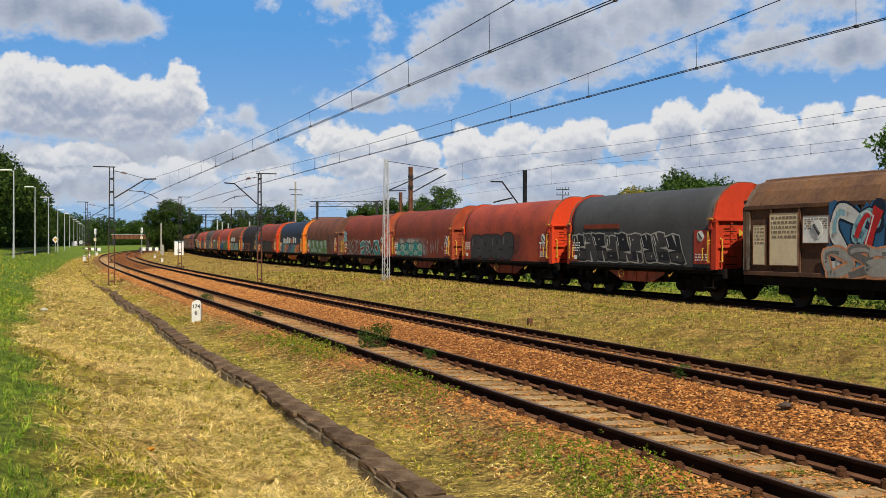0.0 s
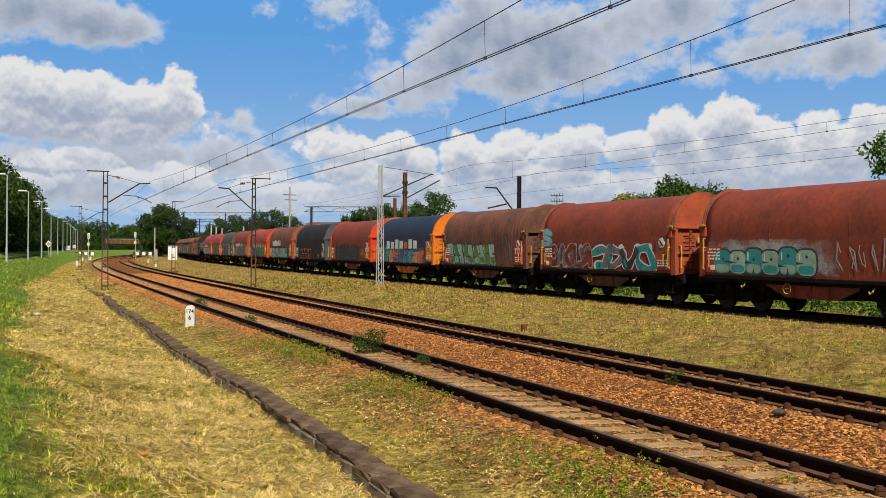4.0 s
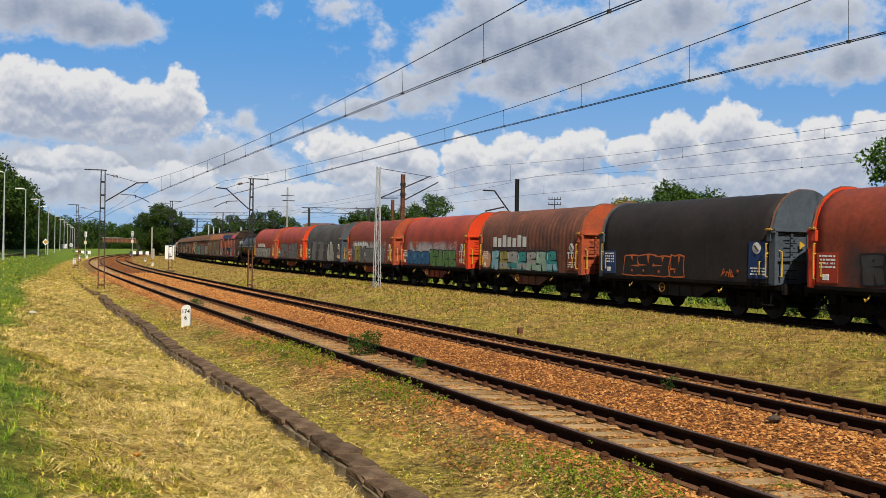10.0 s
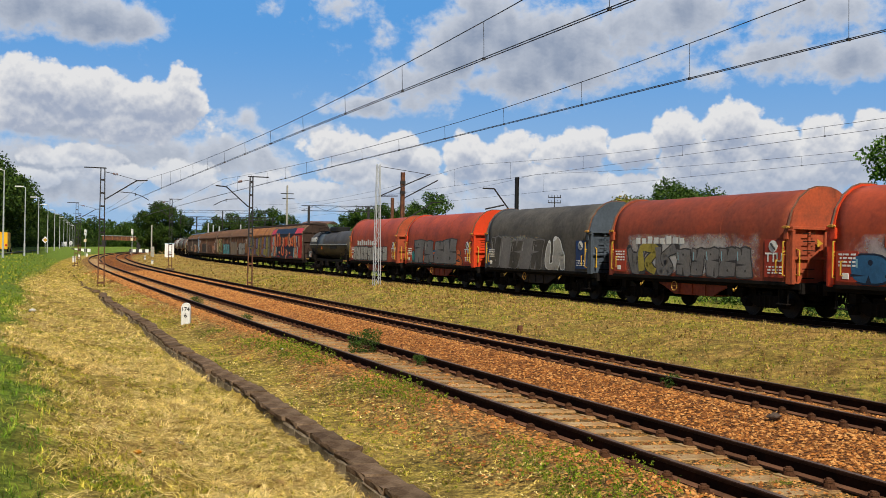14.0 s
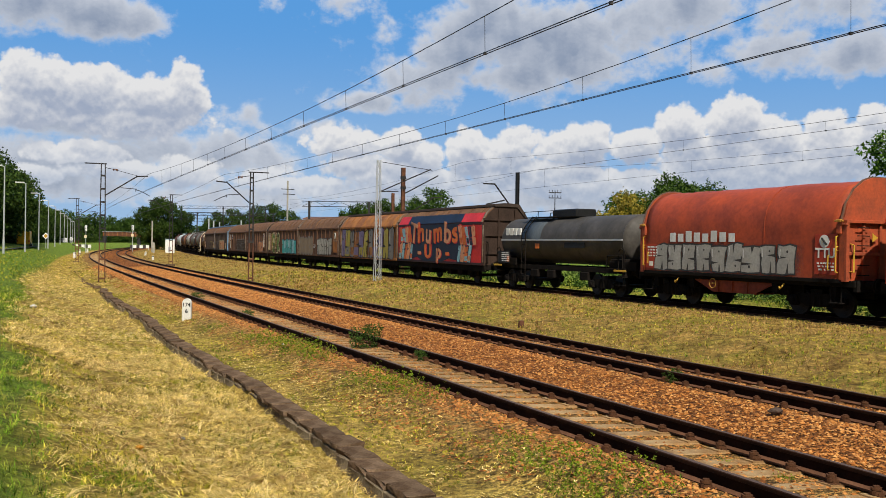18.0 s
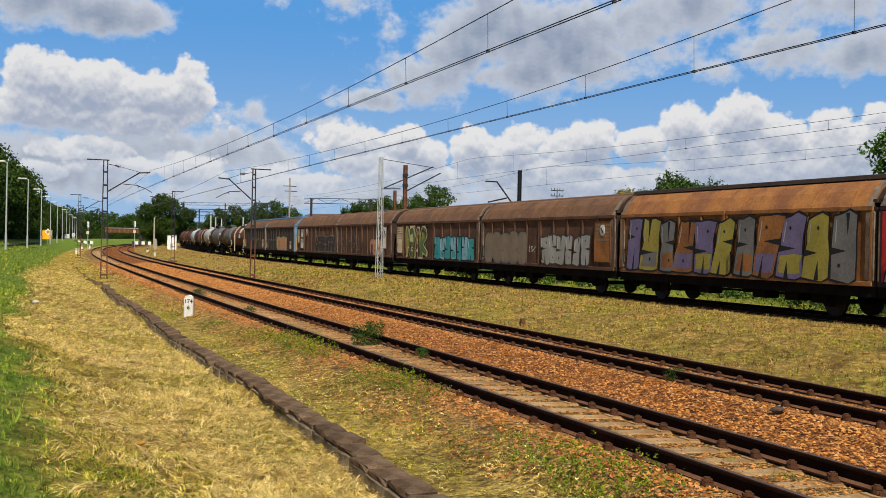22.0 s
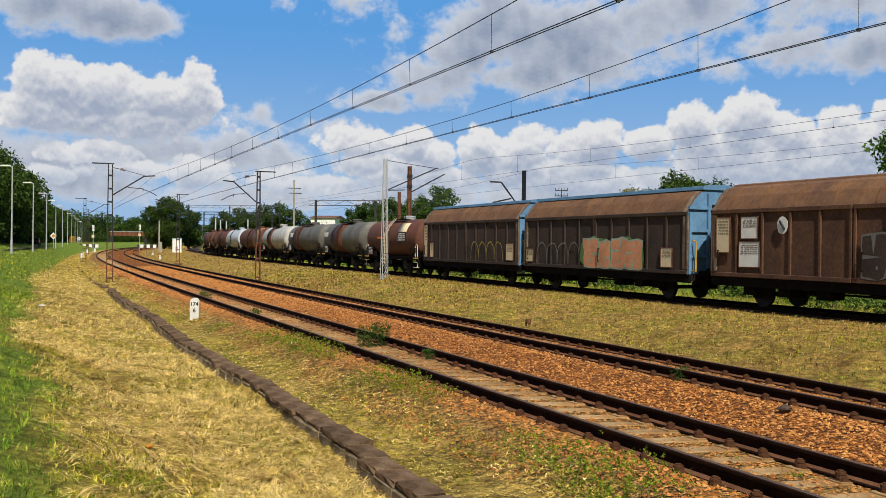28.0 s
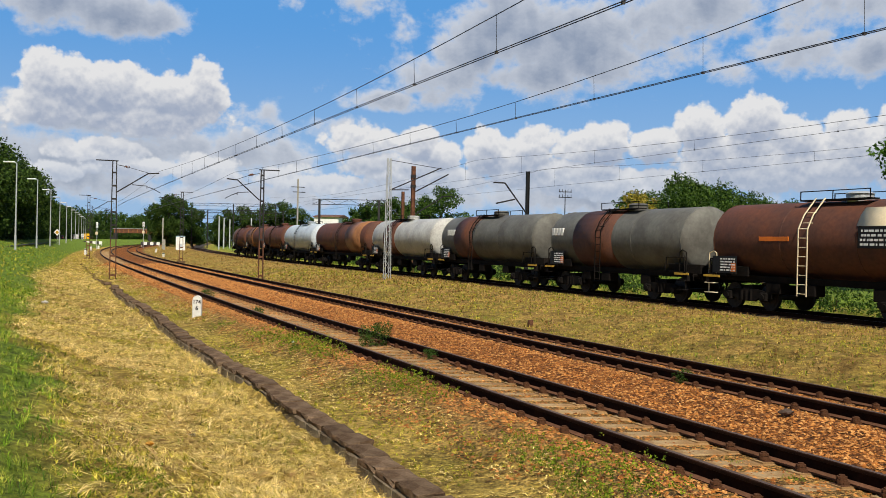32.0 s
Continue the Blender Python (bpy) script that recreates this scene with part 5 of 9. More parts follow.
def hoods():
    u = -6.02
    p = 12.04
    w = couple(hood_wagon("dark grey hooded coil wagon with red ends and white graffiti", GREY_HOOD, END_RED, RUST_RED, G_PANEL, ttu=False, seed=1), u)
    graffiti(w, 4.6, -3.3, 1.35, 2.55, Y0, [G_BLACK, G_DGREY], G_SILVER, 9, 11, shine=G_WHITE, slant=-0.35, style="block", fat=0.8, label="white outlined graffiti")
    plate(w, 1.0, 3.8, 2.75, 2.95, Y0 - 0.004, RED_DULL, "logo", "faded red lettering bar")
    w = couple(hood_wagon("red hooded coil wagon with black bubble graffiti", RED, ORANGE_RED, RED_DULL, G_PANEL, seed=2), u + p)
    mist(w, 5.0, -2.6, 1.2, 2.7, Y0, (0.03, 0.03, 0.035))
    graffiti(w, 4.0, -1.2, 1.3, 2.75, Y0, [G_DGREY], G_BLACK, 4, 22, shine=G_GREY, style="bubble", label="black bubble graffiti")
    w = couple(hood_wagon("red hooded coil wagon with mint green graffiti", RED_DULL, RED, RED_DULL, G_PANEL, seed=3), u + 2 * p)
    mist(w, 5.0, -1.4, 1.3, 2.5, Y0, (0.4, 0.42, 0.4))
    graffiti(w, 4.4, -0.4, 1.3, 2.2, Y0, [G_TEAL, G_MINT], G_DGREY, 6, 33, shine=G_WHITE, style="bubble", label="mint green graffiti")
    tag_lines(w, -1.2, -3.8, 1.4, 2.5, Y0, G_SILVER, 6, 34)
    w = couple(hood_wagon("dull red hooded coil wagon with silver and teal graffiti", RED_DULL, RUST_RED, BROWN_HOOD, RUST_RED, seed=4, ttu=False), u + 3 * p)
    graffiti(w, 4.2, 0.9, 1.35, 2.3, Y0, [RED_DULL, G_GREY], G_SILVER, 5, 44)
    graffiti(w, 0.6, -3.6, 1.35, 2.25, Y0, [G_TEAL, G_GREY, G_DGREY], G_WHITE, 4, 45)
    graffiti(w, 5.0, 4.3, 2.3, 3.0, Y0 + 0.01, [G_SKY], G_GREY, 1, 46)
    w = couple(hood_wagon("brown ribbed hooded coil wagon with pale green graffiti", BROWN_HOOD, BROWN_HOOD, BROWN_HOOD, G_RED, ribs=1, seed=5), u + 4 * p)
    graffiti(w, 4.3, -1.8, 1.3, 2.45, Y0, [G_MINT, G_GREEN], G_DGREY, 9, 55, shine=G_WHITE, slant=-0.4, style="block", label="pale green graffiti")
    tag_lines(w, -2.6, -3.8, 1.5, 2.8, Y0, G_GREY, 4, 56)
    w = couple(hood_wagon("dark blue hooded coil wagon with orange ends and colourful graffiti", NAVY_HOOD, ORANGE, ORANGE, ORANGE, seed=6, ttu=False), u + 5 * p)
    mist(w, 4.8, -0.5, 1.2, 2.4, Y0, (0.06, 0.35, 0.38))
    mist(w, 1.0, -3.9, 1.2, 2.2, Y0 + 0.001, (0.3, 0.25, 0.42))
    graffiti(w, 4.5, -3.6, 1.25, 2.05, Y0 + 0.002, [G_PURPLE, G_TEAL, G_PEACH, G_ORANGE, G_BLUE], G_DGREY, 9, 66, shine=G_SILVER, slant=0.4, style="block", fat=1.15, label="colourful graffiti")
    brand_bars(w, 3.3, -2.6, 2.15, 2.75, [G_WHITE] * 4 + [G_ORANGE] + [G_WHITE] * 2)
    w = couple(hood_wagon("red hooded coil wagon with dark graffiti", RED_DULL, ORANGE_RED, RED_DULL, G_PANEL, seed=7), u + 6 * p)
    mist(w, 4.0, -3.0, 1.2, 2.6, Y0, (0.05, 0.045, 0.045))
    graffiti(w, 3.2, -2.4, 1.3, 2.3, Y0 + 0.001, [G_DGREY], G_BLACK, 6, 77, fat=1.2, style="block", label="dark grey graffiti")
    tag_lines(w, -2.7, -4.0, 1.4, 2.3, Y0, G_PEACH, 5, 78, 0.03)
    w = couple(hood_wagon("black hooded coil wagon with orange outline graffiti", BLACK_HOOD, GREY_BLUE, BLACK_HOOD, BLUE_PANEL, seed=8, ttu=False, sag=0.015), u + 7 * p)
    graffiti(w, 3.4, -0.6, 1.3, 2.1, Y0, [BLACK_HOOD], G_ORANGE, 4, 88, fat=1.2, style="block", label="orange outlined graffiti")
    tag_lines(w, -2.6, -3.6, 1.35, 1.7, Y0, G_ORANGE, 4, 89, 0.04)
    w = couple(hood_wagon("brown ribbed hooded coil wagon with white lettering and graffiti", BROWN_HOOD, RUST_RED, BROWN_HOOD, RED_DULL, ribs=1, seed=9), u + 8 * p)
    mist(w, 4.9, -3.4, 1.2, 2.45, Y0, (0.05, 0.05, 0.05))
    graffiti(w, 4.8, 3.9, 1.3, 2.2, Y0 + 0.001, [G_PEACH], G_DGREY, 1, 98, style="bubble")
    graffiti(w, 3.8, -3.1, 1.25, 2.25, Y0 + 0.001, [G_SKY, G_OCHRE, G_SILVER, G_TEAL, G_SILVER, G_MINT, G_TEAL], G_BLACK, 7, 99, shine=G_WHITE, fat=1.6, style="block", label="pastel graffiti")
    brand_bars(w, 3.6, -0.2, 2.4, 3.0, [G_WHITE] * 7)
    w = couple(hood_wagon("red hooded coil wagon with blue and green graffiti", RED, ORANGE_RED, RED_DULL, G_PANEL, seed=10), u + 9 * p)
    graffiti(w, 4.3, 0.4, 1.3, 2.2, Y0, [G_BLUE], G_NAVY, 3, 101, shine=G_SKY, style="bubble", label="blue graffiti")
    mist(w, 4.6, -3.9, 1.4, 2.75, Y0, (0.5, 0.48, 0.5))
    graffiti(w, 0.3, -3.6, 1.25, 2.25, Y0, [G_GREEN], G_BLACK, 4, 102, shine=G_MINT, fat=1.4, style="block", label="green graffiti")
    plate(w, 2.6, 3.1, 2.35, 2.7, Y0, RUST_RED, "logo")
    w = couple(hood_wagon("red hooded coil wagon with silver graffiti and white marking", RED_DULL, RUST_RED, RED_DULL, G_PANEL, seed=11, sag=0.014), u + 10 * p)
    mist(w, 4.2, -3.8, 1.3, 2.85, Y0, (0.5, 0.5, 0.49))
    graffiti(w, 3.9, 0.9, 1.3, 2.35, Y0, [G_GREY, G_OCHRE], G_DGREY, 3, 111)
    graffiti(w, 0.7, -3.4, 1.3, 2.3, Y0, [G_GREY], G_DGREY, 5, 112, shine=G_SKY, fat=1.3, style="block")
    brand_bars(w, 3.4, 0.2, 2.45, 2.75, [G_WHITE] * 8)
    w = couple(hood_wagon("olive grey hooded coil wagon with blue-grey ends and silver graffiti", OLIVE_HOOD, GREY_BLUE, BLACK_HOOD, BLUE_PANEL, seed=12, ttu=False, sag=0.015), u + 11 * p)
    graffiti(w, 4.6, -1.0, 1.25, 2.8, Y0, [OLIVE_HOOD, G_GREY], G_GREY, 5, 121, slant=0.3, shine=G_SILVER, style="block")
    mist(w, 4.8, -1.2, 1.2, 2.9, Y0, (0.3, 0.3, 0.29))
    graffiti(w, -1.4, -2.9, 1.3, 2.7, Y0, [G_SILVER], G_WHITE, 2, 122)
    w = couple(hood_wagon("red hooded coil wagon with grey and turquoise graffiti", RED, ORANGE_RED, RED_DULL, G_PANEL, seed=13), u + 12 * p)
    graffiti(w, 4.3, -3.5, 1.3, 2.0, Y0 - 0.006, [G_TEAL, G_BLUE, G_ORANGE], G_DGREY, 9, 132)
    graffiti(w, 3.6, -2.8, 1.3, 2.75, Y0 + 0.012, [G_GREY], G_DGREY, 4, 131, shine=G_SILVER, fat=1.7, style="block", label="grey graffiti with turquoise points")
    w = couple(hood_wagon("red hooded coil wagon with tall silver graffiti and white marking", RED, RUST_RED, RED_DULL, G_PANEL, seed=14, sag=0.02), u + 13 * p)
    mist(w, 4.6, -3.6, 1.15, 2.3, Y0, (0.09, 0.08, 0.08))
    graffiti(w, 4.3, -3.2, 1.3, 2.3, Y0 + 0.001, [G_SILVER], G_DGREY, 9, 141, shine=G_WHITE, fat=1.35, style="block", label="silver graffiti")
    brand_bars(w, 3.4, -0.4, 2.35, 2.75, [G_WHITE] * 8)


def brand_bars(w, x_left, x_right, z0, z1, mats):
    """A maker's lettering as plain bars in its colours."""
    cell = (x_left - x_right) / len(mats)
    for i, m in enumerate(mats):
        x = x_left - i * cell
        bm = bmesh.new()
        if i % 3 == 1:
            box(bm, x - cell * 0.8, x - cell * 0.12, Y0, Y0 + 0.006, z0, z0 + (z1 - z0) * 0.75, 0.002)
        else:
            box(bm, x - cell * 0.82, x - cell * 0.1, Y0, Y0 + 0.006, z0, z1 if i % 3 == 2 else z0 + (z1 - z0) * 0.85, 0.002)
        part("logo_bar", bm, m, w)


def vans():
    y = 1.475
    w = couple(box_wagon("brown sliding wall van with white panels and colourful graffiti", VAN_BROWN, VAN_ROOF, VAN_END, UNDER, seed=20), -19.35)
    plate(w, 6.0, 5.4, 1.5, 2.6, y, CREAM, "faded_panel")
    plate(w, 5.2, 3.9, 1.5, 2.9, y, CREAM, "faded_panel")
    plate(w, 3.7, 2.6, 2.1, 2.8, y, WHITE, "notice_board")
    clip_sign(w, 3.1, 2.45, y + 0.015, 0.25)
    graffiti(w, 2.8, -3.0, 1.28, 1.95, y + 0.02, [G_SILVER, G_GREY], G_PEACH, 7, 202, fat=0.9, label="silver graffiti with peach outlines")
    graffiti(w, 2.6, -6.2, 1.3, 3.05, y, [G_WHITE, G_SKY, G_RED, G_NAVY, G_TEAL, G_PURPLE], G_NAVY, 11, 201, shine=G_WHITE, fringe=G_BLUE, slant=0.3, label="purple and blue graffiti")
    u = iter(U_VANS)
    w = couple(box_wagon("sliding wall van painted red and navy with orange lettering", paint((0.05, 0.02, 0.025), 0.6), VAN_ROOF, VAN_END, UNDER, seed=21, ridge=VAN_DARK, inner=1), next(u))
    plate(w, 6.4, -6.4, 1.25, 3.0, 1.452, G_RED, "painted_ground", "bright red sprayed ground")
    bm = bmesh.new()
    edge = [(4.7, 1.3), (5.3, 1.9), (4.4, 2.3), (5.0, 2.8), (4.3, 3.08), (-3.6, 3.08), (-4.3, 2.7), (-3.7, 2.2), (-4.6, 1.8), (-4.0, 1.3), (-2.0, 1.45), (-1.0, 1.28), (2.0, 1.28), (3.0, 1.45)]
    poly(bm, [(x, z) for x, z in edge], 0.006)
    ob = part("painted_field", bm, G_NAVY, w, "navy blue sprayed field")
    ob.location = (0, 1.475, 0)
    bm = bmesh.new()
    prism(bm, eased([(1.475, 3.16), (1.2, 3.7), (1.19, 3.69), (1.46, 3.16)]), -6.3, 6.3)
    part("painted_slope", bm, G_RED, w, "red paint on the roof slope")
    bm = bmesh.new()
    prism(bm, eased([(1.482, 3.16), (1.207, 3.705), (1.197, 3.695), (1.467, 3.16)]), -3.7, 4.6)
    part("painted_slope", bm, G_NAVY, w, "navy paint on the roof slope")
    for i, (ch, x) in enumerate(zip("Thumbs", (3.5, 2.35, 1.15, -0.35, -1.8, -2.95))):
        size = 1.4
        for m, o, dx in ((G_RED, 1.484, -0.09), (G_PEACH if i % 2 == 0 else G_ORANGE, 1.494, 0.0)):
            ob = letters(w, ch, size, x + dx, o, 2.62 + 0.06 * (i % 2) + dx * 0.5, m, bold=0.03, sx=1.25 if ch == "m" else 1.7)
            ob.matrix_basis = ob.matrix_basis @ Matrix.Rotation(radians((-7, 4, -5, 6, -3, 7)[i]), 4, "Z")
    for i, (ch, x) in enumerate(zip("-Up-", (2.6, 1.2, -0.5, -1.8))):
        for m, o, dx in ((G_RED, 1.484, -0.07), (G_ORANGE if i % 2 else G_PEACH, 1.494, 0.0)):
            letters(w, ch, 0.95, x + dx, o, 1.75 + dx * 0.5, m, bold=0.03, sx=1.7)
    graffiti(w, 6.1, 3.7, 1.32, 2.2, 1.49, [G_PEACH, G_SKY, G_ORANGE], G_NAVY, 5, 212, slant=0.3, style="block")
    graffiti(w, 6.0, 4.0, 2.2, 3.0, 1.488, [G_ORANGE, G_SKY, G_PEACH], G_RED, 4, 214, slant=-0.3, style="block")
    graffiti(w, -3.3, -5.2, 1.32, 2.1, 1.49, [G_SKY, G_PEACH, G_ORANGE], G_NAVY, 4, 213, slant=0.3, style="block")
    graffiti(w, -3.5, -5.7, 2.1, 3.0, 1.488, [G_PEACH, G_ORANGE, G_SKY, G_NAVY], G_RED, 5, 215, slant=-0.4, style="block")
    w = couple(box_wagon("sliding wall van with ochre and violet graffiti", RUSTY_ORANGE, RUSTY_ORANGE, VAN_END, UNDER, seed=22, ridge=VAN_DARK, inner=-1), next(u))
    graffiti(w, 6.0, -6.0, 1.3, 3.0, y, [G_PURPLE, G_OCHRE, G_GREY, RUSTY_ORANGE], G_BLACK, 11, 224, shine=G_SILVER, slant=0.15, style="block", label="violet, ochre and rust graffiti")
    w = couple(box_wagon("rust-brown sliding wall van with silver graffiti", VAN_BROWN, VAN_ROOF, VAN_END, UNDER, seed=23, inner=1), next(u))
    graffiti(w, -0.3, -4.6, 1.35, 2.45, y, [G_SILVER], G_DGREY, 6, 231, shine=G_WHITE, fat=1.5, style="block", label="silver graffiti")
    graffiti(w, 5.9, 1.2, 1.3, 2.55, y, [TAUPE], G_GREY, 5, 232, label="taupe bubble graffiti", style="bubble")
    tag_lines(w, 1.0, 0.3, 1.7, 2.1, y, G_WHITE, 3, 233, 0.03)
    plate(w, -5.0, -6.2, 1.5, 2.9, y - 0.01, RUST_STREAK, "worn_panel", "rust-streaked panel with faded marks")
    clip_sign(w, -5.6, 2.6, y + 0.01)
    w = couple(box_wagon("brown sliding wall van with white and cyan graffiti", VAN_BROWN, VAN_ROOF, VAN_END, UNDER, seed=24, inner=-1), next(u))
    graffiti(w, 4.6, 1.0, 1.3, 2.8, y, [G_OCHRE, G_GREEN, VAN_BROWN], CREAM, 5, 241, label="cream outline graffiti")
    plate(w, 3.9, 3.0, 2.0, 2.95, y - 0.015, CREAM, "worn_panel", "cream worn panel")
    graffiti(w, -0.3, -6.0, 1.3, 2.4, y, [TEAL_BRIGHT, G_SKY], G_NAVY, 7, 242, shine=G_WHITE, fat=1.5, style="block", label="cyan graffiti")
    plate(w, 6.2, 5.2, 1.5, 2.9, y - 0.01, CREAM, "worn_panel", "cream worn panel")
    w = couple(box_wagon("brown sliding wall van with faded graffiti and white plates", VAN_BROWN, VAN_ROOF, VAN_END, UNDER, seed=25, inner=1), next(u))
    tag_lines(w, 5.8, 0.4, 1.4, 2.6, y, G_GREY, 6, 251, 0.06)
    graffiti(w, -2.2, -4.6, 1.35, 2.1, y, [G_PEACH], G_GREY, 4, 252)
    plate(w, -4.9, -5.6, 1.7, 2.9, y - 0.01, WHITE, "notice_board")
    clip_sign(w, -5.25, 2.65, y + 0.01, 0.22)
    w = couple(box_wagon("brown sliding wall van with grey outline graffiti", VAN_BROWN, VAN_ROOF, VAN_END, UNDER, seed=26, inner=-1), next(u))
    graffiti(w, -0.4, -6.2, 1.35, 2.45, y, [VAN_DARK], G_GREY, 6, 261, style="block", label="grey outline graffiti")
    plate(w, 6.2, 5.5, 1.9, 2.9, y - 0.01, CREAM, "worn_panel")
    plate(w, 5.0, 4.0, 1.5, 2.2, y - 0.01, WHITE, "notice_board")
    plate(w, 4.9, 4.1, 2.3, 2.9, y - 0.01, WHITE, "notice_board")
    clip_sign(w, 2.9, 2.65, y + 0.01, 0.24)
    w = couple(box_wagon("brown sliding wall van, blue roof edge, green and red graffiti", VAN_DARK, VAN_ROOF, SKY_BLUE, UNDER, seed=27, ridge=SKY_BLUE, trim=1, inner=1), next(u))
    graffiti(w, 0.8, -3.6, 1.3, 2.3, y, [G_PEACH], G_MINT, 4, 271, fringe=G_GREEN, fat=1.7, style="block", label="green and red graffiti")
    tag_lines(w, 5.2, 1.2, 1.35, 2.2, y, G_GREY, 4, 272, 0.05, loops=True)
    plate(w, -4.9, -5.6, 1.4, 2.0, y - 0.01, CREAM, "worn_panel")
    plate(w, 6.3, 5.6, 1.4, 1.9, y - 0.01, CREAM, "worn_panel")
    w = couple(box_wagon("dark brown sliding wall van, blue roof edge, thin graffiti lines", VAN_DARK, VAN_ROOF, SKY_BLUE, UNDER, seed=28, ridge=SKY_BLUE, trim=1, inner=-1), next(u))
    tag_lines(w, -0.8, -4.8, 1.35, 2.2, y, G_OCHRE, 4, 281, 0.05, loops=True)
    plate(w, 6.3, 5.8, 1.4, 3.0, y - 0.01, CREAM, "worn_panel")
    plate(w, 5.3, 4.8, 1.4, 2.1, y - 0.01, CREAM, "worn_panel")
    plate(w, -5.2, -6.0, 1.4, 2.1, y - 0.01, CREAM, "worn_panel")
    for w, u in TRAIN:
        if w.name.startswith("sliding_wall_wagon"):
            raise_body(w)
    return 280.1


def tanks(u0):
    w = couple(tank_wagon("dark grey tank wagon with a light band and white lettering", TANK_DARK, TANK_V, 1.12, bands=((1.5, 3.4, GREY_BLUE, 0, 80),), belt=GALV, ladder_x=2.9, seed=31, z=2.42, dome=False), U_DARK_TANK)
    brand_shape(w, 5.2, 3.5, 2.66, 3.02, 1.1, G_WHITE, 4)
    plate(w, -2.6, -0.8, 2.05, 2.3, 1.125, BLACK, "marking_board")
    bm = bmesh.new()
    box(bm, -0.9, 1.3, -0.55, 0.55, 3.5, 3.9, 0.05)
    part("valve_box", bm, BLACK, w)
    plate(w, 2.0, 1.6, 2.0, 2.25, 1.115, ORANGE, "hazard_plate")
    u = u0
    specs = [
        ("rust-brown tank wagon with a cream panel and white ladder", TANK_RUST, 12.0, (), dict(ladder_x=0.4, ladder_mat=CREAM)),
        ("grey tank wagon with a brown middle band and white lettering", TANK_GREY, 12.15, ((-0.2, 3.0, TANK_RUST, -180, 180),), dict(ladder_x=0.6)),
        ("grey-brown tank wagon with a rust band and white lettering", TANK_GREY, 13.7, ((1.4, 4.0, TANK_RUST, -180, 180),), dict(ladder_x=1.2)),
        ("white and brown tank wagon with dirty ends", TANK_WHITE, 13.6, ((1.0, 3.4, TANK_RUST, -180, 180),), dict(ladder_x=1.6)),
        ("rust-brown and ochre tank wagon", TANK_RUST, 16.4, ((-6.0, -2.0, TANK_OCHRE, -180, 180),), dict(ladder_x=0.0)),
        ("pale blue-white tank wagon with streaked sides", TANK_BLUE, 13.3, (), dict(ladder_x=0.4)),
        ("dark brown tank wagon near the end of the train", TANK_RUST, 12.2, (), dict(ladder_x=0.0)),
        ("brown tank wagon with weathered ochre stains", TANK_RUST, 12.2, ((0.0, 3.5, TANK_OCHRE, -180, 180),), dict(ladder_x=0.0)),
        ("brown tank wagon with a pale ring at its end", TANK_RUST, 12.2, ((4.2, 4.9, TANK_GREY, -180, 180),), dict(ladder_x=0.0)),
    ]
    for i, (label, shell, ln, bands, kw) in enumerate(specs):
        w = couple(tank_wagon(label, shell, ln, bands=bands, seed=40 + i, **kw), u + ln / 2)
        u += ln
        if i == 0:
            bm = bmesh.new()
            band_bm(bm, 1.345, 2.46, -3.2, -1.6, 18, 48, 6)
            part("name_panel", bm, CREAM, w, "cream panel", True)
            plate(w, -3.2, -1.7, 2.2, 2.85, 1.33, BLACK, "marking_board", "black board with white writing")
            bars(w, -3.1, -1.8, 2.25, 2.8, 1.345, WHITE, 4, seed=5)
            plate(w, 1.2, 2.6, 2.4, 2.55, 1.325, ORANGE, "hazard_plate")
        if i in (1, 2):
            brand_shape(w, 5.0, 3.9, 2.6, 2.95, 1.3, G_WHITE, 4)


def brand_shape(w, x_left, x_right, z0, z1, y, m, n):
    cell = (x_left - x_right) / n
    for i in range(n):
        bm = bmesh.new()
        x = x_left - i * cell
        box(bm, x - cell * 0.85, x - cell * 0.05, y - 0.08, y + 0.012, z0, z1, 0.01)
        part("logo_bar", bm, m, w)


U_DARK_TANK, TANK_V = 163.15, 13.2
U_VANS = (177.0, 190.3, 203.8, 217.2, 231.3, 244.4, 258.9, 272.7)
hoods()
tanks(vans())

# distance travelled, and where the reference joint stands at the start
V_T, V_V = [0, 3, 7.5, 11, 16, 20, 26, 32], [8.4, 8.58, 9.03, 9.13, 9.58, 9.9, 9.95, 10.0]
JOINT0 = 29.15


RUN_T = np.linspace(0, 32, 1601)
RUN_V = np.interp(RUN_T, V_T, V_V)
RUN_D = np.concatenate([[0], np.cumsum((RUN_V[1:] + RUN_V[:-1]) / 2) * 0.02])


def travelled(t):
    return float(np.interp(t, RUN_T, RUN_D))


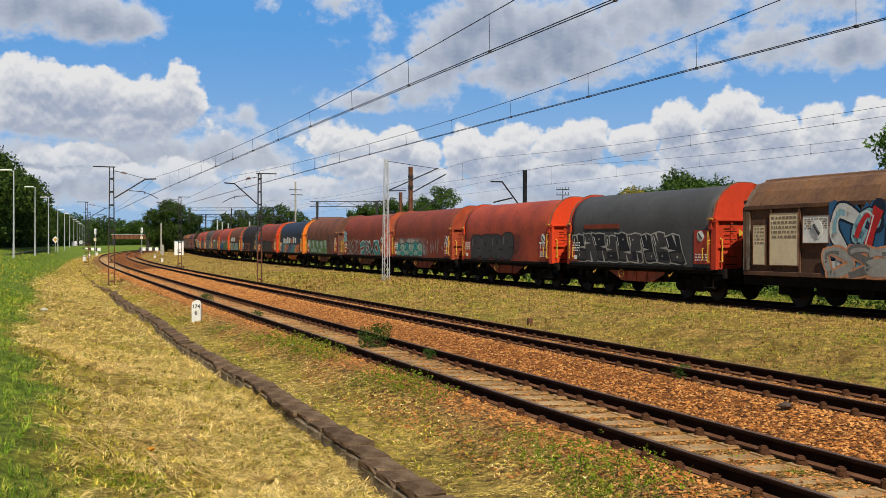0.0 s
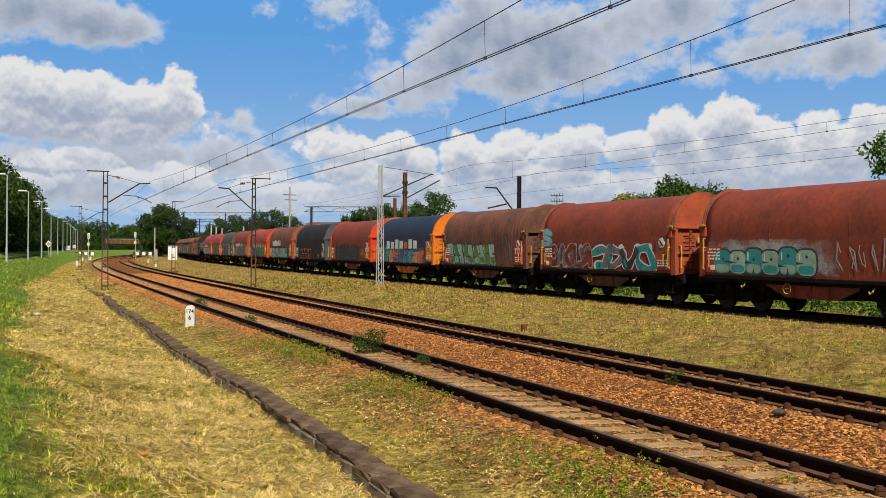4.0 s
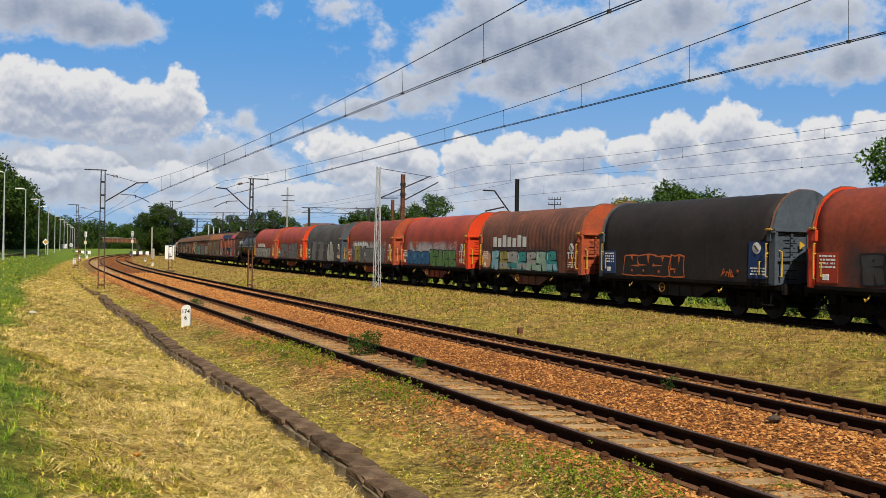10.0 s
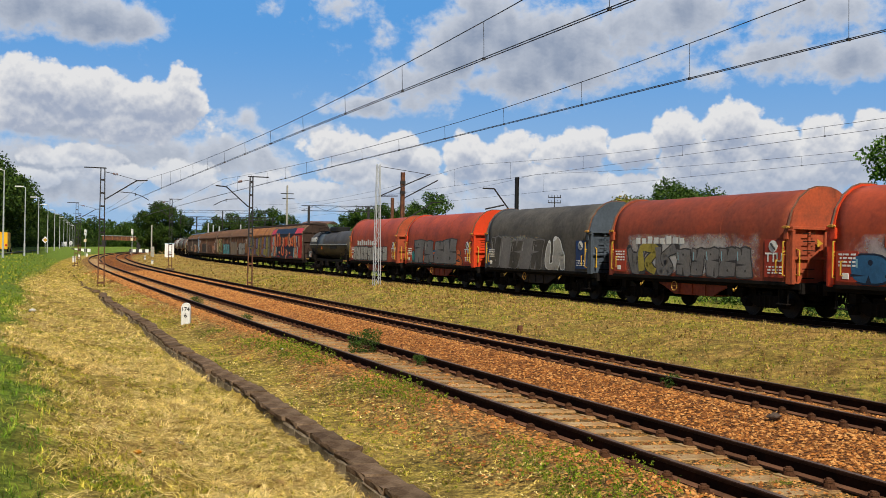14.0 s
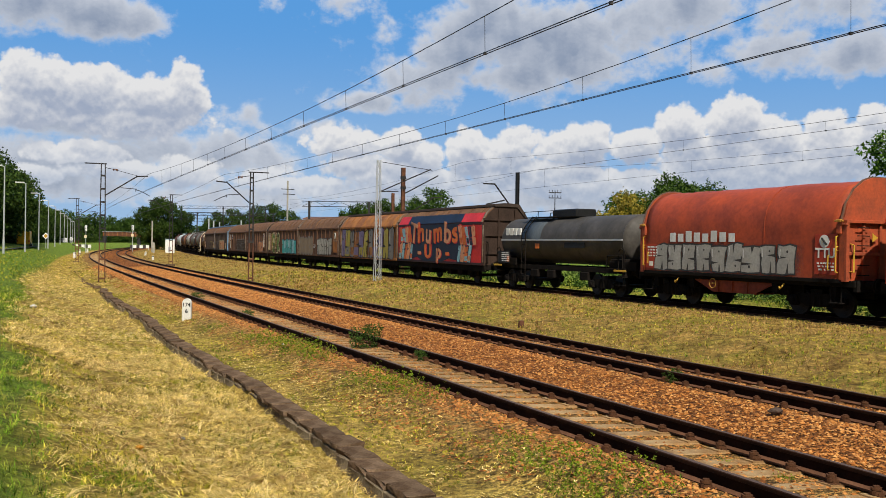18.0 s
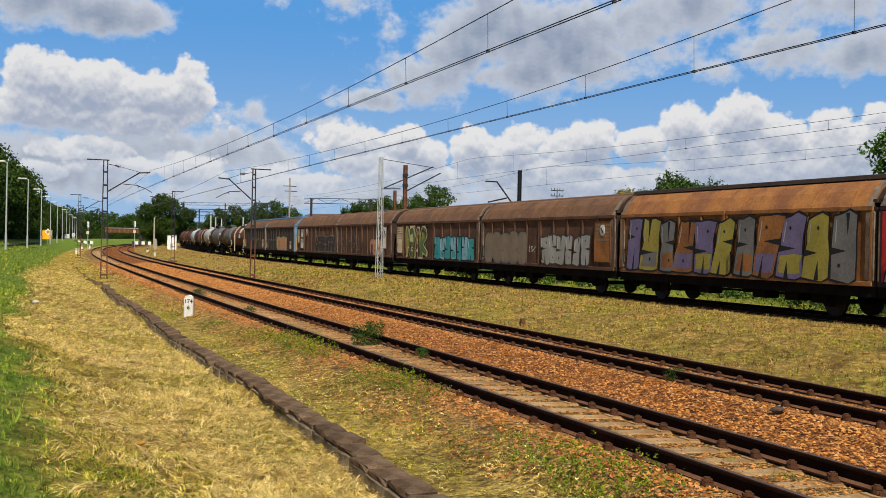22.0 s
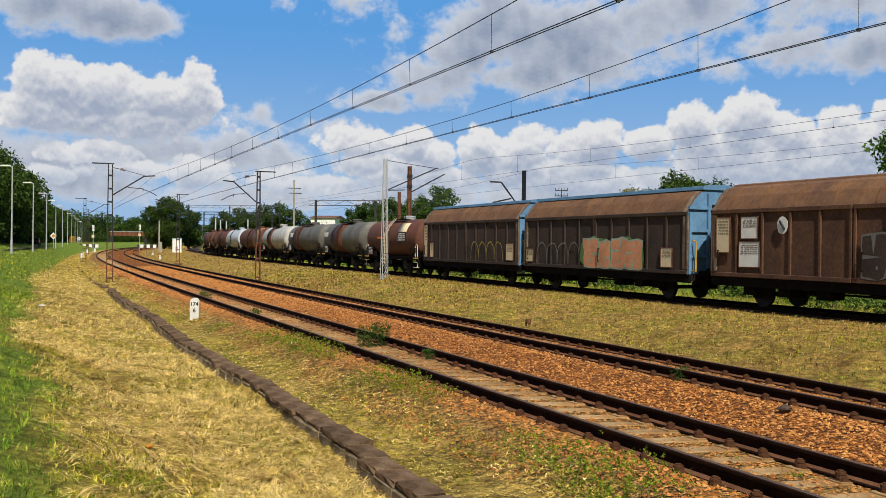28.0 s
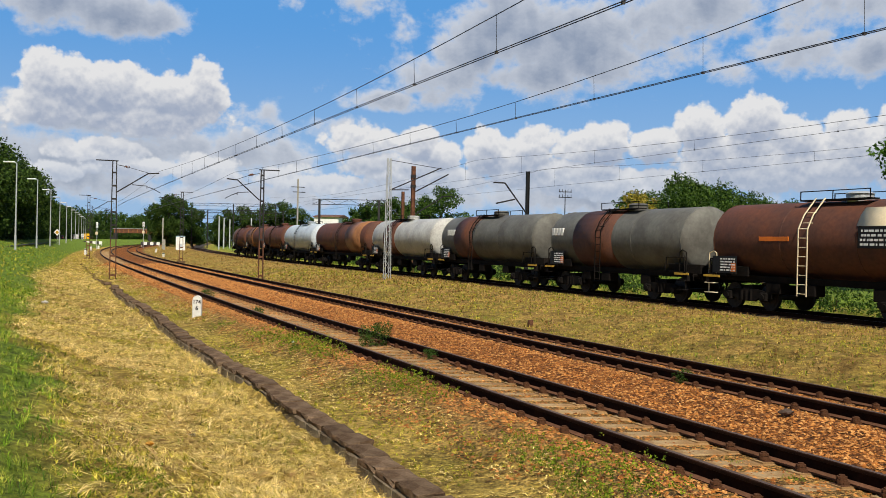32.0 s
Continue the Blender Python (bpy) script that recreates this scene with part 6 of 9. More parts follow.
# ---- sky backdrop: a far shell with drifting clouds ----
def cloud_group():
    g = bpy.data.node_groups.new("cloud_density", "ShaderNodeTree")
    g.interface.new_socket("Vector", in_out="INPUT", socket_type="NodeSocketVector")
    g.interface.new_socket("Density", in_out="OUTPUT", socket_type="NodeSocketFloat")
    g.interface.new_socket("Soft", in_out="OUTPUT", socket_type="NodeSocketFloat")
    n, l = g.nodes, g.links
    gi, go = n.new("NodeGroupInput"), n.new("NodeGroupOutput")

    def m(op, a, b=0.0, c=None):
        t = n.new("ShaderNodeMath")
        t.operation = op
        for i, v in enumerate((a, b) if c is None else (a, b, c)):
            if isinstance(v, (int, float)):
                t.inputs[i].default_value = v
            else:
                l.new(v, t.inputs[i])
        return t.outputs[0]

    def fbm(scale, stretch, detail, rough, seed):
        mp, t = n.new("ShaderNodeMapping"), n.new("ShaderNodeTexNoise")
        mp.inputs["Scale"].default_value = (1.0, stretch, 1.0)
        mp.inputs["Location"].default_value = (seed, seed * 0.7, seed * 1.3)
        t.inputs["Scale"].default_value, t.inputs["Detail"].default_value, t.inputs["Roughness"].default_value = scale, detail, rough
        t.inputs["Distortion"].default_value = 0.25
        l.new(gi.outputs["Vector"], mp.inputs["Vector"])
        l.new(mp.outputs["Vector"], t.inputs["Vector"])
        return t.outputs["Fac"]

    # centres, half widths and weight in degrees: right of the start view, up
    crisp = [(-23.6, 9.6, 2.4, 2.0, 0.95), (-20.7, 9.1, 4.0, 1.7, 1), (-17.4, 9.0, 3.0, 1.5, 1), (-15.7, 9.1, 1.4, 2.1, 1), (-18.7, 7.8, 4.7, 1.2, 0.9), (-24.3, 8.0, 2.4, 1.3, 0.9), (-21.9, 5.9, 3.4, 0.8, 0.85), (-19.0, 4.9, 4.0, 0.7, 0.7), (-15.6, 4.9, 2.0, 1.2, 0.95), (-23.9, 4.6, 2.0, 0.7, 0.6), (-11.1, 4.6, 3.0, 0.9, 0.75), (-6.5, 6.6, 2.9, 1.1, 0.75), (-3.2, 6.4, 1.4, 1.2, 1), (-1.7, 5.8, 1.3, 1.1, 0.95), (-4.8, 4.9, 3.7, 1.1, 0.9), (-7.5, 3.9, 4.0, 0.9, 0.8), (-1.8, 4.2, 4.0, 1.0, 0.9), (1.0, 5.9, 1.6, 1.7, 1), (3.1, 5.9, 1.7, 1.5, 0.95), (3.9, 7.1, 2.0, 1.1, 0.8), (7.2, 6.6, 2.7, 1.4, 1), (5.2, 4.6, 5.1, 1.2, 0.95), (10.4, 6.4, 1.7, 1.1, 0.95), (11.2, 6.6, 1.4, 1.1, 1), (13.4, 7.4, 1.8, 1.4, 1), (16.1, 7.8, 2.1, 1.6, 1), (15.0, 5.9, 4.0, 1.7, 0.95), (18.3, 7.1, 2.0, 1.4, 0.95), (21.1, 7.4, 1.5, 1.2, 1), (22.3, 6.3, 3.7, 1.7, 0.95), (23.6, 7.8, 1.3, 0.8, 0.9), (18.1, 4.9, 7.4, 1.3, 0.95), (9.9, 4.2, 5.4, 1.1, 0.9), (24.5, 5.9, 2.0, 1.7, 0.9)]
    soft = [(-20.4, 7.0, 7.2, 1.7, 1.0), (-21.9, 4.6, 7.4, 1.6, 0.9), (-14.0, 5.2, 6.7, 1.6, 0.85), (-5.0, 5.0, 6.0, 1.6, 0.6), (-23.1, 12.9, 4.2, 1.9, 1.0), (-20.5, 12.5, 3.7, 1.5, 1.05), (-18.4, 12.5, 1.7, 1.2, 0.95), (-10.5, 14.2, 2.0, 1.0, 0.3), (-6.5, 13.7, 3.7, 1.6, 0.45), (-4.2, 12.7, 1.3, 1.3, 0.5), (-2.2, 9.6, 3.7, 1.7, 0.9), (-0.1, 11.5, 2.7, 2.0, 1), (-4.8, 8.5, 3.7, 0.8, 0.8), (2.6, 12.7, 5.1, 3.0, 1), (6.6, 12.0, 5.7, 3.0, 1), (10.2, 12.7, 4.7, 3.0, 0.85), (3.9, 10.0, 4.0, 1.3, 0.9), (7.9, 11.0, 3.0, 2.0, 1), (13.4, 13.7, 5.1, 2.4, 0.8), (18.1, 13.7, 5.7, 2.0, 0.7), (15.0, 10.1, 2.0, 1.1, 0.75), (18.4, 11.0, 3.7, 1.6, 0.8), (22.3, 10.8, 4.4, 1.5, 0.85), (22.8, 13.5, 4.4, 1.7, 0.7), (-12.1, 7.5, 0.9, 1.1, 0.45), (-8.2, 6.8, 4.0, 0.9, 0.6), (-21.9, 3.2, 6.7, 1.3, 0.7), (-12.7, 2.9, 8.8, 1.3, 0.75), (-2.8, 3.1, 10.1, 1.3, 0.8), (7.2, 3.1, 10.1, 1.3, 0.85), (-18.0, 6.6, 5.1, 0.7, 0.7)]

    crisp = [(a, b - (0.9 if a < -10 else 0.45), c, d, f) for a, b, c, d, f in crisp]

    def pile(items, inner):
        acc = None
        for cx, cy, rx, ry, wgt in items:
            sub, mul, ln, mr = n.new("ShaderNodeVectorMath"), n.new("ShaderNodeVectorMath"), n.new("ShaderNodeVectorMath"), n.new("ShaderNodeMapRange")
            sub.operation, mul.operation, ln.operation = "SUBTRACT", "MULTIPLY", "LENGTH"
            sub.inputs[1].default_value, mul.inputs[1].default_value = (cx, cy, 0), (1 / rx, 1 / ry, 0)
            l.new(gi.outputs["Vector"], sub.inputs[0])
            l.new(sub.outputs[0], mul.inputs[0])
            l.new(mul.outputs[0], ln.inputs[0])
            mr.interpolation_type = "SMOOTHSTEP"
            for key, v in (("From Min", 1.55), ("From Max", inner), ("To Min", 0.0), ("To Max", wgt)):
                mr.inputs[key].default_value = v
            l.new(ln.outputs["Value"], mr.inputs["Value"])
            acc = mr.outputs["Result"] if acc is None else m("MAXIMUM", acc, mr.outputs["Result"])
        return acc

    def cells(scale, seed):
        """Rounded puffs: high in the middle of each cell."""
        mp, t, w, ad = n.new("ShaderNodeMapping"), n.new("ShaderNodeTexVoronoi"), n.new("ShaderNodeTexNoise"), n.new("ShaderNodeVectorMath")
        mp.inputs["Location"].default_value = (seed, seed * 0.7, 0)
        w.inputs["Scale"].default_value, w.inputs["Detail"].default_value = scale * 0.9, 4
        l.new(gi.outputs["Vector"], mp.inputs["Vector"])
        l.new(mp.outputs["Vector"], w.inputs["Vector"])
        ad.operation = "MULTIPLY_ADD"
        l.new(w.outputs["Color"], ad.inputs[0])
        ad.inputs[1].default_value = (0.9 / scale, 0.9 / scale, 0)
        l.new(mp.outputs["Vector"], ad.inputs[2])
        t.voronoi_dimensions, t.feature = "2D", "SMOOTH_F1"
        t.inputs["Scale"].default_value, t.inputs["Smoothness"].default_value = scale, 0.35
        l.new(ad.outputs[0], t.inputs["Vector"])
        return m("SUBTRACT", 0.55, t.outputs["Distance"])
    puff = m("ADD", m("ADD", cells(0.55, 4.0), m("MULTIPLY", cells(1.5, 11.0), 0.5)), m("MULTIPLY", cells(3.9, 23.0), 0.22))
    fine = m("SUBTRACT", fbm(1.3, 1.2, 10, 0.6, 9.0), 0.5)
    wide = m("SUBTRACT", fbm(0.33, 1.5, 9, 0.6, 3.0), 0.5)
    heap = m("ADD", m("ADD", m("MULTIPLY", puff, 0.6), m("MULTIPLY", fine, 0.5)), m("MULTIPLY", wide, 0.5))
    l.new(m("ADD", m("MULTIPLY_ADD", pile(crisp, 0.2), 1.25, c=-0.24), heap), go.inputs["Density"])
    veil = m("ADD", m("MULTIPLY", wide, 1.7), m("ADD", m("MULTIPLY", fine, 0.8), m("MULTIPLY", puff, 0.35)))
    l.new(m("ADD", m("MULTIPLY_ADD", pile(soft, 0.0), 1.35, c=-0.2), veil), go.inputs["Soft"])
    return g


def build_sky():
    g = cloud_group()
    m = bpy.data.materials.new("cloudy_sky")
    m.use_nodes = True
    n, l = m.node_tree.nodes, m.node_tree.links
    n.remove(n["Principled BSDF"])
    uv = n.new("ShaderNodeUVMap")

    def density(du, dv):
        add, gr = n.new("ShaderNodeVectorMath"), n.new("ShaderNodeGroup")
        add.inputs[1].default_value = (du, dv, 0)
        gr.node_tree = g
        l.new(uv.outputs["UV"], add.inputs[0])
        l.new(add.outputs[0], gr.inputs["Vector"])
        return gr.outputs["Density"], gr.outputs["Soft"]

    def rng(v, a, b, c=0.0, d=1.0, smooth=True):
        r = n.new("ShaderNodeMapRange")
        if smooth:
            r.interpolation_type = "SMOOTHSTEP"
        for key, x in (("From Min", a), ("From Max", b), ("To Min", c), ("To Max", d)):
            r.inputs[key].default_value = x
        l.new(v, r.inputs["Value"])
        return r.outputs["Result"]

    def m2(op, a, b):
        t = n.new("ShaderNodeMath")
        t.operation = op
        for i, v in enumerate((a, b)):
            if isinstance(v, (int, float)):
                t.inputs[i].default_value = v
            else:
                l.new(v, t.inputs[i])
        return t.outputs[0]

    def mix(f, a, b):
        t = n.new("ShaderNodeMix")
        t.data_type = "RGBA"
        l.new(f, t.inputs["Factor"])
        for key, v in (("A", a), ("B", b)):
            if isinstance(v, tuple):
                t.inputs[key].default_value = (*v, 1)
            else:
                l.new(v, t.inputs[key])
        return t.outputs["Result"]

    sep = n.new("ShaderNodeSeparateXYZ")
    l.new(uv.outputs["UV"], sep.inputs["Vector"])
    here, soft = density(0, 0)
    steps = [density(-0.1 * q, q) for q in (0.3, 1.3)]
    blue = mix(rng(sep.outputs["Y"], 1.0, 14.0), (0.37, 0.57, 0.84), (0.12, 0.38, 0.82))

    def shade(v, above, floor, depth):
        """Light that reaches a point of a cloud from above, by what lies over it."""
        over = None
        for d, w in zip(above, (1.1, 2.1)):
            q = m2("MULTIPLY", m2("MAXIMUM", m2("SUBTRACT", d, floor), 0.0), w)
            over = q if over is None else m2("ADD", over, q)
        lit = m2("POWER", 2.718, m2("MULTIPLY", over, -depth))
        rim = rng(m2("SUBTRACT", v, above[0]), -0.2, 0.26, -0.16, 0.2, False)
        return m2("ADD", lit, rim)

    # high soft sheets: thin edges bright, thick middles grey
    thin = rng(soft, 0.25, 1.35, 1.0, 0.0, False)
    veil_light = m2("ADD", m2("MULTIPLY", thin, 0.75), m2("MULTIPLY", shade(soft, [p[1] for p in steps], 0.25, 0.35), 0.32))
    veil = mix(rng(veil_light, 0.08, 0.95, smooth=False), (0.3, 0.36, 0.48), (0.76, 0.79, 0.85))
    col = mix(rng(soft, 0.12, 0.8, 0.0, 0.95), blue, veil)
    # heaped clouds with firm edges
    light = shade(here, [p[0] for p in steps], 0.32, 0.5)
    heap = mix(rng(light, 0.0, 0.95, smooth=False), (0.36, 0.43, 0.58), (0.88, 0.88, 0.89))
    haze = rng(sep.outputs["Y"], 6.5, 0.5, 0.0, 0.62)
    col = mix(rng(here, 0.3, 0.6), col, mix(haze, heap, (0.46, 0.57, 0.74)))
    em = n.new("ShaderNodeEmission")
    em.inputs["Strength"].default_value = 0.71
    l.new(col, em.inputs["Color"])
    l.new(em.outputs["Emission"], n["Material Output"].inputs["Surface"])
    az, el = np.arange(-75, 75.1, 3.0), np.concatenate([[-3.0, -1.0], np.arange(0, 46, 3.0)])
    R = 3600.0
    verts = [(R * math.sin(radians(a)) * math.cos(radians(e)), R * math.cos(radians(a)) * math.cos(radians(e)), R * math.sin(radians(e))) for a in az for e in el]
    k = len(el)
    faces = [(i * k + j, i * k + j + 1, (i + 1) * k + j + 1, (i + 1) * k + j) for i in range(len(az) - 1) for j in range(k - 1)]
    me = mesh_of("backdrop_sky", verts, faces, m, True)
    lay = me.uv_layers.new(name="UVMap")
    pts = [(a, e) for a in az for e in el]
    for lp in me.loops:
        lay.data[lp.index].uv = pts[lp.vertex_index]
    return tagged(new("backdrop_sky", me), "blue summer sky with drifting white cumulus clouds", "sky", kind="structure")


SKY = build_sky()


POLE_GREY = mat("pole_concrete", (0.42, 0.4, 0.34), 0.9, 0, 0.3, 2.0)


# ---- concrete kerb beside the near track ----
KERB_WALL = mat("kerb_wall_concrete", (0.3, 0.24, 0.16), 0.98, 0, 0.4, 3.0, dark=(0.15, 0.11, 0.07), bump=0.8, vary=0.2)


def build_kerb():
    e = tagged(new("kerb"), "weathered edging of uneven brown concrete slabs beside the track", "kerb", kind="structure")
    rnd = random.Random(4)

    def slab(l, w, h):
        bm = bmesh.new()
        box(bm, -l / 2, l / 2, -w / 2, w / 2, -h, 0.0, 0.012)
        bmesh.ops.subdivide_edges(bm, edges=[x for x in bm.edges if abs(x.verts[0].co.x - x.verts[1].co.x) > l * 0.5], cuts=2)
        for v in bm.verts:
            k = 0.016
            v.co += Vector((rnd.uniform(-0.012, 0.012), rnd.uniform(-k, k), rnd.uniform(-0.01, 0.008)))
        me = bpy.data.meshes.new("slab")
        bm.to_mesh(me)
        bm.free()
        me.materials.append(CONCRETE)
        return me
    tops = [slab(rnd.uniform(0.56, 0.62), rnd.uniform(0.3, 0.38), 0.07) for i in range(8)]
    walls = [slab(0.6, 0.1, 0.42) for i in range(4)]
    for me in walls:
        me.materials[0] = KERB_WALL
    s = -24.0
    while s < 84:
        o = 0.07 * math.sin(s * 0.35) + 0.03 * math.sin(s * 1.3)
        far = min(1.1, max(0.0, (s - 36) / 9))
        if rnd.random() > far * 0.55:
            m = on_track(s, -2.97 + o + rnd.uniform(-0.03, 0.03) * (1 + 3 * far), -0.31 + rnd.uniform(-0.02, 0.02) - 0.06 * far * rnd.random() - (0.07 if s > 47 else 0.0)) @ pose(0, 0, 0, rnd.uniform(-2, 2), rnd.uniform(-1.5, 1.5), rnd.uniform(-3, 3) * (1 + 2 * far))
            share("slab", rnd.choice(tops), e, m)
        if s < 38:
            share("wall_slab", rnd.choice(walls), e, on_track(s + rnd.uniform(-0.03, 0.03), -3.1 + o + rnd.uniform(-0.02, 0.015), -0.385) @ pose(0, 0, 0, rnd.uniform(-2, 2), 0, rnd.uniform(-1.5, 1.5)))
        s += 0.605


build_kerb()


# ---- overhead line ----
def lattice_leg(bm, w0, w1, h, z0=0.0):
    """Two channels joined by batten plates, tapering upwards."""
    for sx in (-1, 1):
        a = [(sx * w0 / 2 - 0.027, -0.06), (sx * w0 / 2 + 0.027, -0.06), (sx * w0 / 2 + 0.027, 0.06), (sx * w0 / 2 - 0.027, 0.06)]
        b = [(sx * w1 / 2 - 0.027, -0.06), (sx * w1 / 2 + 0.027, -0.06), (sx * w1 / 2 + 0.027, 0.06), (sx * w1 / 2 - 0.027, 0.06)]
        lo = [bm.verts.new((x, y, z0)) for x, y in a]
        hi = [bm.verts.new((x, y, z0 + h)) for x, y in b]
        for i in range(4):
            bm.faces.new((lo[i], lo[(i + 1) % 4], hi[(i + 1) % 4], hi[i]))
        bm.faces.new(hi)


def battens(bm, w0, w1, h, ztot0, htot, step=0.85):
    z = ztot0
    while z < ztot0 + h:
        f = (z) / htot
        w = w0 + (w1 - w0) * f
        box(bm, -w / 2, w / 2, -0.055, 0.055, z, z + 0.1)
        z += step


def catenary_mast(s, d, z, reach, height=7.1, label="", wide=(0.34, 0.21), registration=True):
    """Twin-channel mast with dark top, rusty foot and a bracket that reaches over the track (towards +reach)."""
    mast = new("catenary_mast")
    tagged(mast, label, "catenary mast", group="catenary masts")
    mast.matrix_world = Matrix.Translation(at(s, d, z)) @ Matrix.Rotation(-heading(s), 4, "Z")
    w0, w1 = wide
    split = 2.35
    wm = w0 + (w1 - w0) * split / height
    bm = bmesh.new()
    lattice_leg(bm, w0, wm, split)
    battens(bm, w0, w1, split - 0.3, 0.25, height, 1.1)
    part("lower_mast", bm, STEEL_RUST, mast, "rusty brown lower part")
    bm = bmesh.new()
    lattice_leg(bm, wm, w1, height - split, split)
    z0 = split
    while z0 < height:
        w = w0 + (w1 - w0) * z0 / height
        box(bm, -w / 2, w / 2, -0.055, 0.055, z0, z0 + 0.1)
        z0 += 0.75
    part("upper_mast", bm, STEEL_DARK, mast, "dark painted upper part")
    bm = bmesh.new()
    box(bm, -0.4, 0.4, -0.35, 0.35, -0.5, 0.06, 0.03)
    part("footing", bm, CONCRETE, mast)
    sg = 1 if reach > 0 else -1
    r = abs(reach)
    bm = bmesh.new()
    rod(bm, (sg * 0.15, 0, height - 1.75), (sg * (r - 0.25), 0, height - 0.62), 0.036, 6)
    rod(bm, (sg * (r - 0.3), 0, height - 0.63), (sg * (r + 0.35), 0, height - 0.58), 0.036, 6)
    part("bracket", bm, STEEL_DARK, mast)
    bm = bmesh.new()
    rod(bm, (sg * 0.15, 0, height - 0.2), (sg * 0.7, 0, height - 0.3), 0.02, 5)
    rod(bm, (sg * 0.7, 0, height - 0.3), (sg * (r - 0.2), 0, height - 0.6), 0.012, 4)
    part("tie_rod", bm, STEEL_DARK, mast)
    bm = bmesh.new()
    for i in range(4):
        x = sg * (0.55 + i * 0.07)
        rod(bm, (x, 0, height - 0.28 - i * 0.01), (x + sg * 0.035, 0, height - 0.285 - i * 0.01), 0.07, 8)
    part("insulator", bm, STEEL_RUST, mast)
    bm = bmesh.new()
    rod(bm, (-sg * 1.0, 0, height + 0.02), (sg * 0.2, 0, height + 0.02), 0.035, 5)
    part("cross_arm", bm, STEEL_DARK, mast)
    if registration:
        bm = bmesh.new()
        chain(bm, [(sg * (r * 0.45), 0, height - 1.3), (sg * (r * 0.85), 0, height - 1.35), (sg * (r * 0.85), 0, height - 1.5)], 0.022, 5)
        chain(bm, [(sg * (r * 0.85), 0, height - 1.38), (sg * (r + 0.05), 0, height - 1.5), (sg * (r + 0.45), 0, height - 1.72)], 0.022, 5)
        part("registration_arm", bm, STEEL_DARK, mast)
    return mast


catenary_mast(47.5, -2.45, -0.4, 2.1, 6.8, "twin-channel catenary mast with dark top and rusty foot")
catenary_mast(45.5, 5.6, -0.3, -1.7, 6.45, "slender catenary mast with rusty foot beside the second track", (0.26, 0.16))
catenary_mast(102.0, -2.3, -0.3, 2.2, 6.9, "distant catenary mast with an angled bracket")
catenary_mast(88.0, 6.2, -0.2, -1.9, 6.9, "rusty catenary mast further down the line")
catenary_mast(150.0, -2.3, -0.3, 2.2, 7.2, "distant catenary mast with an angled bracket")
catenary_mast(-12.5, -2.6, -0.4, 2.2, 7.3, "catenary mast behind the viewer")
catenary_mast(-13.5, 6.3, -0.3, -2.0, 7.3, "catenary mast behind the viewer")


def truss_mast(s, d, z, height, w0, w1, label, material):
    """White lattice mast with zigzag bracing on four sides."""
    e = new("lattice_mast")
    tagged(e, label, "lattice mast", group="catenary masts")
    e.matrix_world = Matrix.Translation(at(s, d, z)) @ Matrix.Rotation(-heading(s), 4, "Z")
    for sx in (-1, 1):
        for sy in (-1, 1):
            bm = bmesh.new()
            rod(bm, (sx * w0 / 2, sy * w0 / 2, 0), (sx * w1 / 2, sy * w1 / 2, height), 0.026, 4)
            part("corner_post", bm, material, e)
    n = 12
    for i in range(n):
        za, zb = height * i / n, height * (i + 1) / n
        wa, wb = w0 + (w1 - w0) * i / n, w0 + (w1 - w0) * (i + 1) / n
        sg = 1 if i % 2 else -1
        for sy in (-1, 1):
            bm = bmesh.new()
            rod(bm, (sg * wa / 2, sy * wa / 2, za), (-sg * wb / 2, sy * wb / 2, zb), 0.014, 4)
            part("brace", bm, material, e)
    bm = bmesh.new()
    box(bm, -0.45, 0.45, -0.45, 0.45, -0.4, 0.04, 0.03)
    part("footing", bm, CONCRETE, e)
    return e


mc = truss_mast(41.5, 12.0, -0.05, 6.95, 0.34, 0.17, "pale grey lattice mast with zigzag bracing", GALV)
bm = bmesh.new()
rod(bm, (0.1, 0, 5.15), (3.2, 0, 6.55), 0.035, 5)
rod(bm, (0.1, 0, 5.15), (1.2, 0, 5.2), 0.03, 5)
part("bracket", bm, STEEL_DARK, mc)
bm = bmesh.new()
rod(bm, (0.1, 0, 6.85), (3.3, 0, 6.5), 0.016, 4)
part("tie_rod", bm, STEEL_DARK, mc)


def pole(s, d, z, height, r, material, label, arm=None, band=None):
    e = new("pole")
    tagged(e, label, "pole", group="poles behind the train")
    e.matrix_world = Matrix.Translation(at(s, d, z)) @ Matrix.Rotation(-heading(s), 4, "Z")
    bm = bmesh.new()
    box(bm, -r, -r * 0.6, -r, r, -0.4, height)
    box(bm, r * 0.6, r, -r, r, -0.4, height)
    box(bm, -r * 0.6, r * 0.6, -r * 0.25, r * 0.25, -0.4, height)
    part("shaft", bm, material, e)
    if band:
        for z1 in band:
            bm = bmesh.new()
            box(bm, -r * 1.25, r * 1.25, -r * 1.2, r * 1.2, z1, z1 + 0.22)
            part("clamp", bm, STEEL_DARK, e)
    for (xa, za), (xb, zb) in arm or ():
        bm = bmesh.new()
        rod(bm, (xa, 0, za), (xb, 0, zb), 0.05, 5)
        part("bracket", bm, STEEL_DARK, e)
    return e


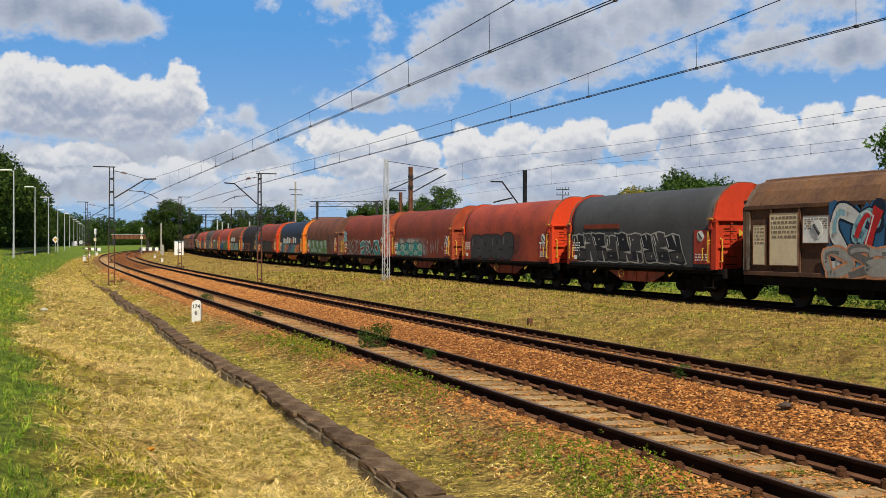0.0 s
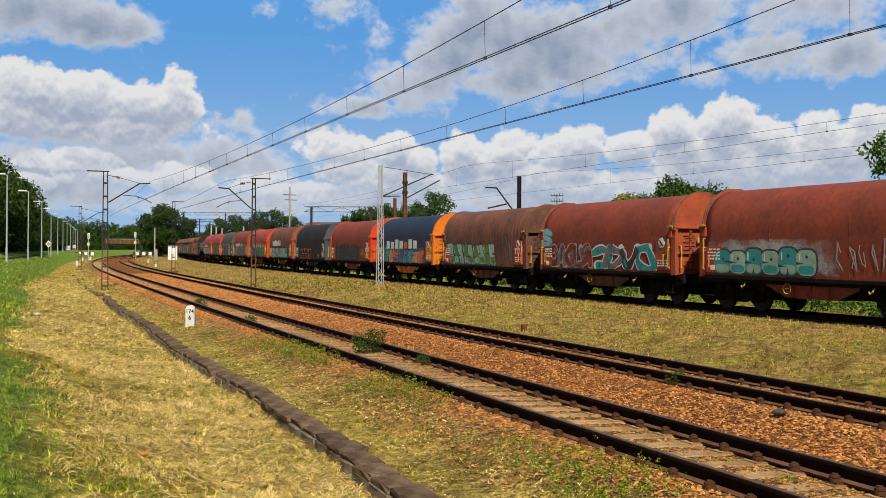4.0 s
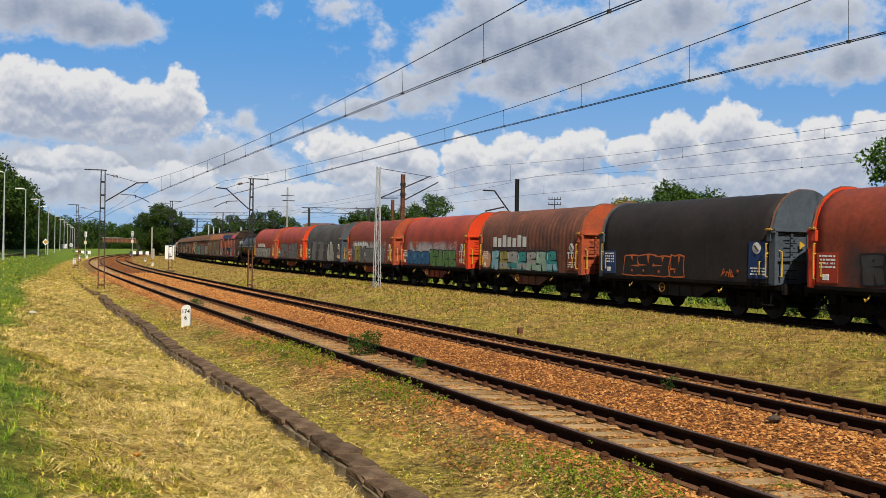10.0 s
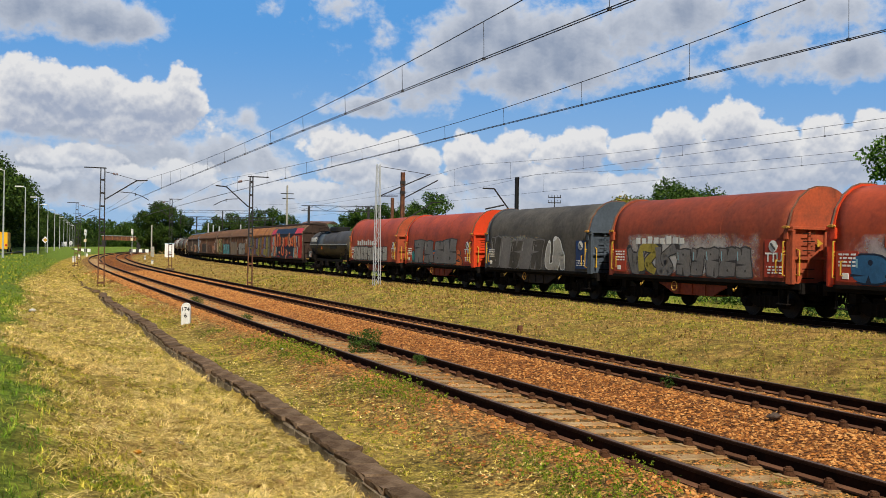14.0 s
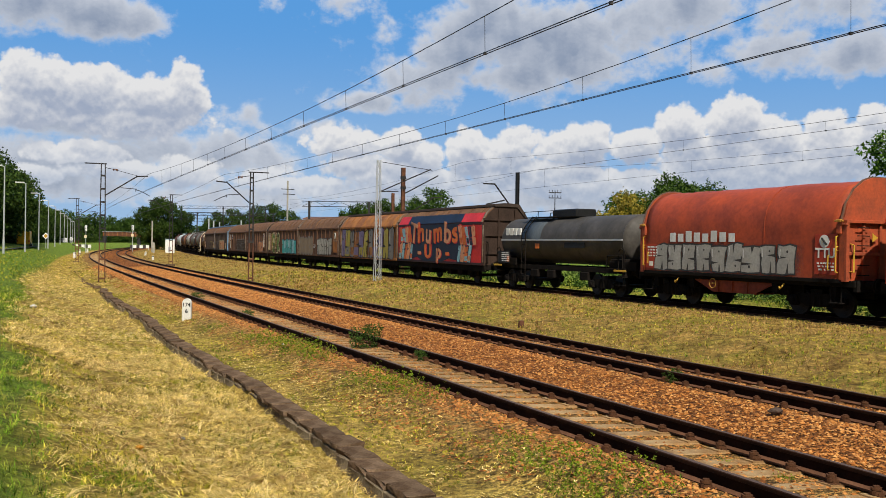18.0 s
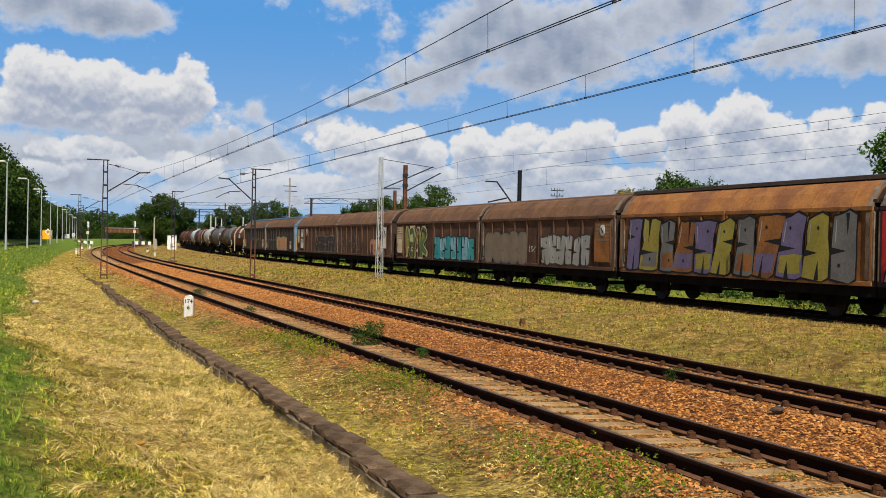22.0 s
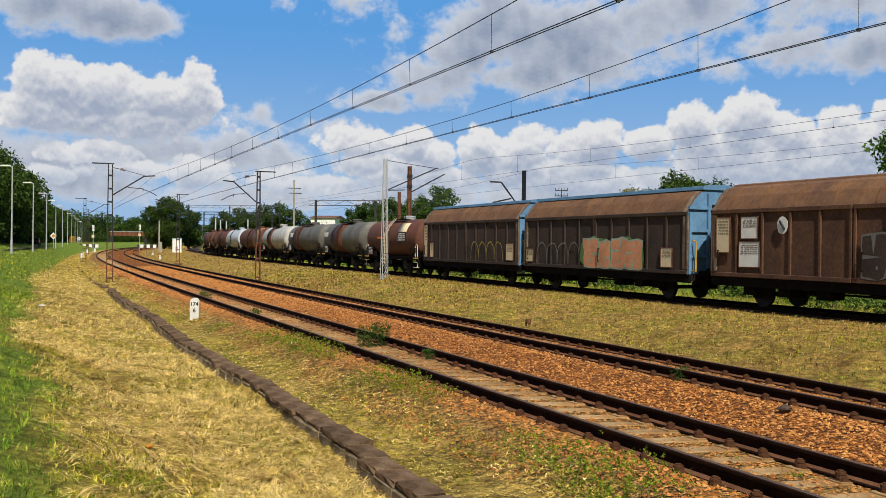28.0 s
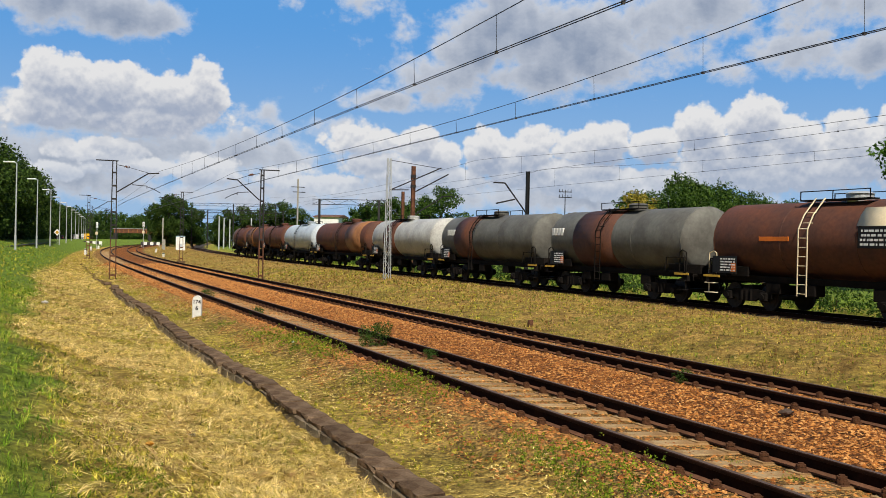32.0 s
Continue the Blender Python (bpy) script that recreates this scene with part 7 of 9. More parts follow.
pole(61.0, 20.8, -0.2, 8.4, 0.14, STEEL_RUST, "rusty brown steel pole with brackets behind the train", [((0.2, 6.4), (3.0, 7.9)), ((0.2, 4.6), (2.6, 6.1)), ((2.4, 6.1), (3.4, 6.15))], (6.7, 7.5))
pole(44.0, 22.2, -0.2, 7.0, 0.1, BLACK, "black steel pole with a thin bracket", [((-0.1, 4.4), (-1.6, 6.2)), ((-1.6, 6.2), (-2.4, 6.2)), ((-0.9, 5.2), (-2.2, 4.9))])
pole(104.0, 21.3, 0.0, 9.6, 0.085, POLE_GREY, "pale concrete pole with small cross arms", [((-0.8, 8.6), (0.8, 8.6)), ((-0.6, 8.0), (0.9, 8.0))])
pole(111.5, 37.0, 0.0, 9.0, 0.18, STEEL_RUST, "rusty steel portal leg behind the train", [((-0.1, 5.5), (-3.0, 7.9))])


def wire(points, r, name="contact_wire", label=""):
    bm = bmesh.new()
    chain(bm, points, r, 4)
    return bm


def catenary(d, low, z_low, k, k_far, z_con, s0, s1, steps, r=0.008, twin=True, curve=0.0):
    """Messenger wire, contact wires and droppers over one track. low: where the messenger hangs lowest in each span."""
    e = tagged(new("overhead_line"), "dark copper catenary wires with droppers over the track", "overhead wire", group="overhead lines")

    def zm(s):
        span = 61.0
        x = (s - low + span / 2) % span - span / 2
        return z_low + (k if s < low else k_far) * x * x

    def dd(s):
        span = 61.0
        x = (s - low) / span
        return d + 0.02 * math.cos(math.pi * x)
    ss = np.concatenate([np.arange(s0, 60, 2.5), np.arange(60, s1, 6.0)])
    part("messenger_wire", wire([at(s, d, zm(s)) for s in ss], r), WIRE, e)
    for o in ((-0.035, 0.035) if twin else (0.0,)):
        part("contact_wire", wire([at(s, dd(s) + o, z_con) for s in ss], r), WIRE, e)
    for s in np.arange(s0 + steps / 2, 44, steps):
        bm = bmesh.new()
        rod(bm, at(s, d, zm(s)), at(s, dd(s), z_con), 0.005, 4)
        box(bm, *[v for c, h in zip(at(s, dd(s), z_con), (0.025, 0.025, 0.02)) for v in (c - h, c + h)])
        part("dropper", bm, WIRE, e)
    return e


catenary(0.0, 16.5, 5.38, 0.00125, 0.0006, 5.03, -40, 160, 3.45)
catenary(3.93, 15.0, 5.4, 0.0019, 0.0006, 5.07, -40, 160, 3.45)
catenary(17.75, 11.0, 6.35, 0.0011, 0.0009, 6.05, -20, 160, 7.5, 0.008, False)
catenary(24.0, 14.0, 6.3, 0.0011, 0.0009, 5.95, -20, 160, 7.5, 0.008, False)


# ---- the portal and gantries in the distance ----
def portal(x, y, z, width, height, turn, label, legs=2, levels=1, depth=0.7, material=STEEL_DARK, thick=0.11):
    e = tagged(new("gantry"), label, "gantry", group="catenary gantries")
    e.matrix_world = pose(x, y, z, 0, 0, turn)
    for i in range(legs):
        bm = bmesh.new()
        xx = -width / 2 + width * i / (legs - 1)
        box(bm, xx - thick, xx + thick, -thick, thick, 0, height)
        part("leg", bm, material, e)
    for lv in range(levels):
        zt = height - lv * 1.75
        bm = bmesh.new()
        for dz in (0, -depth):
            box(bm, -width / 2 - 1, width / 2 + 1, -0.07, 0.07, zt + dz - 0.04, zt + dz + 0.04)
        n = int(width / 1.2)
        for j in range(n):
            xa = -width / 2 - 1 + (width + 2) * j / n
            xb = xa + (width + 2) / n
            rod(bm, (xa, 0, zt if j % 2 else zt - depth), (xb, 0, zt - depth if j % 2 else zt), 0.025, 4)
        part("beam", bm, material, e)
    return e


portal(-14.2, 131, 0, 8.2, 7.9, -3, "steel portal spanning the tracks behind the train", thick=0.14)
portal(-60, 262, 0, 24, 12.0, -8, "tall multi-level gantry of a station throat", 3, 3)
portal(-52, 240, 0, 20, 9.5, -10, "tall gantry of a station throat", 2, 1)


# ---- roadside and lineside things ----
ASPHALT = mat("asphalt", (0.05, 0.05, 0.052), 0.9, 0, 0.25, 2.0)
GLASS_DARK = mat("dark_glass", (0.015, 0.018, 0.02), 0.1, 0.0, 0.1, 1.0, bump=0)
CAR_DARK = mat("dark_car_paint", (0.02, 0.022, 0.03), 0.3, 0.2, 0.15, 1.0, bump=0, coat=0.6)
CAR_WHITE = mat("white_car_paint", (0.75, 0.75, 0.75), 0.35, 0.0, 0.08, 1.0, bump=0, coat=0.5)
VAN_YELLOW = mat("yellow_van_paint", (0.8, 0.42, 0.01), 0.4, 0.0, 0.08, 1.0, bump=0, coat=0.4)
RUBBER = mat("tyre_rubber", (0.015, 0.015, 0.015), 0.9, 0, 0.2, 5.0)
LAMP_RED = mat("tail_light", (0.4, 0.01, 0.01), 0.4, 0, 0.1, 2.0, bump=0)


def road_x(y, off=0.0):
    return -40.9 - 0.358 * (y - 89.5) + off


def build_road():
    verts, faces = [], []
    ys = np.arange(-120, 620, 20.0)
    for y in ys:
        for o in (-7.2, -1.4):
            verts.append((road_x(y, o), y, 0.925 + (0.02 if o < -5 else 0)))
    for i in range(len(ys) - 1):
        faces.append((2 * i, 2 * i + 1, 2 * i + 3, 2 * i + 2))
    tagged(new("road", mesh_of("road", verts, faces, ASPHALT)), "dark asphalt road beside the railway", "road", kind="structure")


build_road()


def street_lamp():
    e = tagged(new("street_lamp"), "tall grey steel street lamp with a flat head", "street lamp", group="street lamps")
    bm = bmesh.new()
    rod(bm, (0, 0, -0.3), (0, 0, 1.2), 0.11, 8)
    rod(bm, (0, 0, 1.2), (0, 0, 8.0), 0.085, 8, 0.055)
    part("pole", bm, GALV, e)
    bm = bmesh.new()
    rod(bm, (0, 0, 7.95), (-0.35, 0, 8.05), 0.04, 6)
    part("arm", bm, GALV, e)
    bm = bmesh.new()
    box(bm, -1.25, -0.2, -0.16, 0.16, 8.0, 8.14, 0.04)
    part("lamp_head", bm, WHITE, e, "pale flat lamp head")
    return e


lamp = street_lamp()
for i in range(11):
    y = 89.5 + 26.1 * i
    x = road_x(y)
    if i == 0:
        lamp.matrix_world = pose(x, y, 0.85)
    else:
        copy_thing(lamp, pose(x, y, 0.85))


def road_sign(x, y, z, h, shape, label):
    e = tagged(new("road_sign"), label, "road sign", group="road signs")
    e.matrix_world = pose(x, y, z)
    bm = bmesh.new()
    rod(bm, (0, 0, -0.2), (0, 0, h), 0.035, 6)
    part("post", bm, GALV, e)
    bm = bmesh.new()
    if shape == "diamond":
        box(bm, -0.42, 0.42, -0.05, -0.03, -0.42, 0.42)
        bmesh.ops.transform(bm, matrix=Matrix.Translation((0, 0, h)) @ Matrix.Rotation(math.pi / 4, 4, "Y"), verts=bm.verts)
    else:
        rod(bm, (0, -0.05, h), (0, -0.03, h), 0.45, 18)
    part("plate", bm, WHITE, e)
    bm = bmesh.new()
    if shape == "diamond":
        box(bm, -0.26, 0.26, -0.06, -0.052, -0.26, 0.26)
        bmesh.ops.transform(bm, matrix=Matrix.Translation((0, 0, h)) @ Matrix.Rotation(math.pi / 4, 4, "Y"), verts=bm.verts)
        part("centre", bm, YELLOW, e)
    else:
        rod(bm, (0, -0.062, h), (0, -0.052, h), 0.28, 18)
        part("centre", bm, GALV, e)


road_sign(-69.4, 168, 0.85, 1.9, "diamond", "yellow and white diamond priority sign")
road_sign(-96.6, 250, 0.85, 1.6, "round", "round white traffic sign on a post")


# milestone
ms = tagged(new("milestone"), "white concrete kilometre stone with black figures", "milestone")
ms.matrix_world = Matrix.Translation(at(19.0, -1.95, -0.34)) @ Matrix.Rotation(radians(4), 4, "Z")
bm = bmesh.new()
box(bm, -0.135, 0.135, -0.09, 0.09, -0.2, 0.6, 0.02)
rod(bm, (0, -0.088, 0.58), (0, 0.088, 0.58), 0.128, 14)
part("stone", bm, WHITE_STONE, ms)
for words, z, size in (("174", 0.52, 0.16), ("6", 0.33, 0.17)):
    me = text_mesh(words, size, 0.006, 0.004)
    me.materials.append(BLACK)
    share("figures", me, ms, Matrix.Translation((0, -0.094, z)) @ Matrix.Rotation(math.pi / 2, 4, "X"))


def white_post(s, d, z, h, w, label="short white marker post beside the track"):
    e = tagged(new("marker_post"), label, "marker post", group="marker posts")
    e.matrix_world = on_track(s, d, z)
    bm = bmesh.new()
    box(bm, -w, w, -w, w, -0.2, h, 0.03)
    part("post", bm, WHITE_STONE, e)
    bm = bmesh.new()
    box(bm, -w * 1.06, w * 1.06, -w * 1.06, w * 1.06, h - 0.14, h - 0.06)
    part("band", bm, BLACK, e)


for s, d, h, w in ((128, -2.6, 0.75, 0.2), (120, 7.0, 0.5, 0.14), (150, 7.5, 0.6, 0.14), (165, 8.0, 0.6, 0.14), (175, -3.2, 0.7, 0.18), (200, -3.0, 0.7, 0.18)):
    white_post(s, d, -0.3, h, w)

# dark stub beside the second track
st = tagged(new("stake"), "short dark wooden stake beside the second track", "stake")
st.matrix_world = on_track(14.7, 7.0, -0.33)
bm = bmesh.new()
box(bm, -0.06, 0.06, -0.07, 0.07, -0.1, 0.22, 0.015)
box(bm, -0.02, 0.12, -0.05, 0.05, -0.1, 0.13, 0.01)
part("stub", bm, STEEL_RUST, st)

# relay cabin
cb = tagged(new("relay_cabin"), "small white relay cabin with a pale blue roof edge", "cabin")
cb.matrix_world = pose(-49.8, 175.5, -0.1, 0, 0, 14)
bm = bmesh.new()
box(bm, -0.8, 0.8, -0.6, 0.6, 0, 2.55, 0.02)
part("walls", bm, WHITE, cb)
bm = bmesh.new()
box(bm, -0.86, 0.86, -0.66, 0.66, 2.55, 2.7, 0.02)
part("roof", bm, paint((0.35, 0.5, 0.6), 0.6), cb)
bm = bmesh.new()
box(bm, -0.3, 0.25, -0.64, -0.6, 0.3, 1.2, 0.01)
part("door", bm, paint((0.55, 0.6, 0.65), 0.6), cb)


def signal(x, y, z, h, label):
    e = tagged(new("railway_signal"), label, "railway signal", group="railway signals")
    e.matrix_world = pose(x, y, z)
    bm = bmesh.new()
    rod(bm, (0, 0, -0.2), (0, 0, h), 0.07, 8)
    part("post", bm, GALV, e)
    bm = bmesh.new()
    box(bm, -0.22, 0.22, -0.12, 0.12, h - 1.0, h + 0.2, 0.05)
    part("lamp_case", bm, WHITE, e)
    for i in range(3):
        bm = bmesh.new()
        rod(bm, (0, -0.2, h - 0.1 - i * 0.35), (0, -0.12, h - 0.1 - i * 0.35), 0.07, 12)
        part("lens", bm, BLACK, e)
    bm = bmesh.new()
    box(bm, -0.28, 0.28, -0.13, -0.1, h - 2.4, h - 1.8, 0.01)
    part("board", bm, CREAM, e)


signal(-74.3, 200, -0.3, 5.3, "white railway signal post beside the near track")
signal(-69.4, 215, -0.1, 5.6, "white railway signal post between the tracks")


def barrier(x, y, z, turn, label):
    """Barrier boards of the level crossing, striped red and white."""
    e = tagged(new("crossing_barrier"), label, "barrier", group="crossing barriers")
    e.matrix_world = pose(x, y, z, 0, 0, turn)
    for i in range(6):
        bm = bmesh.new()
        prism(bm, [(-0.05, 0.15), (0.05, 0.15), (0.05, 0.95), (-0.05, 0.95)], -2.4 + i * 0.8, -1.6 + i * 0.8 - 0.004)
        part("stripe", bm, WHITE if i % 2 else G_DGREY, e)
    for x1 in (-2.2, 2.2):
        bm = bmesh.new()
        box(bm, x1 - 0.06, x1 + 0.06, 0.05, 0.15, -0.4, 0.95)
        part("post", bm, GALV, e)


barrier(-90.2, 240, 0.1, 0, "black and white striped barrier board by the crossing")
barrier(-75.7, 240, 0.2, 0, "black and white striped barrier board by the crossing")

# girder bridge over the line
br = tagged(new("girder_bridge"), "rusty steel girder bridge over the railway far off", "bridge")
br.matrix_world = pose(-150.0, 450, 0, 0, 0, 4)
bm = bmesh.new()
box(bm, -9, 9, -0.2, 0.2, 4.3, 6.3)
part("girder", bm, STEEL_RUST, br)
for i in range(9):
    bm = bmesh.new()
    box(bm, -8.6 + i * 2.1, -8.4 + i * 2.1, -0.32, -0.2, 4.3, 6.3)
    part("stiffener", bm, RUST_STREAK, br)
bm = bmesh.new()
box(bm, -9.4, 9.4, -0.4, 2.5, 6.3, 6.5)
part("deck", bm, GALV, br)
for x in (-8.2, 7.6):
    bm = bmesh.new()
    box(bm, x - 0.7, x + 0.7, -0.8, 1.2, -0.5, 4.3)
    part("pier", bm, STEEL_DARK, br)

pole(192, 9.6, 0.0, 6.2, 0.13, POLE_GREY, "pale concrete pole by the far curve")
pole(176, 9.6, 0.0, 1.9, 0.22, POLE_GREY, "stout pale concrete stump by the far curve")
for s, d in ((215, 22), (235, 24), (250, 26), (225, 30)):
    pole(s, d, 0.0, 7.5, 0.14, GALV, "grey steel mast in the station yard")

# small mast with cross arms behind the bushes
py = tagged(new("antenna_mast"), "slim lattice mast with small cross arms", "mast")
py.matrix_world = pose(20.9, 180, 0)
bm = bmesh.new()
rod(bm, (0, 0, 0), (0, 0, 12.8), 0.16, 5, 0.07)
part("shaft", bm, STEEL_DARK, py)
for z in (11.4, 12.4):
    bm = bmesh.new()
    rod(bm, (-1.2, 0, z), (1.2, 0, z), 0.08, 4)
    for x in (-1.1, -0.5, 0.5, 1.1):
        rod(bm, (x, 0, z), (x, 0, z + 0.5), 0.05, 4)
    part("cross_arm", bm, STEEL_DARK, py)

# white building beyond the yard
bd = tagged(new("building"), "low white building beyond the railway yard", "building")
bd.matrix_world = pose(-34, 268, 0, 0, 0, -8)
bm = bmesh.new()
box(bm, -3.4, 3.4, -5, 5, 0, 8.9)
part("wall", bm, WHITE, bd)
bm = bmesh.new()
prism(bm, [(-5.4, 8.9), (5.4, 8.9), (5.2, 9.1), (0.0, 9.7), (-5.2, 9.1)], -3.8, 3.8)
part("roof", bm, RIM, bd)
for i in range(3):
    bm = bmesh.new()
    box(bm, -2.9 + i * 2.2, -1.6 + i * 2.2, -5.06, -5.0, 5.5, 7.2)
    part("window", bm, GLASS_DARK, bd)

# blue railcar standing in the yard
rc = tagged(new("railcar"), "blue railcar standing in the yard", "railcar")
rc.matrix_world = pose(-73.5, 302, 0.1, 0, 0, 12)
bm = bmesh.new()
prism(bm, [(-1.4, 0.9), (1.4, 0.9), (1.45, 2.6), (1.2, 3.7), (0.6, 4.0), (-0.6, 4.0), (-1.2, 3.7), (-1.45, 2.6)], 0, 22)
bmesh.ops.transform(bm, matrix=Matrix.Rotation(math.pi / 2, 4, "Z"), verts=bm.verts)
part("body", bm, paint((0.02, 0.08, 0.35), 0.4), rc)
bm = bmesh.new()
box(bm, -1.1, 1.1, -0.05, 0.0, 2.5, 3.4, 0.01)
part("windscreen", bm, GLASS_DARK, rc)
for x in (-0.9, 0.9):
    bm = bmesh.new()
    rod(bm, (x, -0.06, 1.4), (x, 0.0, 1.4), 0.14, 10)
    part("headlight", bm, CREAM, rc)
for y in (3, 6, 16, 19):
    bm = bmesh.new()
    rod(bm, (-0.8, y, 0.46), (0.8, y, 0.46), 0.46, 14)
    part("wheelset", bm, UNDER, rc)


# ---- road vehicles ----
def vehicle(name, label, body_mat, length, width, height, van, category):
    e = tagged(new(name), label, category, group="road vehicles")
    bm = bmesh.new()
    h, w = height, width / 2
    L = length / 2
    if van:
        prof = [(-L, 0.35), (L, 0.35), (L, 0.9), (L - 0.5, 1.15), (L - 1.2, h - 0.1), (L - 1.6, h), (-L, h)]
    else:
        prof = [(-L, 0.35), (L, 0.35), (L, 0.75), (L - 0.9, 0.95), (L - 1.6, h), (-L + 1.0, h), (-L + 0.2, 1.0), (-L, 0.85)]
    a = [bm.verts.new((x, -w, z)) for x, z in prof]
    b = [bm.verts.new((x, w, z)) for x, z in prof]
    k = len(prof)
    for i in range(k):
        bm.faces.new((a[i], a[(i + 1) % k], b[(i + 1) % k], b[i]))
    bm.faces.new(a)
    bm.faces.new(b)
    bmesh.ops.recalc_face_normals(bm, faces=bm.faces)
    bmesh.ops.bevel(bm, geom=bm.edges[:], offset=0.07, segments=2, affect="EDGES")
    part("body", bm, body_mat, e)
    for x in (-L + 0.75, L - 0.8):
        for y in (-w, w):
            bm = bmesh.new()
            rod(bm, (x, y - 0.1, 0.32), (x, y + 0.1, 0.32), 0.32, 14)
            tyre = part("wheel", bm, RUBBER, e)
            bm = bmesh.new()
            sg = 1 if y > 0 else -1
            rod(bm, (x, y + sg * 0.1, 0.32), (x, y + sg * 0.12, 0.32), 0.18, 10)
            part("rim", bm, GALV, tyre)
    for y in (-w, w):
        bm = bmesh.new()
        sg = 1 if y > 0 else -1
        if van:
            box(bm, L - 1.5, L - 0.75, y - 0.01, y + sg * 0.012 + 0.001, 1.15, h - 0.35) if sg > 0 else box(bm, L - 1.5, L - 0.75, y - 0.012, y + 0.01, 1.15, h - 0.35)
        else:
            box(bm, -L + 0.8, L - 1.5, y - 0.012, y + 0.012, 0.98, h - 0.1)
        part("side_window", bm, GLASS_DARK, e)
        bm = bmesh.new()
        box(bm, -L - 0.02, -L + 0.05, y * 0.85 - 0.1, y * 0.85 + 0.1, 0.75, 1.0)
        part("tail_light", bm, LAMP_RED, e)
        bm = bmesh.new()
        box(bm, L - 0.05, L + 0.02, y * 0.8 - 0.14, y * 0.8 + 0.14, 0.62, 0.78)
        part("headlight", bm, WHITE, e)
    bm = bmesh.new()
    if van:
        box(bm, -L - 0.015, -L + 0.02, -w * 0.7, w * 0.7, 1.3, h - 0.4)
    else:
        box(bm, -L + 0.3, -L + 0.5, -w * 0.75, w * 0.75, 1.02, h - 0.12)
    part("rear_window", bm, GLASS_DARK if not van else body_mat, e)
    return e


ROAD_TURN = 90 + math.degrees(math.atan(0.358))
YELLOW_VAN = vehicle("delivery_van", "bright yellow delivery van driving along the road", VAN_YELLOW, 5.6, 2.0, 2.5, True, "van")
CAR_AWAY = vehicle("car", "dark saloon car driving away along the road", CAR_DARK, 4.4, 1.75, 1.45, False, "car")
CAR_NEAR = vehicle("car", "dark car coming along the road", CAR_DARK, 4.4, 1.8, 1.5, False, "car")
white_van = vehicle("delivery_van", "white van waiting near the level crossing", CAR_WHITE, 5.0, 1.9, 1.95, True, "van")
white_van.matrix_world = pose(road_x(349, -3.5), 349, 0.94, 0, 0, ROAD_TURN)


def on_road(y, off, back=False):
    return pose(road_x(y, off), y, 0.94, 0, 0, ROAD_TURN + (180 if back else 0))


ROAD_RUNS = (
    (YELLOW_VAN, False, ((0, -110.0, -3.5), (8, 20.0, -3.5), (12, 92.0, -3.5), (14, 122.0, -3.5), (16.5, 141.5, -3.5), (18, 160.0, -3.5), (19, 173.6, -3.5), (22, 222.6, -3.5), (24, 262.0, -3.5), (25.5, 292.0, -3.2), (28, 335.0, -2.7), (29, 350.0, -2.2), (30, 364.0, -1.5), (31, 377.0, -1.0), (32, 390.0, -0.4))),
    (CAR_NEAR, True, ((0, 245.0, -6.0), (2, 222.0, -6.0), (3, 200.0, -6.0), (5.5, 160.0, -6.0), (6, 154.0, -6.0), (7, 142.0, -6.0), (9, 112.0, -6.0), (14, 40.0, -6.0), (20, -40.0, -6.0), (32, -110.0, -6.0))),
    (CAR_AWAY, False, ((0, -115.0, -3.5), (12, -40.0, -3.5), (20, 70.0, -3.5), (24, 118.5, -3.5), (25.5, 134.0, -3.5), (28, 164.0, -3.5), (29, 181.0, -3.5), (31, 218.0, -3.5), (32, 237.0, -3.5))),
)


# ---- plants ----
LEAF_DARK = island_mat("leaves_dark", [(0.012, 0.028, 0.004), (0.024, 0.05, 0.007), (0.04, 0.08, 0.011), (0.075, 0.115, 0.016)], 0.7, 0.2)
LEAF_MID = island_mat("leaves_mid", [(0.012, 0.032, 0.005), (0.028, 0.066, 0.009), (0.055, 0.11, 0.014), (0.1, 0.16, 0.025)], 0.7, 0.25)
LEAF_YELLOW = island_mat("leaves_yellow", [(0.12, 0.11, 0.015), (0.24, 0.19, 0.025), (0.34, 0.26, 0.035), (0.1, 0.12, 0.018)], 0.7, 0.25)
WEED = island_mat("weed_green", [(0.05, 0.09, 0.006), (0.12, 0.2, 0.01), (0.2, 0.3, 0.016), (0.36, 0.38, 0.03)], 0.65, 0.3, grain=True)
LEAF_BRIGHT = island_mat("leaves_bright", [(0.018, 0.05, 0.006), (0.045, 0.11, 0.011), (0.085, 0.175, 0.017), (0.14, 0.23, 0.03)], 0.7, 0.25)
BARK = mat("bark", (0.09, 0.065, 0.048), 0.95, 0, 0.4, 4.0, bump=0.5)


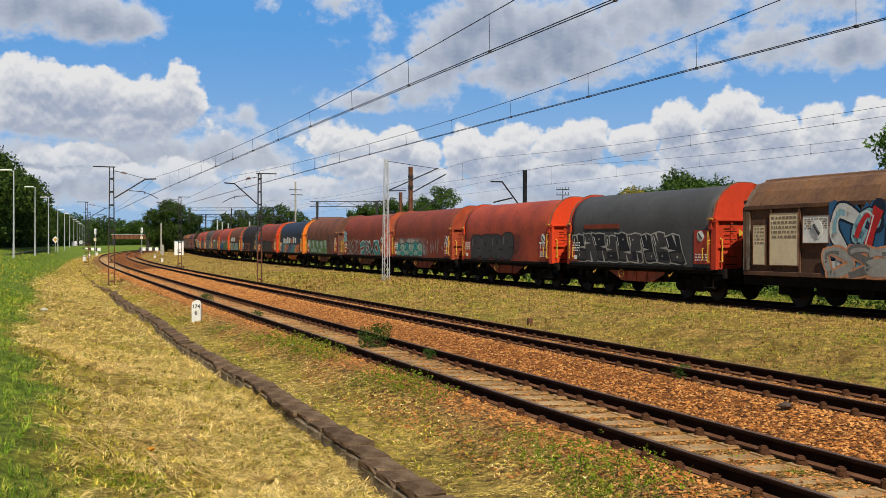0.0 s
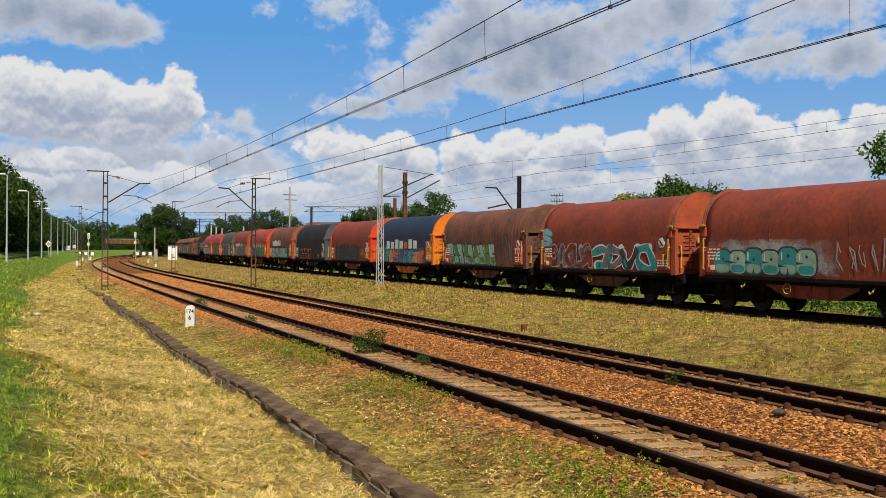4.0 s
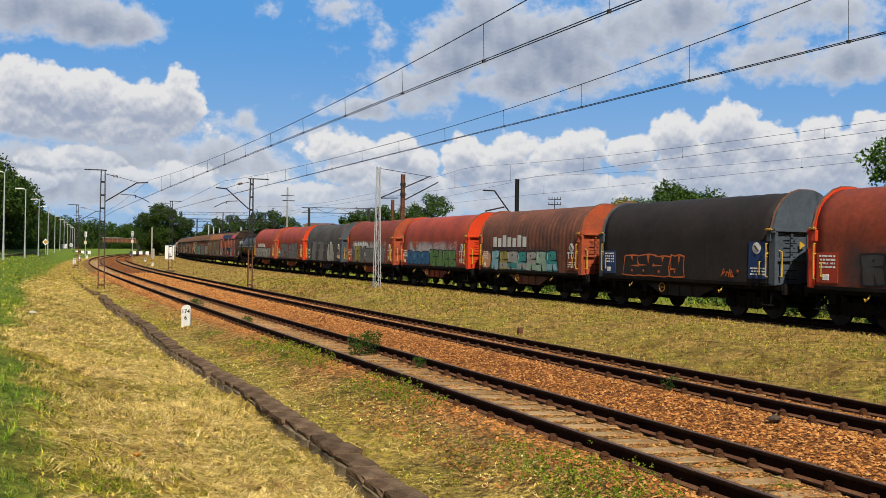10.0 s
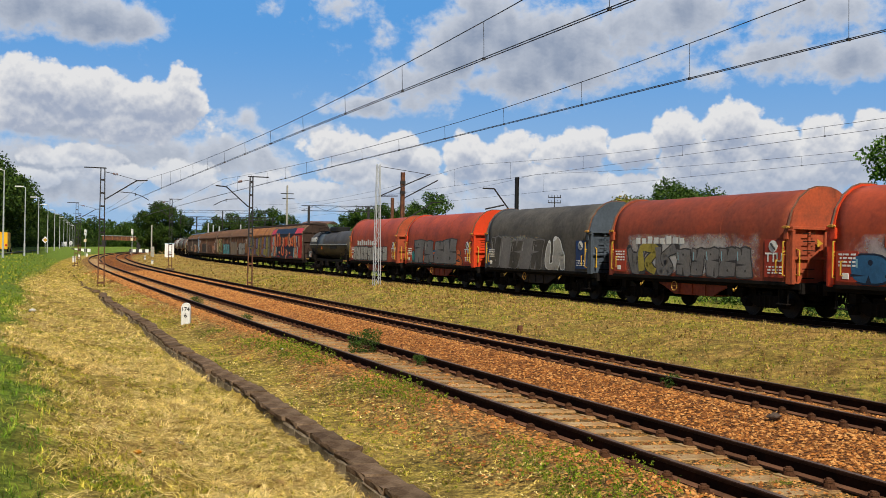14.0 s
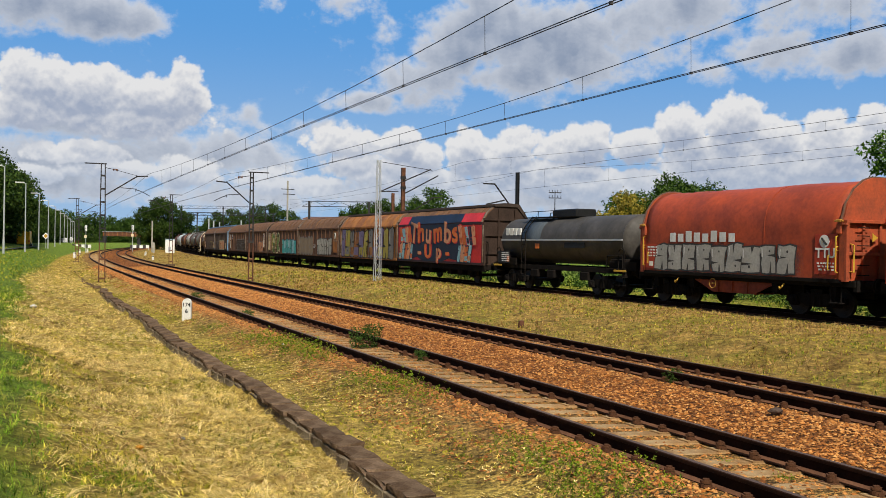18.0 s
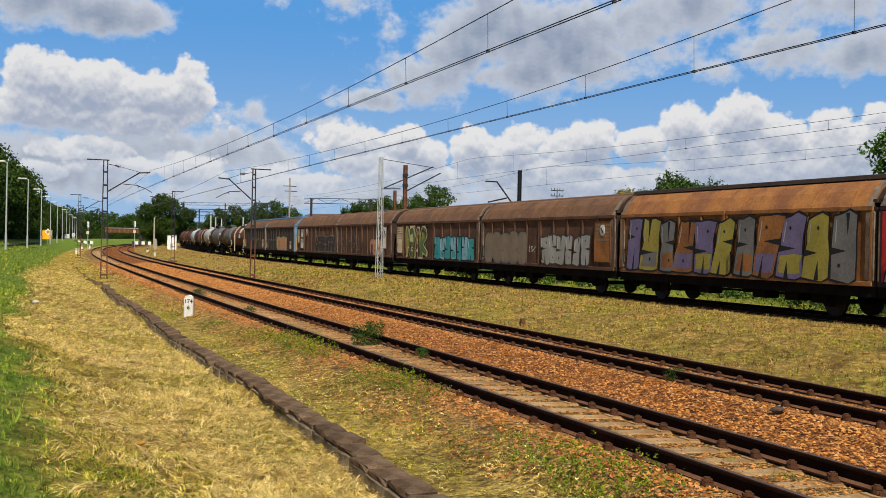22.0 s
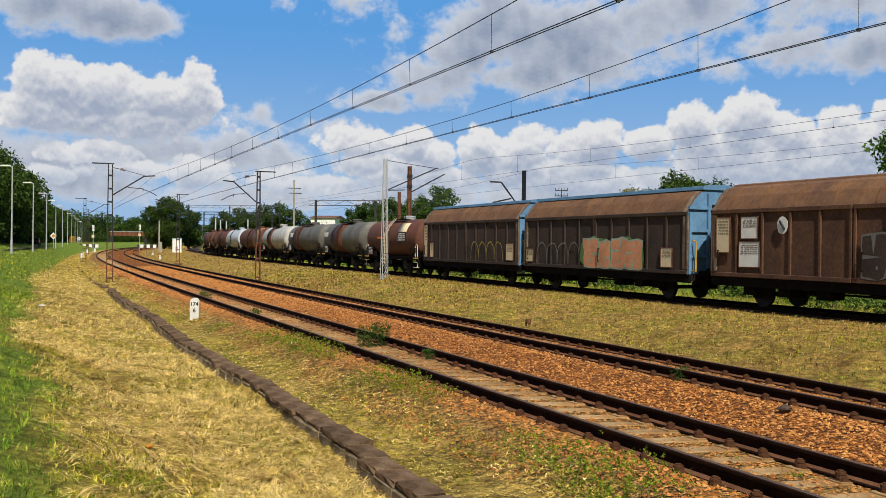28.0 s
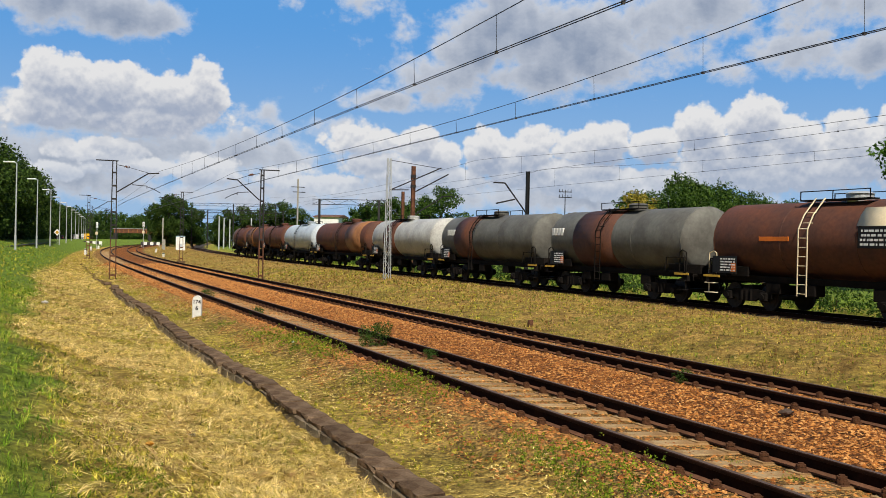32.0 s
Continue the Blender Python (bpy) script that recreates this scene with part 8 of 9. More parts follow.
def leaf_cloud(name, lobes, count, size, material, seed):
    """Many small bent leaves gathered in clumps inside uneven lobes (x, y, z, rx, ry, rz)."""
    rng = np.random.default_rng(seed)
    vol = np.array([a[3] * a[4] * a[5] for a in lobes]) ** 0.75
    pick = rng.choice(len(lobes), count // 9, p=vol / vol.sum())
    L = np.array(lobes)[pick]
    v = rng.normal(size=(len(pick), 3))
    v /= np.linalg.norm(v, axis=1)[:, None]
    r = rng.uniform(0.3, 1.0, len(pick)) ** 0.55
    clump = L[:, :3] + v * r[:, None] * L[:, 3:]
    c = np.repeat(clump, 9, axis=0) + rng.normal(size=(len(pick) * 9, 3)) * size * 1.1
    k = len(c)
    n = rng.normal(size=(k, 3)) + np.array([0, 0, 0.7])
    n /= np.linalg.norm(n, axis=1)[:, None]
    a = np.cross(n, rng.normal(size=(k, 3)))
    a /= np.linalg.norm(a, axis=1)[:, None]
    b = np.cross(n, a)
    s = (size * rng.uniform(0.6, 1.3, k))[:, None]
    pts = np.stack([c - a * s, c - b * s * 0.55 - n * s * 0.1, c + a * s, c + b * s * 0.55 - n * s * 0.1], 1).reshape(-1, 3)
    f = np.arange(k * 4).reshape(-1, 4)
    me = bpy.data.meshes.new(name)
    me.vertices.add(len(pts))
    me.vertices.foreach_set("co", pts.astype(np.float32).ravel())
    me.loops.add(k * 4)
    me.loops.foreach_set("vertex_index", f.astype(np.int32).ravel())
    me.polygons.add(k)
    me.polygons.foreach_set("loop_start", (np.arange(k) * 4).astype(np.int32))
    me.polygons.foreach_set("loop_total", np.full(k, 4, dtype=np.int32))
    me.materials.append(material)
    me.update()
    return me


def make_tree(label, height, spread, lobes_n, count, size, material, seed, base=0.18, name="tree", low=False):
    """Tapered trunk, limbs and a crown of leaf clumps."""
    rnd = random.Random(seed)
    e = new(name)
    tagged(e, label, "tree" if name == "tree" else "bush")
    bm = bmesh.new()
    r0 = height * 0.022
    pts = [Vector((0, 0, -0.3))]
    for i in range(1, 6):
        pts.append(Vector((rnd.uniform(-0.03, 0.03) * height, rnd.uniform(-0.03, 0.03) * height, height * 0.8 * i / 5)))
    for i, (a, b) in enumerate(zip(pts, pts[1:])):
        rod(bm, a, b, r0 * (1 - i * 0.17), 7, r0 * (1 - (i + 1) * 0.17))
    lobes = []
    for i in range(lobes_n):
        ang = 6.283 * i / lobes_n * 2.4 + rnd.uniform(-0.4, 0.4)
        h = height * (base + (0.92 - base) * (i + 0.5) / lobes_n)
        f = math.sin(math.pi * min(1, max(0.12, (h / height - base * 0.6) / (1.02 - base * 0.6)))) ** 0.6
        rad = spread * 0.55 * f * rnd.uniform(0.6, 1.1)
        c = Vector((math.cos(ang) * rad, math.sin(ang) * rad, h))
        start = pts[min(5, max(1, int(h / height * 4)))]
        rod(bm, start, c, r0 * 0.35, 5, r0 * 0.1)
        q = spread * rnd.uniform(0.26, 0.42) * (0.6 + 0.5 * f)
        lobes.append((c.x, c.y, c.z, q, q, q * rnd.uniform(0.6, 0.9)))
    lobes.append((0, 0, height * 0.9, spread * 0.25, spread * 0.25, height * 0.1))
    part("trunk", bm, BARK, e)
    crown = new("crown", leaf_cloud("crown", lobes, count, size, material, seed))
    crown.parent = e
    return e


def put(ob, x, y, z, turn=0.0, s=1.0, sz=None):
    ob.matrix_world = pose(x, y, z, 0, 0, turn) @ Matrix.Diagonal((s, s, sz or s, 1))
    return ob


def twin(ob, x, y, z, turn=0.0, s=1.0, label=""):
    c = copy_thing(ob, pose(x, y, z, 0, 0, turn))
    c.scale = (s, s, s)
    if label:
        tagged(c, label)
    return c


def plants():
    rnd = random.Random(12)
    # avenue of tall trees along the road
    bases = [make_tree("tall dark green lime tree in the roadside row", 13.5, 8.6, 20, 13500, 0.235, LEAF_DARK, 100 + i, base=0.08) for i in range(4)]
    k = 0
    for y in np.arange(120, 470, 9.0):
        x = -40.9 - 0.358 * (y - 89.5) - 9.4 + rnd.uniform(-1.5, 1.5)
        sc = rnd.uniform(0.9, 1.05) * (1.07 if y < 185 else 0.8 if y < 300 else 0.92)
        if k < 4:
            put(bases[k], x, y, 0.85, rnd.uniform(0, 360), sc)
        else:
            twin(bases[k % 4], x, y, 0.85, rnd.uniform(0, 360), sc)
        k += 1
    for y in np.arange(260, 470, 16.0):
        x = -40.9 - 0.358 * (y - 89.5) - 17 + rnd.uniform(-2, 2)
        twin(bases[k % 4], x, y, 0.85, rnd.uniform(0, 360), rnd.uniform(0.95, 1.15))
        k += 1
    # low scrub under the row
    shrub = make_tree("dark shrub under the roadside trees", 3.2, 4.0, 8, 1300, 0.21, LEAF_DARK, 150, base=0.1, name="bush")
    first = True
    for y in np.concatenate([np.arange(104, 200, 4.5), np.arange(200, 480, 7.0)]):
        x = -40.9 - 0.358 * (y - 89.5) - 9.0 + rnd.uniform(-1, 1)
        if first:
            put(shrub, x, y, 0.85)
            first = False
        else:
            twin(shrub, x, y, 0.85, rnd.uniform(0, 360), rnd.uniform(0.8, 1.3))
    for x in np.arange(-205, -128, 3.6):
        twin(shrub, x, 478 + rnd.uniform(-8, 8), 0.3, rnd.uniform(0, 360), rnd.uniform(1.3, 2.0))
    # the round tree between the tracks
    put(make_tree("big round dark green tree beyond the relay cabin", 13.6, 8.2, 24, 26000, 0.21, LEAF_DARK, 161, base=0.1), -76.8, 258, 0)
    put(make_tree("smaller dark tree beside the round one", 10.6, 5.4, 14, 9000, 0.24, LEAF_DARK, 162, base=0.1), -72.6, 268, 0)
    # far woods closing the line
    wood = make_tree("distant tree closing the view down the line", 14, 11, 13, 5000, 0.4, LEAF_MID, 170, base=0.05)
    put(wood, -165, 500, 0, 0, 1.0)
    for x, y, s in ((-150, 520, 0.9), (-178, 490, 1.1), (-190, 480, 1.2), (-138, 540, 0.8), (-205, 480, 1.1), (-170, 540, 1.0), (-125, 520, 0.7), (-158, 470, 0.5), (-174, 505, 1.05), (-184, 500, 0.95), (-160, 498, 0.95), (-197, 505, 1.05), (-215, 500, 1.15)):
        twin(wood, x, y, 0, rnd.uniform(0, 360), s)
    # behind the train
    yard = make_tree("dark green tree beyond the railway yard", 13, 6.6, 18, 7500, 0.27, LEAF_DARK, 175, base=0.06)
    put(yard, -69, 292, 0, 0, 0.86)
    for x, y, s in ((-65.5, 296, 0.95), (-60.5, 290, 0.82), (-55.5, 292, 1.02), (-51.5, 288, 1.05), (-47.5, 292, 0.92), (-73, 300, 0.75)):
        twin(yard, x, y, 0, rnd.uniform(0, 360), s)
    mid = [make_tree("slender green birch behind the railway", 10, 3.8, 13, 8000, 0.17, LEAF_MID, 180 + i, base=0.08) for i in range(3)]
    spots = [(-43, 300, 0.8), (-16.4, 158, 0.78), (-46, 310, 1.0), (-12.6, 160, 0.9), (-13.5, 155, 0.88), (-11, 150, 0.82), (-9, 150, 0.92), (-6.5, 152, 0.9), (-4.5, 147, 0.95), (-16.9, 172, 0.45),
             (6.5, 150, 0.62), (3.5, 155, 0.5), (8.5, 155, 0.5), (-23, 215, 0.5)]
    for i, (x, y, s) in enumerate(spots):
        if i < 3:
            put(mid[i], x, y, 0, 0, s)
        else:
            twin(mid[i % 3], x, y, 0, rnd.uniform(0, 360), s)
    put(make_tree("round green tree behind the railway", 10.8, 5.2, 14, 7500, 0.18, LEAF_MID, 186, base=0.1), -1.9, 142, 0)
    acacia = [make_tree("feathery green acacia behind the wagons", 7.5, 5.0, 20, 24000, 0.11, LEAF_MID, 190 + i, base=0.1) for i in range(2)]
    for i, (x, y, s) in enumerate([(19.4, 82, 1.1), (21.6, 84, 1.08), (25.4, 84, 0.93), (17.6, 86, 0.95), (23.4, 86, 0.98), (28.0, 83, 0.86), (30.6, 84, 0.78), (33.2, 85, 0.72)]):
        if i < 2:
            put(acacia[i], x, y, -0.2, 40 * i, s)
        else:
            twin(acacia[i % 2], x, y, -0.2, rnd.uniform(0, 360), s)
    put(make_tree("yellowing bush behind the wagons", 7.2, 3.6, 12, 9000, 0.12, LEAF_YELLOW, 195, base=0.1), 15.0, 80, -0.2)
    put(make_tree("tall broad-leaved tree rising behind the train", 13.2, 6.0, 20, 34000, 0.12, LEAF_BRIGHT, 196, base=0.06), 28.7, 53, -0.2)
    # scrub along the far side of the siding, seen under the wagons
    weeds = make_tree("green weeds beyond the siding", 1.0, 2.4, 7, 1600, 0.06, LEAF_MID, 200, base=0.0, name="bush")
    put(weeds, *at(14, 21.5, -0.25))
    for s in np.arange(-2, 120, 3.2):
        p = at(s + rnd.uniform(-1, 1), 21.5 + rnd.uniform(-0.6, 2.5), -0.25)
        twin(weeds, p.x, p.y, p.z, rnd.uniform(0, 360), rnd.uniform(0.6, 1.3))
    # weeds in and beside the near track
    weed = make_tree("leafy green weed growing between the rails", 0.6, 0.6, 12, 2600, 0.022, LEAF_MID, 210, base=0.0, name="bush")
    p = at(9.4, 0.35, -0.2)
    put(weed, p.x, p.y, p.z, 0, 0.85)
    low = make_tree("low bright green weed beside the rail", 0.11, 0.5, 12, 1400, 0.0085, WEED, 211, base=0.0, name="bush")
    p = at(2.9, -1.35, -0.18)
    put(low, p.x, p.y, p.z, 0, 1.2)
    for kind, s, d, k in ((weed, 6.9, 0.62, 0.4), (weed, 2.5, 3.2, 0.4), (weed, 17, -0.6, 0.5), (weed, 26, -0.5, 0.6), (low, 11.5, -1.6, 1.5), (low, 10.7, -1.55, 1.3), (low, 10.0, -1.45, 1.7), (low, 9.2, -1.42, 1.6), (low, 8.5, -1.4, 1.7), (low, 7.7, -1.36, 1.5), (low, 7.0, -1.34, 1.4),
                          (low, 4.3, -1.4, 1.3), (low, 3.5, -1.36, 1.5), (low, 3.25, -1.3, 1.3), (low, 2.0, -1.35, 1.2), (low, 4.25, -1.66, 0.8), (low, -0.8, -1.5, 1.0), (low, -1.5, -1.6, 1.2), (low, -2.2, -1.6, 1.6), (low, -2.6, -1.45, 1.5), (low, -2.9, -1.9, 1.2), (low, -3.2, -1.6, 1.5), (low, -3.0, 0.3, 0.45),
                          (low, -2.2, 0.25, 0.35), (low, 15.0, -1.9, 1.3), (low, -1.5, -5.7, 1.0), (low, -1.3, -5.9, 0.9)):
        p = at(s, d, float(np.interp(d, PROFILE_D, PROFILE_Z)) - 0.02)
        twin(kind, p.x, p.y, p.z, rnd.uniform(0, 360), k)


plants()


def scatter(name, label, s0, s1, d0, d1, n, height, width, lean, material, seed, near=1.0, keep=None, sink=0.01, flat=False, side=0):
    """Tufts of bent blades that spring from one root, denser towards the camera; flat: bundles of mown stalks
    lying in swirls. side: -1 keeps to the green bank, 1 to the hay. One sheet of stuff."""
    rng = np.random.default_rng(seed)
    per = 6 if flat else 7
    k = n // (2 * per)
    s = s0 + (s1 - s0) * rng.uniform(0, 1, k) ** near
    d = rng.uniform(d0, d1, k)
    ok = np.ones(k, bool)
    if side:
        ok &= (d - green_edge(s) - 0.12 * rng.normal(size=k)) * side > 0
    if keep is not None:                    # patches
        patch = 1.9 * lattice_noise(s * 0.55 + seed, d * 0.8, seed) + 1.3 * lattice_noise(s * 1.7, d * 2.1, seed + 40)
        ok &= patch + rng.normal(size=k) * 0.5 > keep
    s, d = s[ok], d[ok]
    k = len(s)
    ph = np.interp(s, S_AX, PHI)
    x = np.interp(s, S_AX, CX) + d * np.cos(ph)
    y = np.interp(s, S_AX, CY) - d * np.sin(ph)
    z = np.interp(d, PROFILE_D, PROFILE_Z) + uneven(s, d) - sink
    grow = 1 + np.clip((s - 8) / 40, 0, 1.0)
    root = np.stack([x, y, z], 1)
    h = (height * rng.uniform(0.6, 1.3, k) * np.sqrt(grow))[:, None] * rng.uniform(0.6, 1.2, (k, per))
    w = (width * grow)[:, None] * rng.uniform(0.6, 1.3, (k, per))
    if flat:
        swirl = 2.4 * lattice_noise(s * 0.5, d * 0.7, seed + 3) + 1.2 * lattice_noise(s * 1.6, d * 1.9, seed + 5)
        az = (swirl + rng.uniform(-0.7, 0.7, k))[:, None] + rng.normal(size=(k, per)) * 0.35 * lean + np.pi * (rng.uniform(0, 1, (k, per)) < 0.5)
        tilt = np.pi / 2 - np.abs(rng.normal(size=(k, per))) * 0.2
        root[:, 2] += rng.uniform(0.005, 0.06, k)
    else:
        az = rng.uniform(0, 2 * np.pi, (k, per))
        tilt = np.minimum(np.abs(rng.normal(size=(k, per))) * lean * 0.9 + 0.3, 1.45)
    ca, sa = np.cos(az), np.sin(az)
    out, up = np.sin(tilt) * h, np.cos(tilt) * h
    tip = root[:, None] + np.stack([ca * out, sa * out, np.maximum(up - 0.12 * out, 0.012)], 2)
    mid = root[:, None] + np.stack([ca * out * 0.42, sa * out * 0.42, np.maximum(up * 0.55, 0.01) + 0.06 * out], 2)
    across = np.stack([-sa * w / 2, ca * w / 2, np.zeros((k, per))], 2)
    pts = np.concatenate([root[:, None], (mid - across), tip, (mid + across)], 1).reshape(-1, 3)
    one = 1 + 3 * per
    j = np.arange(per)
    quad = np.stack([np.zeros(per, int), 1 + j, 1 + per + j, 1 + 2 * per + j], 1)
    f = (quad[None] + (np.arange(k) * one)[:, None, None]).reshape(-1)
    m = k * per
    me = bpy.data.meshes.new(name)
    me.vertices.add(len(pts))
    me.vertices.foreach_set("co", pts.astype(np.float32).ravel())
    me.loops.add(m * 4)
    me.loops.foreach_set("vertex_index", f.astype(np.int32))
    me.polygons.add(m)
    me.polygons.foreach_set("loop_start", (np.arange(m) * 4).astype(np.int32))
    me.polygons.foreach_set("loop_total", np.full(m, 4, dtype=np.int32))
    me.materials.append(material)
    me.update()
    return tagged(new(name, me), label, "grass", kind="stuff")


HAY = island_mat("hay", [(0.15, 0.08, 0.018), (0.62, 0.44, 0.12), (0.95, 0.78, 0.36), (0.42, 0.3, 0.055), (0.9, 0.71, 0.25), (0.78, 0.63, 0.14)], 0.75, 0.2, grain=True)
GRASS = island_mat("grass_green", [(0.09, 0.12, 0.008), (0.3, 0.32, 0.02), (0.55, 0.5, 0.045), (0.72, 0.6, 0.12)], 0.7, 0.3, grain=True)
LUSH = island_mat("grass_lush", [(0.045, 0.095, 0.008), (0.13, 0.24, 0.015), (0.22, 0.36, 0.025), (0.36, 0.44, 0.045), (0.5, 0.5, 0.09)], 0.7, 0.3, grain=True)
OLIVE = island_mat("grass_olive", [(0.1, 0.055, 0.015), (0.4, 0.24, 0.07), (0.62, 0.43, 0.18), (0.22, 0.19, 0.03), (0.5, 0.34, 0.11), (0.27, 0.125, 0.04)], 0.8, 0.25, grain=True)

WITHERED = island_mat("grass_withered", [(0.12, 0.06, 0.018), (0.28, 0.15, 0.045), (0.44, 0.26, 0.09), (0.56, 0.38, 0.15)], 0.85, 0.15)


def grasses():
    hay, stub, lush = "mown dry yellow grass lying as hay", "short yellow-green stubble among the hay", "lush green grass on the bank beside the road"
    scatter("dry_grass", hay, -9, 12, -6.8, -3.25, 95000, 0.26, 0.008, 1.0, HAY, 1, 1.3, -0.8, flat=True, side=1)
    scatter("dry_grass", "bright straw gathered in front of the kerb", -7, 6, -4.9, -3.2, 36000, 0.24, 0.008, 1.0, HAY, 29, 1.2, flat=True)
    scatter("dry_grass", hay, 8, 60, -6.9, -3.25, 65000, 0.26, 0.013, 1.0, HAY, 2, 1.7, flat=True, side=1)
    scatter("green_grass", stub, -9, 14, -6.8, -3.25, 180000, 0.08, 0.008, 1.0, GRASS, 3, 1.3, -0.5, side=1)
    scatter("green_grass", stub, 10, 60, -6.9, -3.25, 70000, 0.075, 0.011, 1.0, GRASS, 13, 1.7, -0.3, side=1)
    scatter("green_grass", lush, -9, 26, -11, -5.9, 170000, 0.12, 0.008, 0.9, LUSH, 4, 1.3, side=-1)
    scatter("green_grass", "fresh green grass on the bank beside the road", 20, 130, -20, -4.6, 100000, 0.1, 0.012, 0.9, LUSH, 19, 1.7, side=-1)
    scatter("green_grass", "green and yellow grass on the far bank", 20, 150, -22, -4.6, 26000, 0.12, 0.016, 0.6, GRASS, 5, 1.5, side=-1)
    scatter("verge_grass", "thin dry grass and moss between kerb and ballast", -8, 45, -2.78, -1.55, 70000, 0.08, 0.008, 1.0, HAY, 6, 1.6, -0.6, flat=True)
    scatter("verge_grass", "yellow-green moss and weeds between kerb and ballast", -8, 45, -2.8, -1.6, 80000, 0.055, 0.01, 1.0, GRASS, 7, 1.6, -0.1)
    scatter("verge_grass", "patches of green weeds between kerb and ballast", -8, 40, -2.75, -1.7, 16000, 0.08, 0.014, 0.8, WEED, 14, 1.6, 1.3)
    scatter("verge_grass", "brown withered grass between kerb and ballast", -8, 45, -2.75, -1.4, 26000, 0.1, 0.009, 0.8, WITHERED, 24, 1.6, 0.8, flat=True)
    scatter("bank_grass", "mown dry grass on the bank below the siding", -6, 45, 6.0, 15.6, 150000, 0.1, 0.011, 0.9, OLIVE, 8, 1.5, -0.5)
    scatter("bank_grass", "mown dry hay on the bank below the siding", -6, 60, 6.0, 15.4, 70000, 0.15, 0.01, 0.9, OLIVE, 9, 1.5, 0.2, flat=True)
    scatter("bank_grass", "short green tufts on the bank below the siding", -6, 60, 6.2, 15.8, 140000, 0.085, 0.011, 0.9, GRASS, 10, 1.5, -0.2)
    scatter("bank_grass", "dark green tufts on the bank below the siding", -6, 60, 6.2, 15.8, 120000, 0.09, 0.01, 0.9, WEED, 20, 1.5, 0.4)
    scatter("bank_grass", "brown withered patches on the bank below the siding", -6, 50, 6.0, 15.9, 110000, 0.11, 0.011, 0.9, WITHERED, 21, 1.5, 0.4)
    scatter("dry_grass", "dry grass beside the far curve", 45, 150, -7, -1.6, 60000, 0.12, 0.018, 0.9, HAY, 17, 1.4, side=1, flat=True)
    scatter("green_grass", "green grass beside the far curve", 45, 150, -7, -1.8, 44000, 0.09, 0.016, 0.9, GRASS, 18, 1.3, -0.3, side=1)
    scatter("dry_grass", hay, -24, -8, -6.8, -3.25, 35000, 0.3, 0.012, 1.0, HAY, 25, flat=True, side=1)
    scatter("green_grass", stub, -24, -8, -6.8, -3.35, 20000, 0.1, 0.012, 0.9, GRASS, 26, side=1)
    scatter("verge_grass", "thin dry grass between kerb and ballast", -24, -7, -2.78, -1.5, 20000, 0.08, 0.01, 0.9, OLIVE, 27)
    scatter("green_grass", lush, -24, -8, -11, -5.9, 30000, 0.13, 0.012, 0.9, LUSH, 28, side=-1)
    scatter("dry_grass", "brown thatch patches in the hay", -9, 40, -6.5, -3.3, 50000, 0.22, 0.011, 0.9, WITHERED, 22, 1.5, 0.6, flat=True, side=1)
    scatter("green_grass", "green tufts standing in the hay", -9, 40, -6.7, -3.3, 70000, 0.09, 0.008, 1.0, WEED, 23, 1.5, 0.8, side=1)
    scatter("bank_grass", "grass on the far bank beside the curve", 40, 220, 6.0, 15.8, 60000, 0.1, 0.02, 1.0, OLIVE, 11, 1.3)
    scatter("siding_grass", "green grass beyond the siding", -4, 120, 19.6, 27, 40000, 0.2, 0.016, 0.7, WEED, 12, 1.3, -0.4)
    scatter("siding_grass", "green weeds beyond the siding", -4, 120, 19.6, 27, 30000, 0.3, 0.016, 0.6, LUSH, 15, 1.3, 0.6)


grasses()


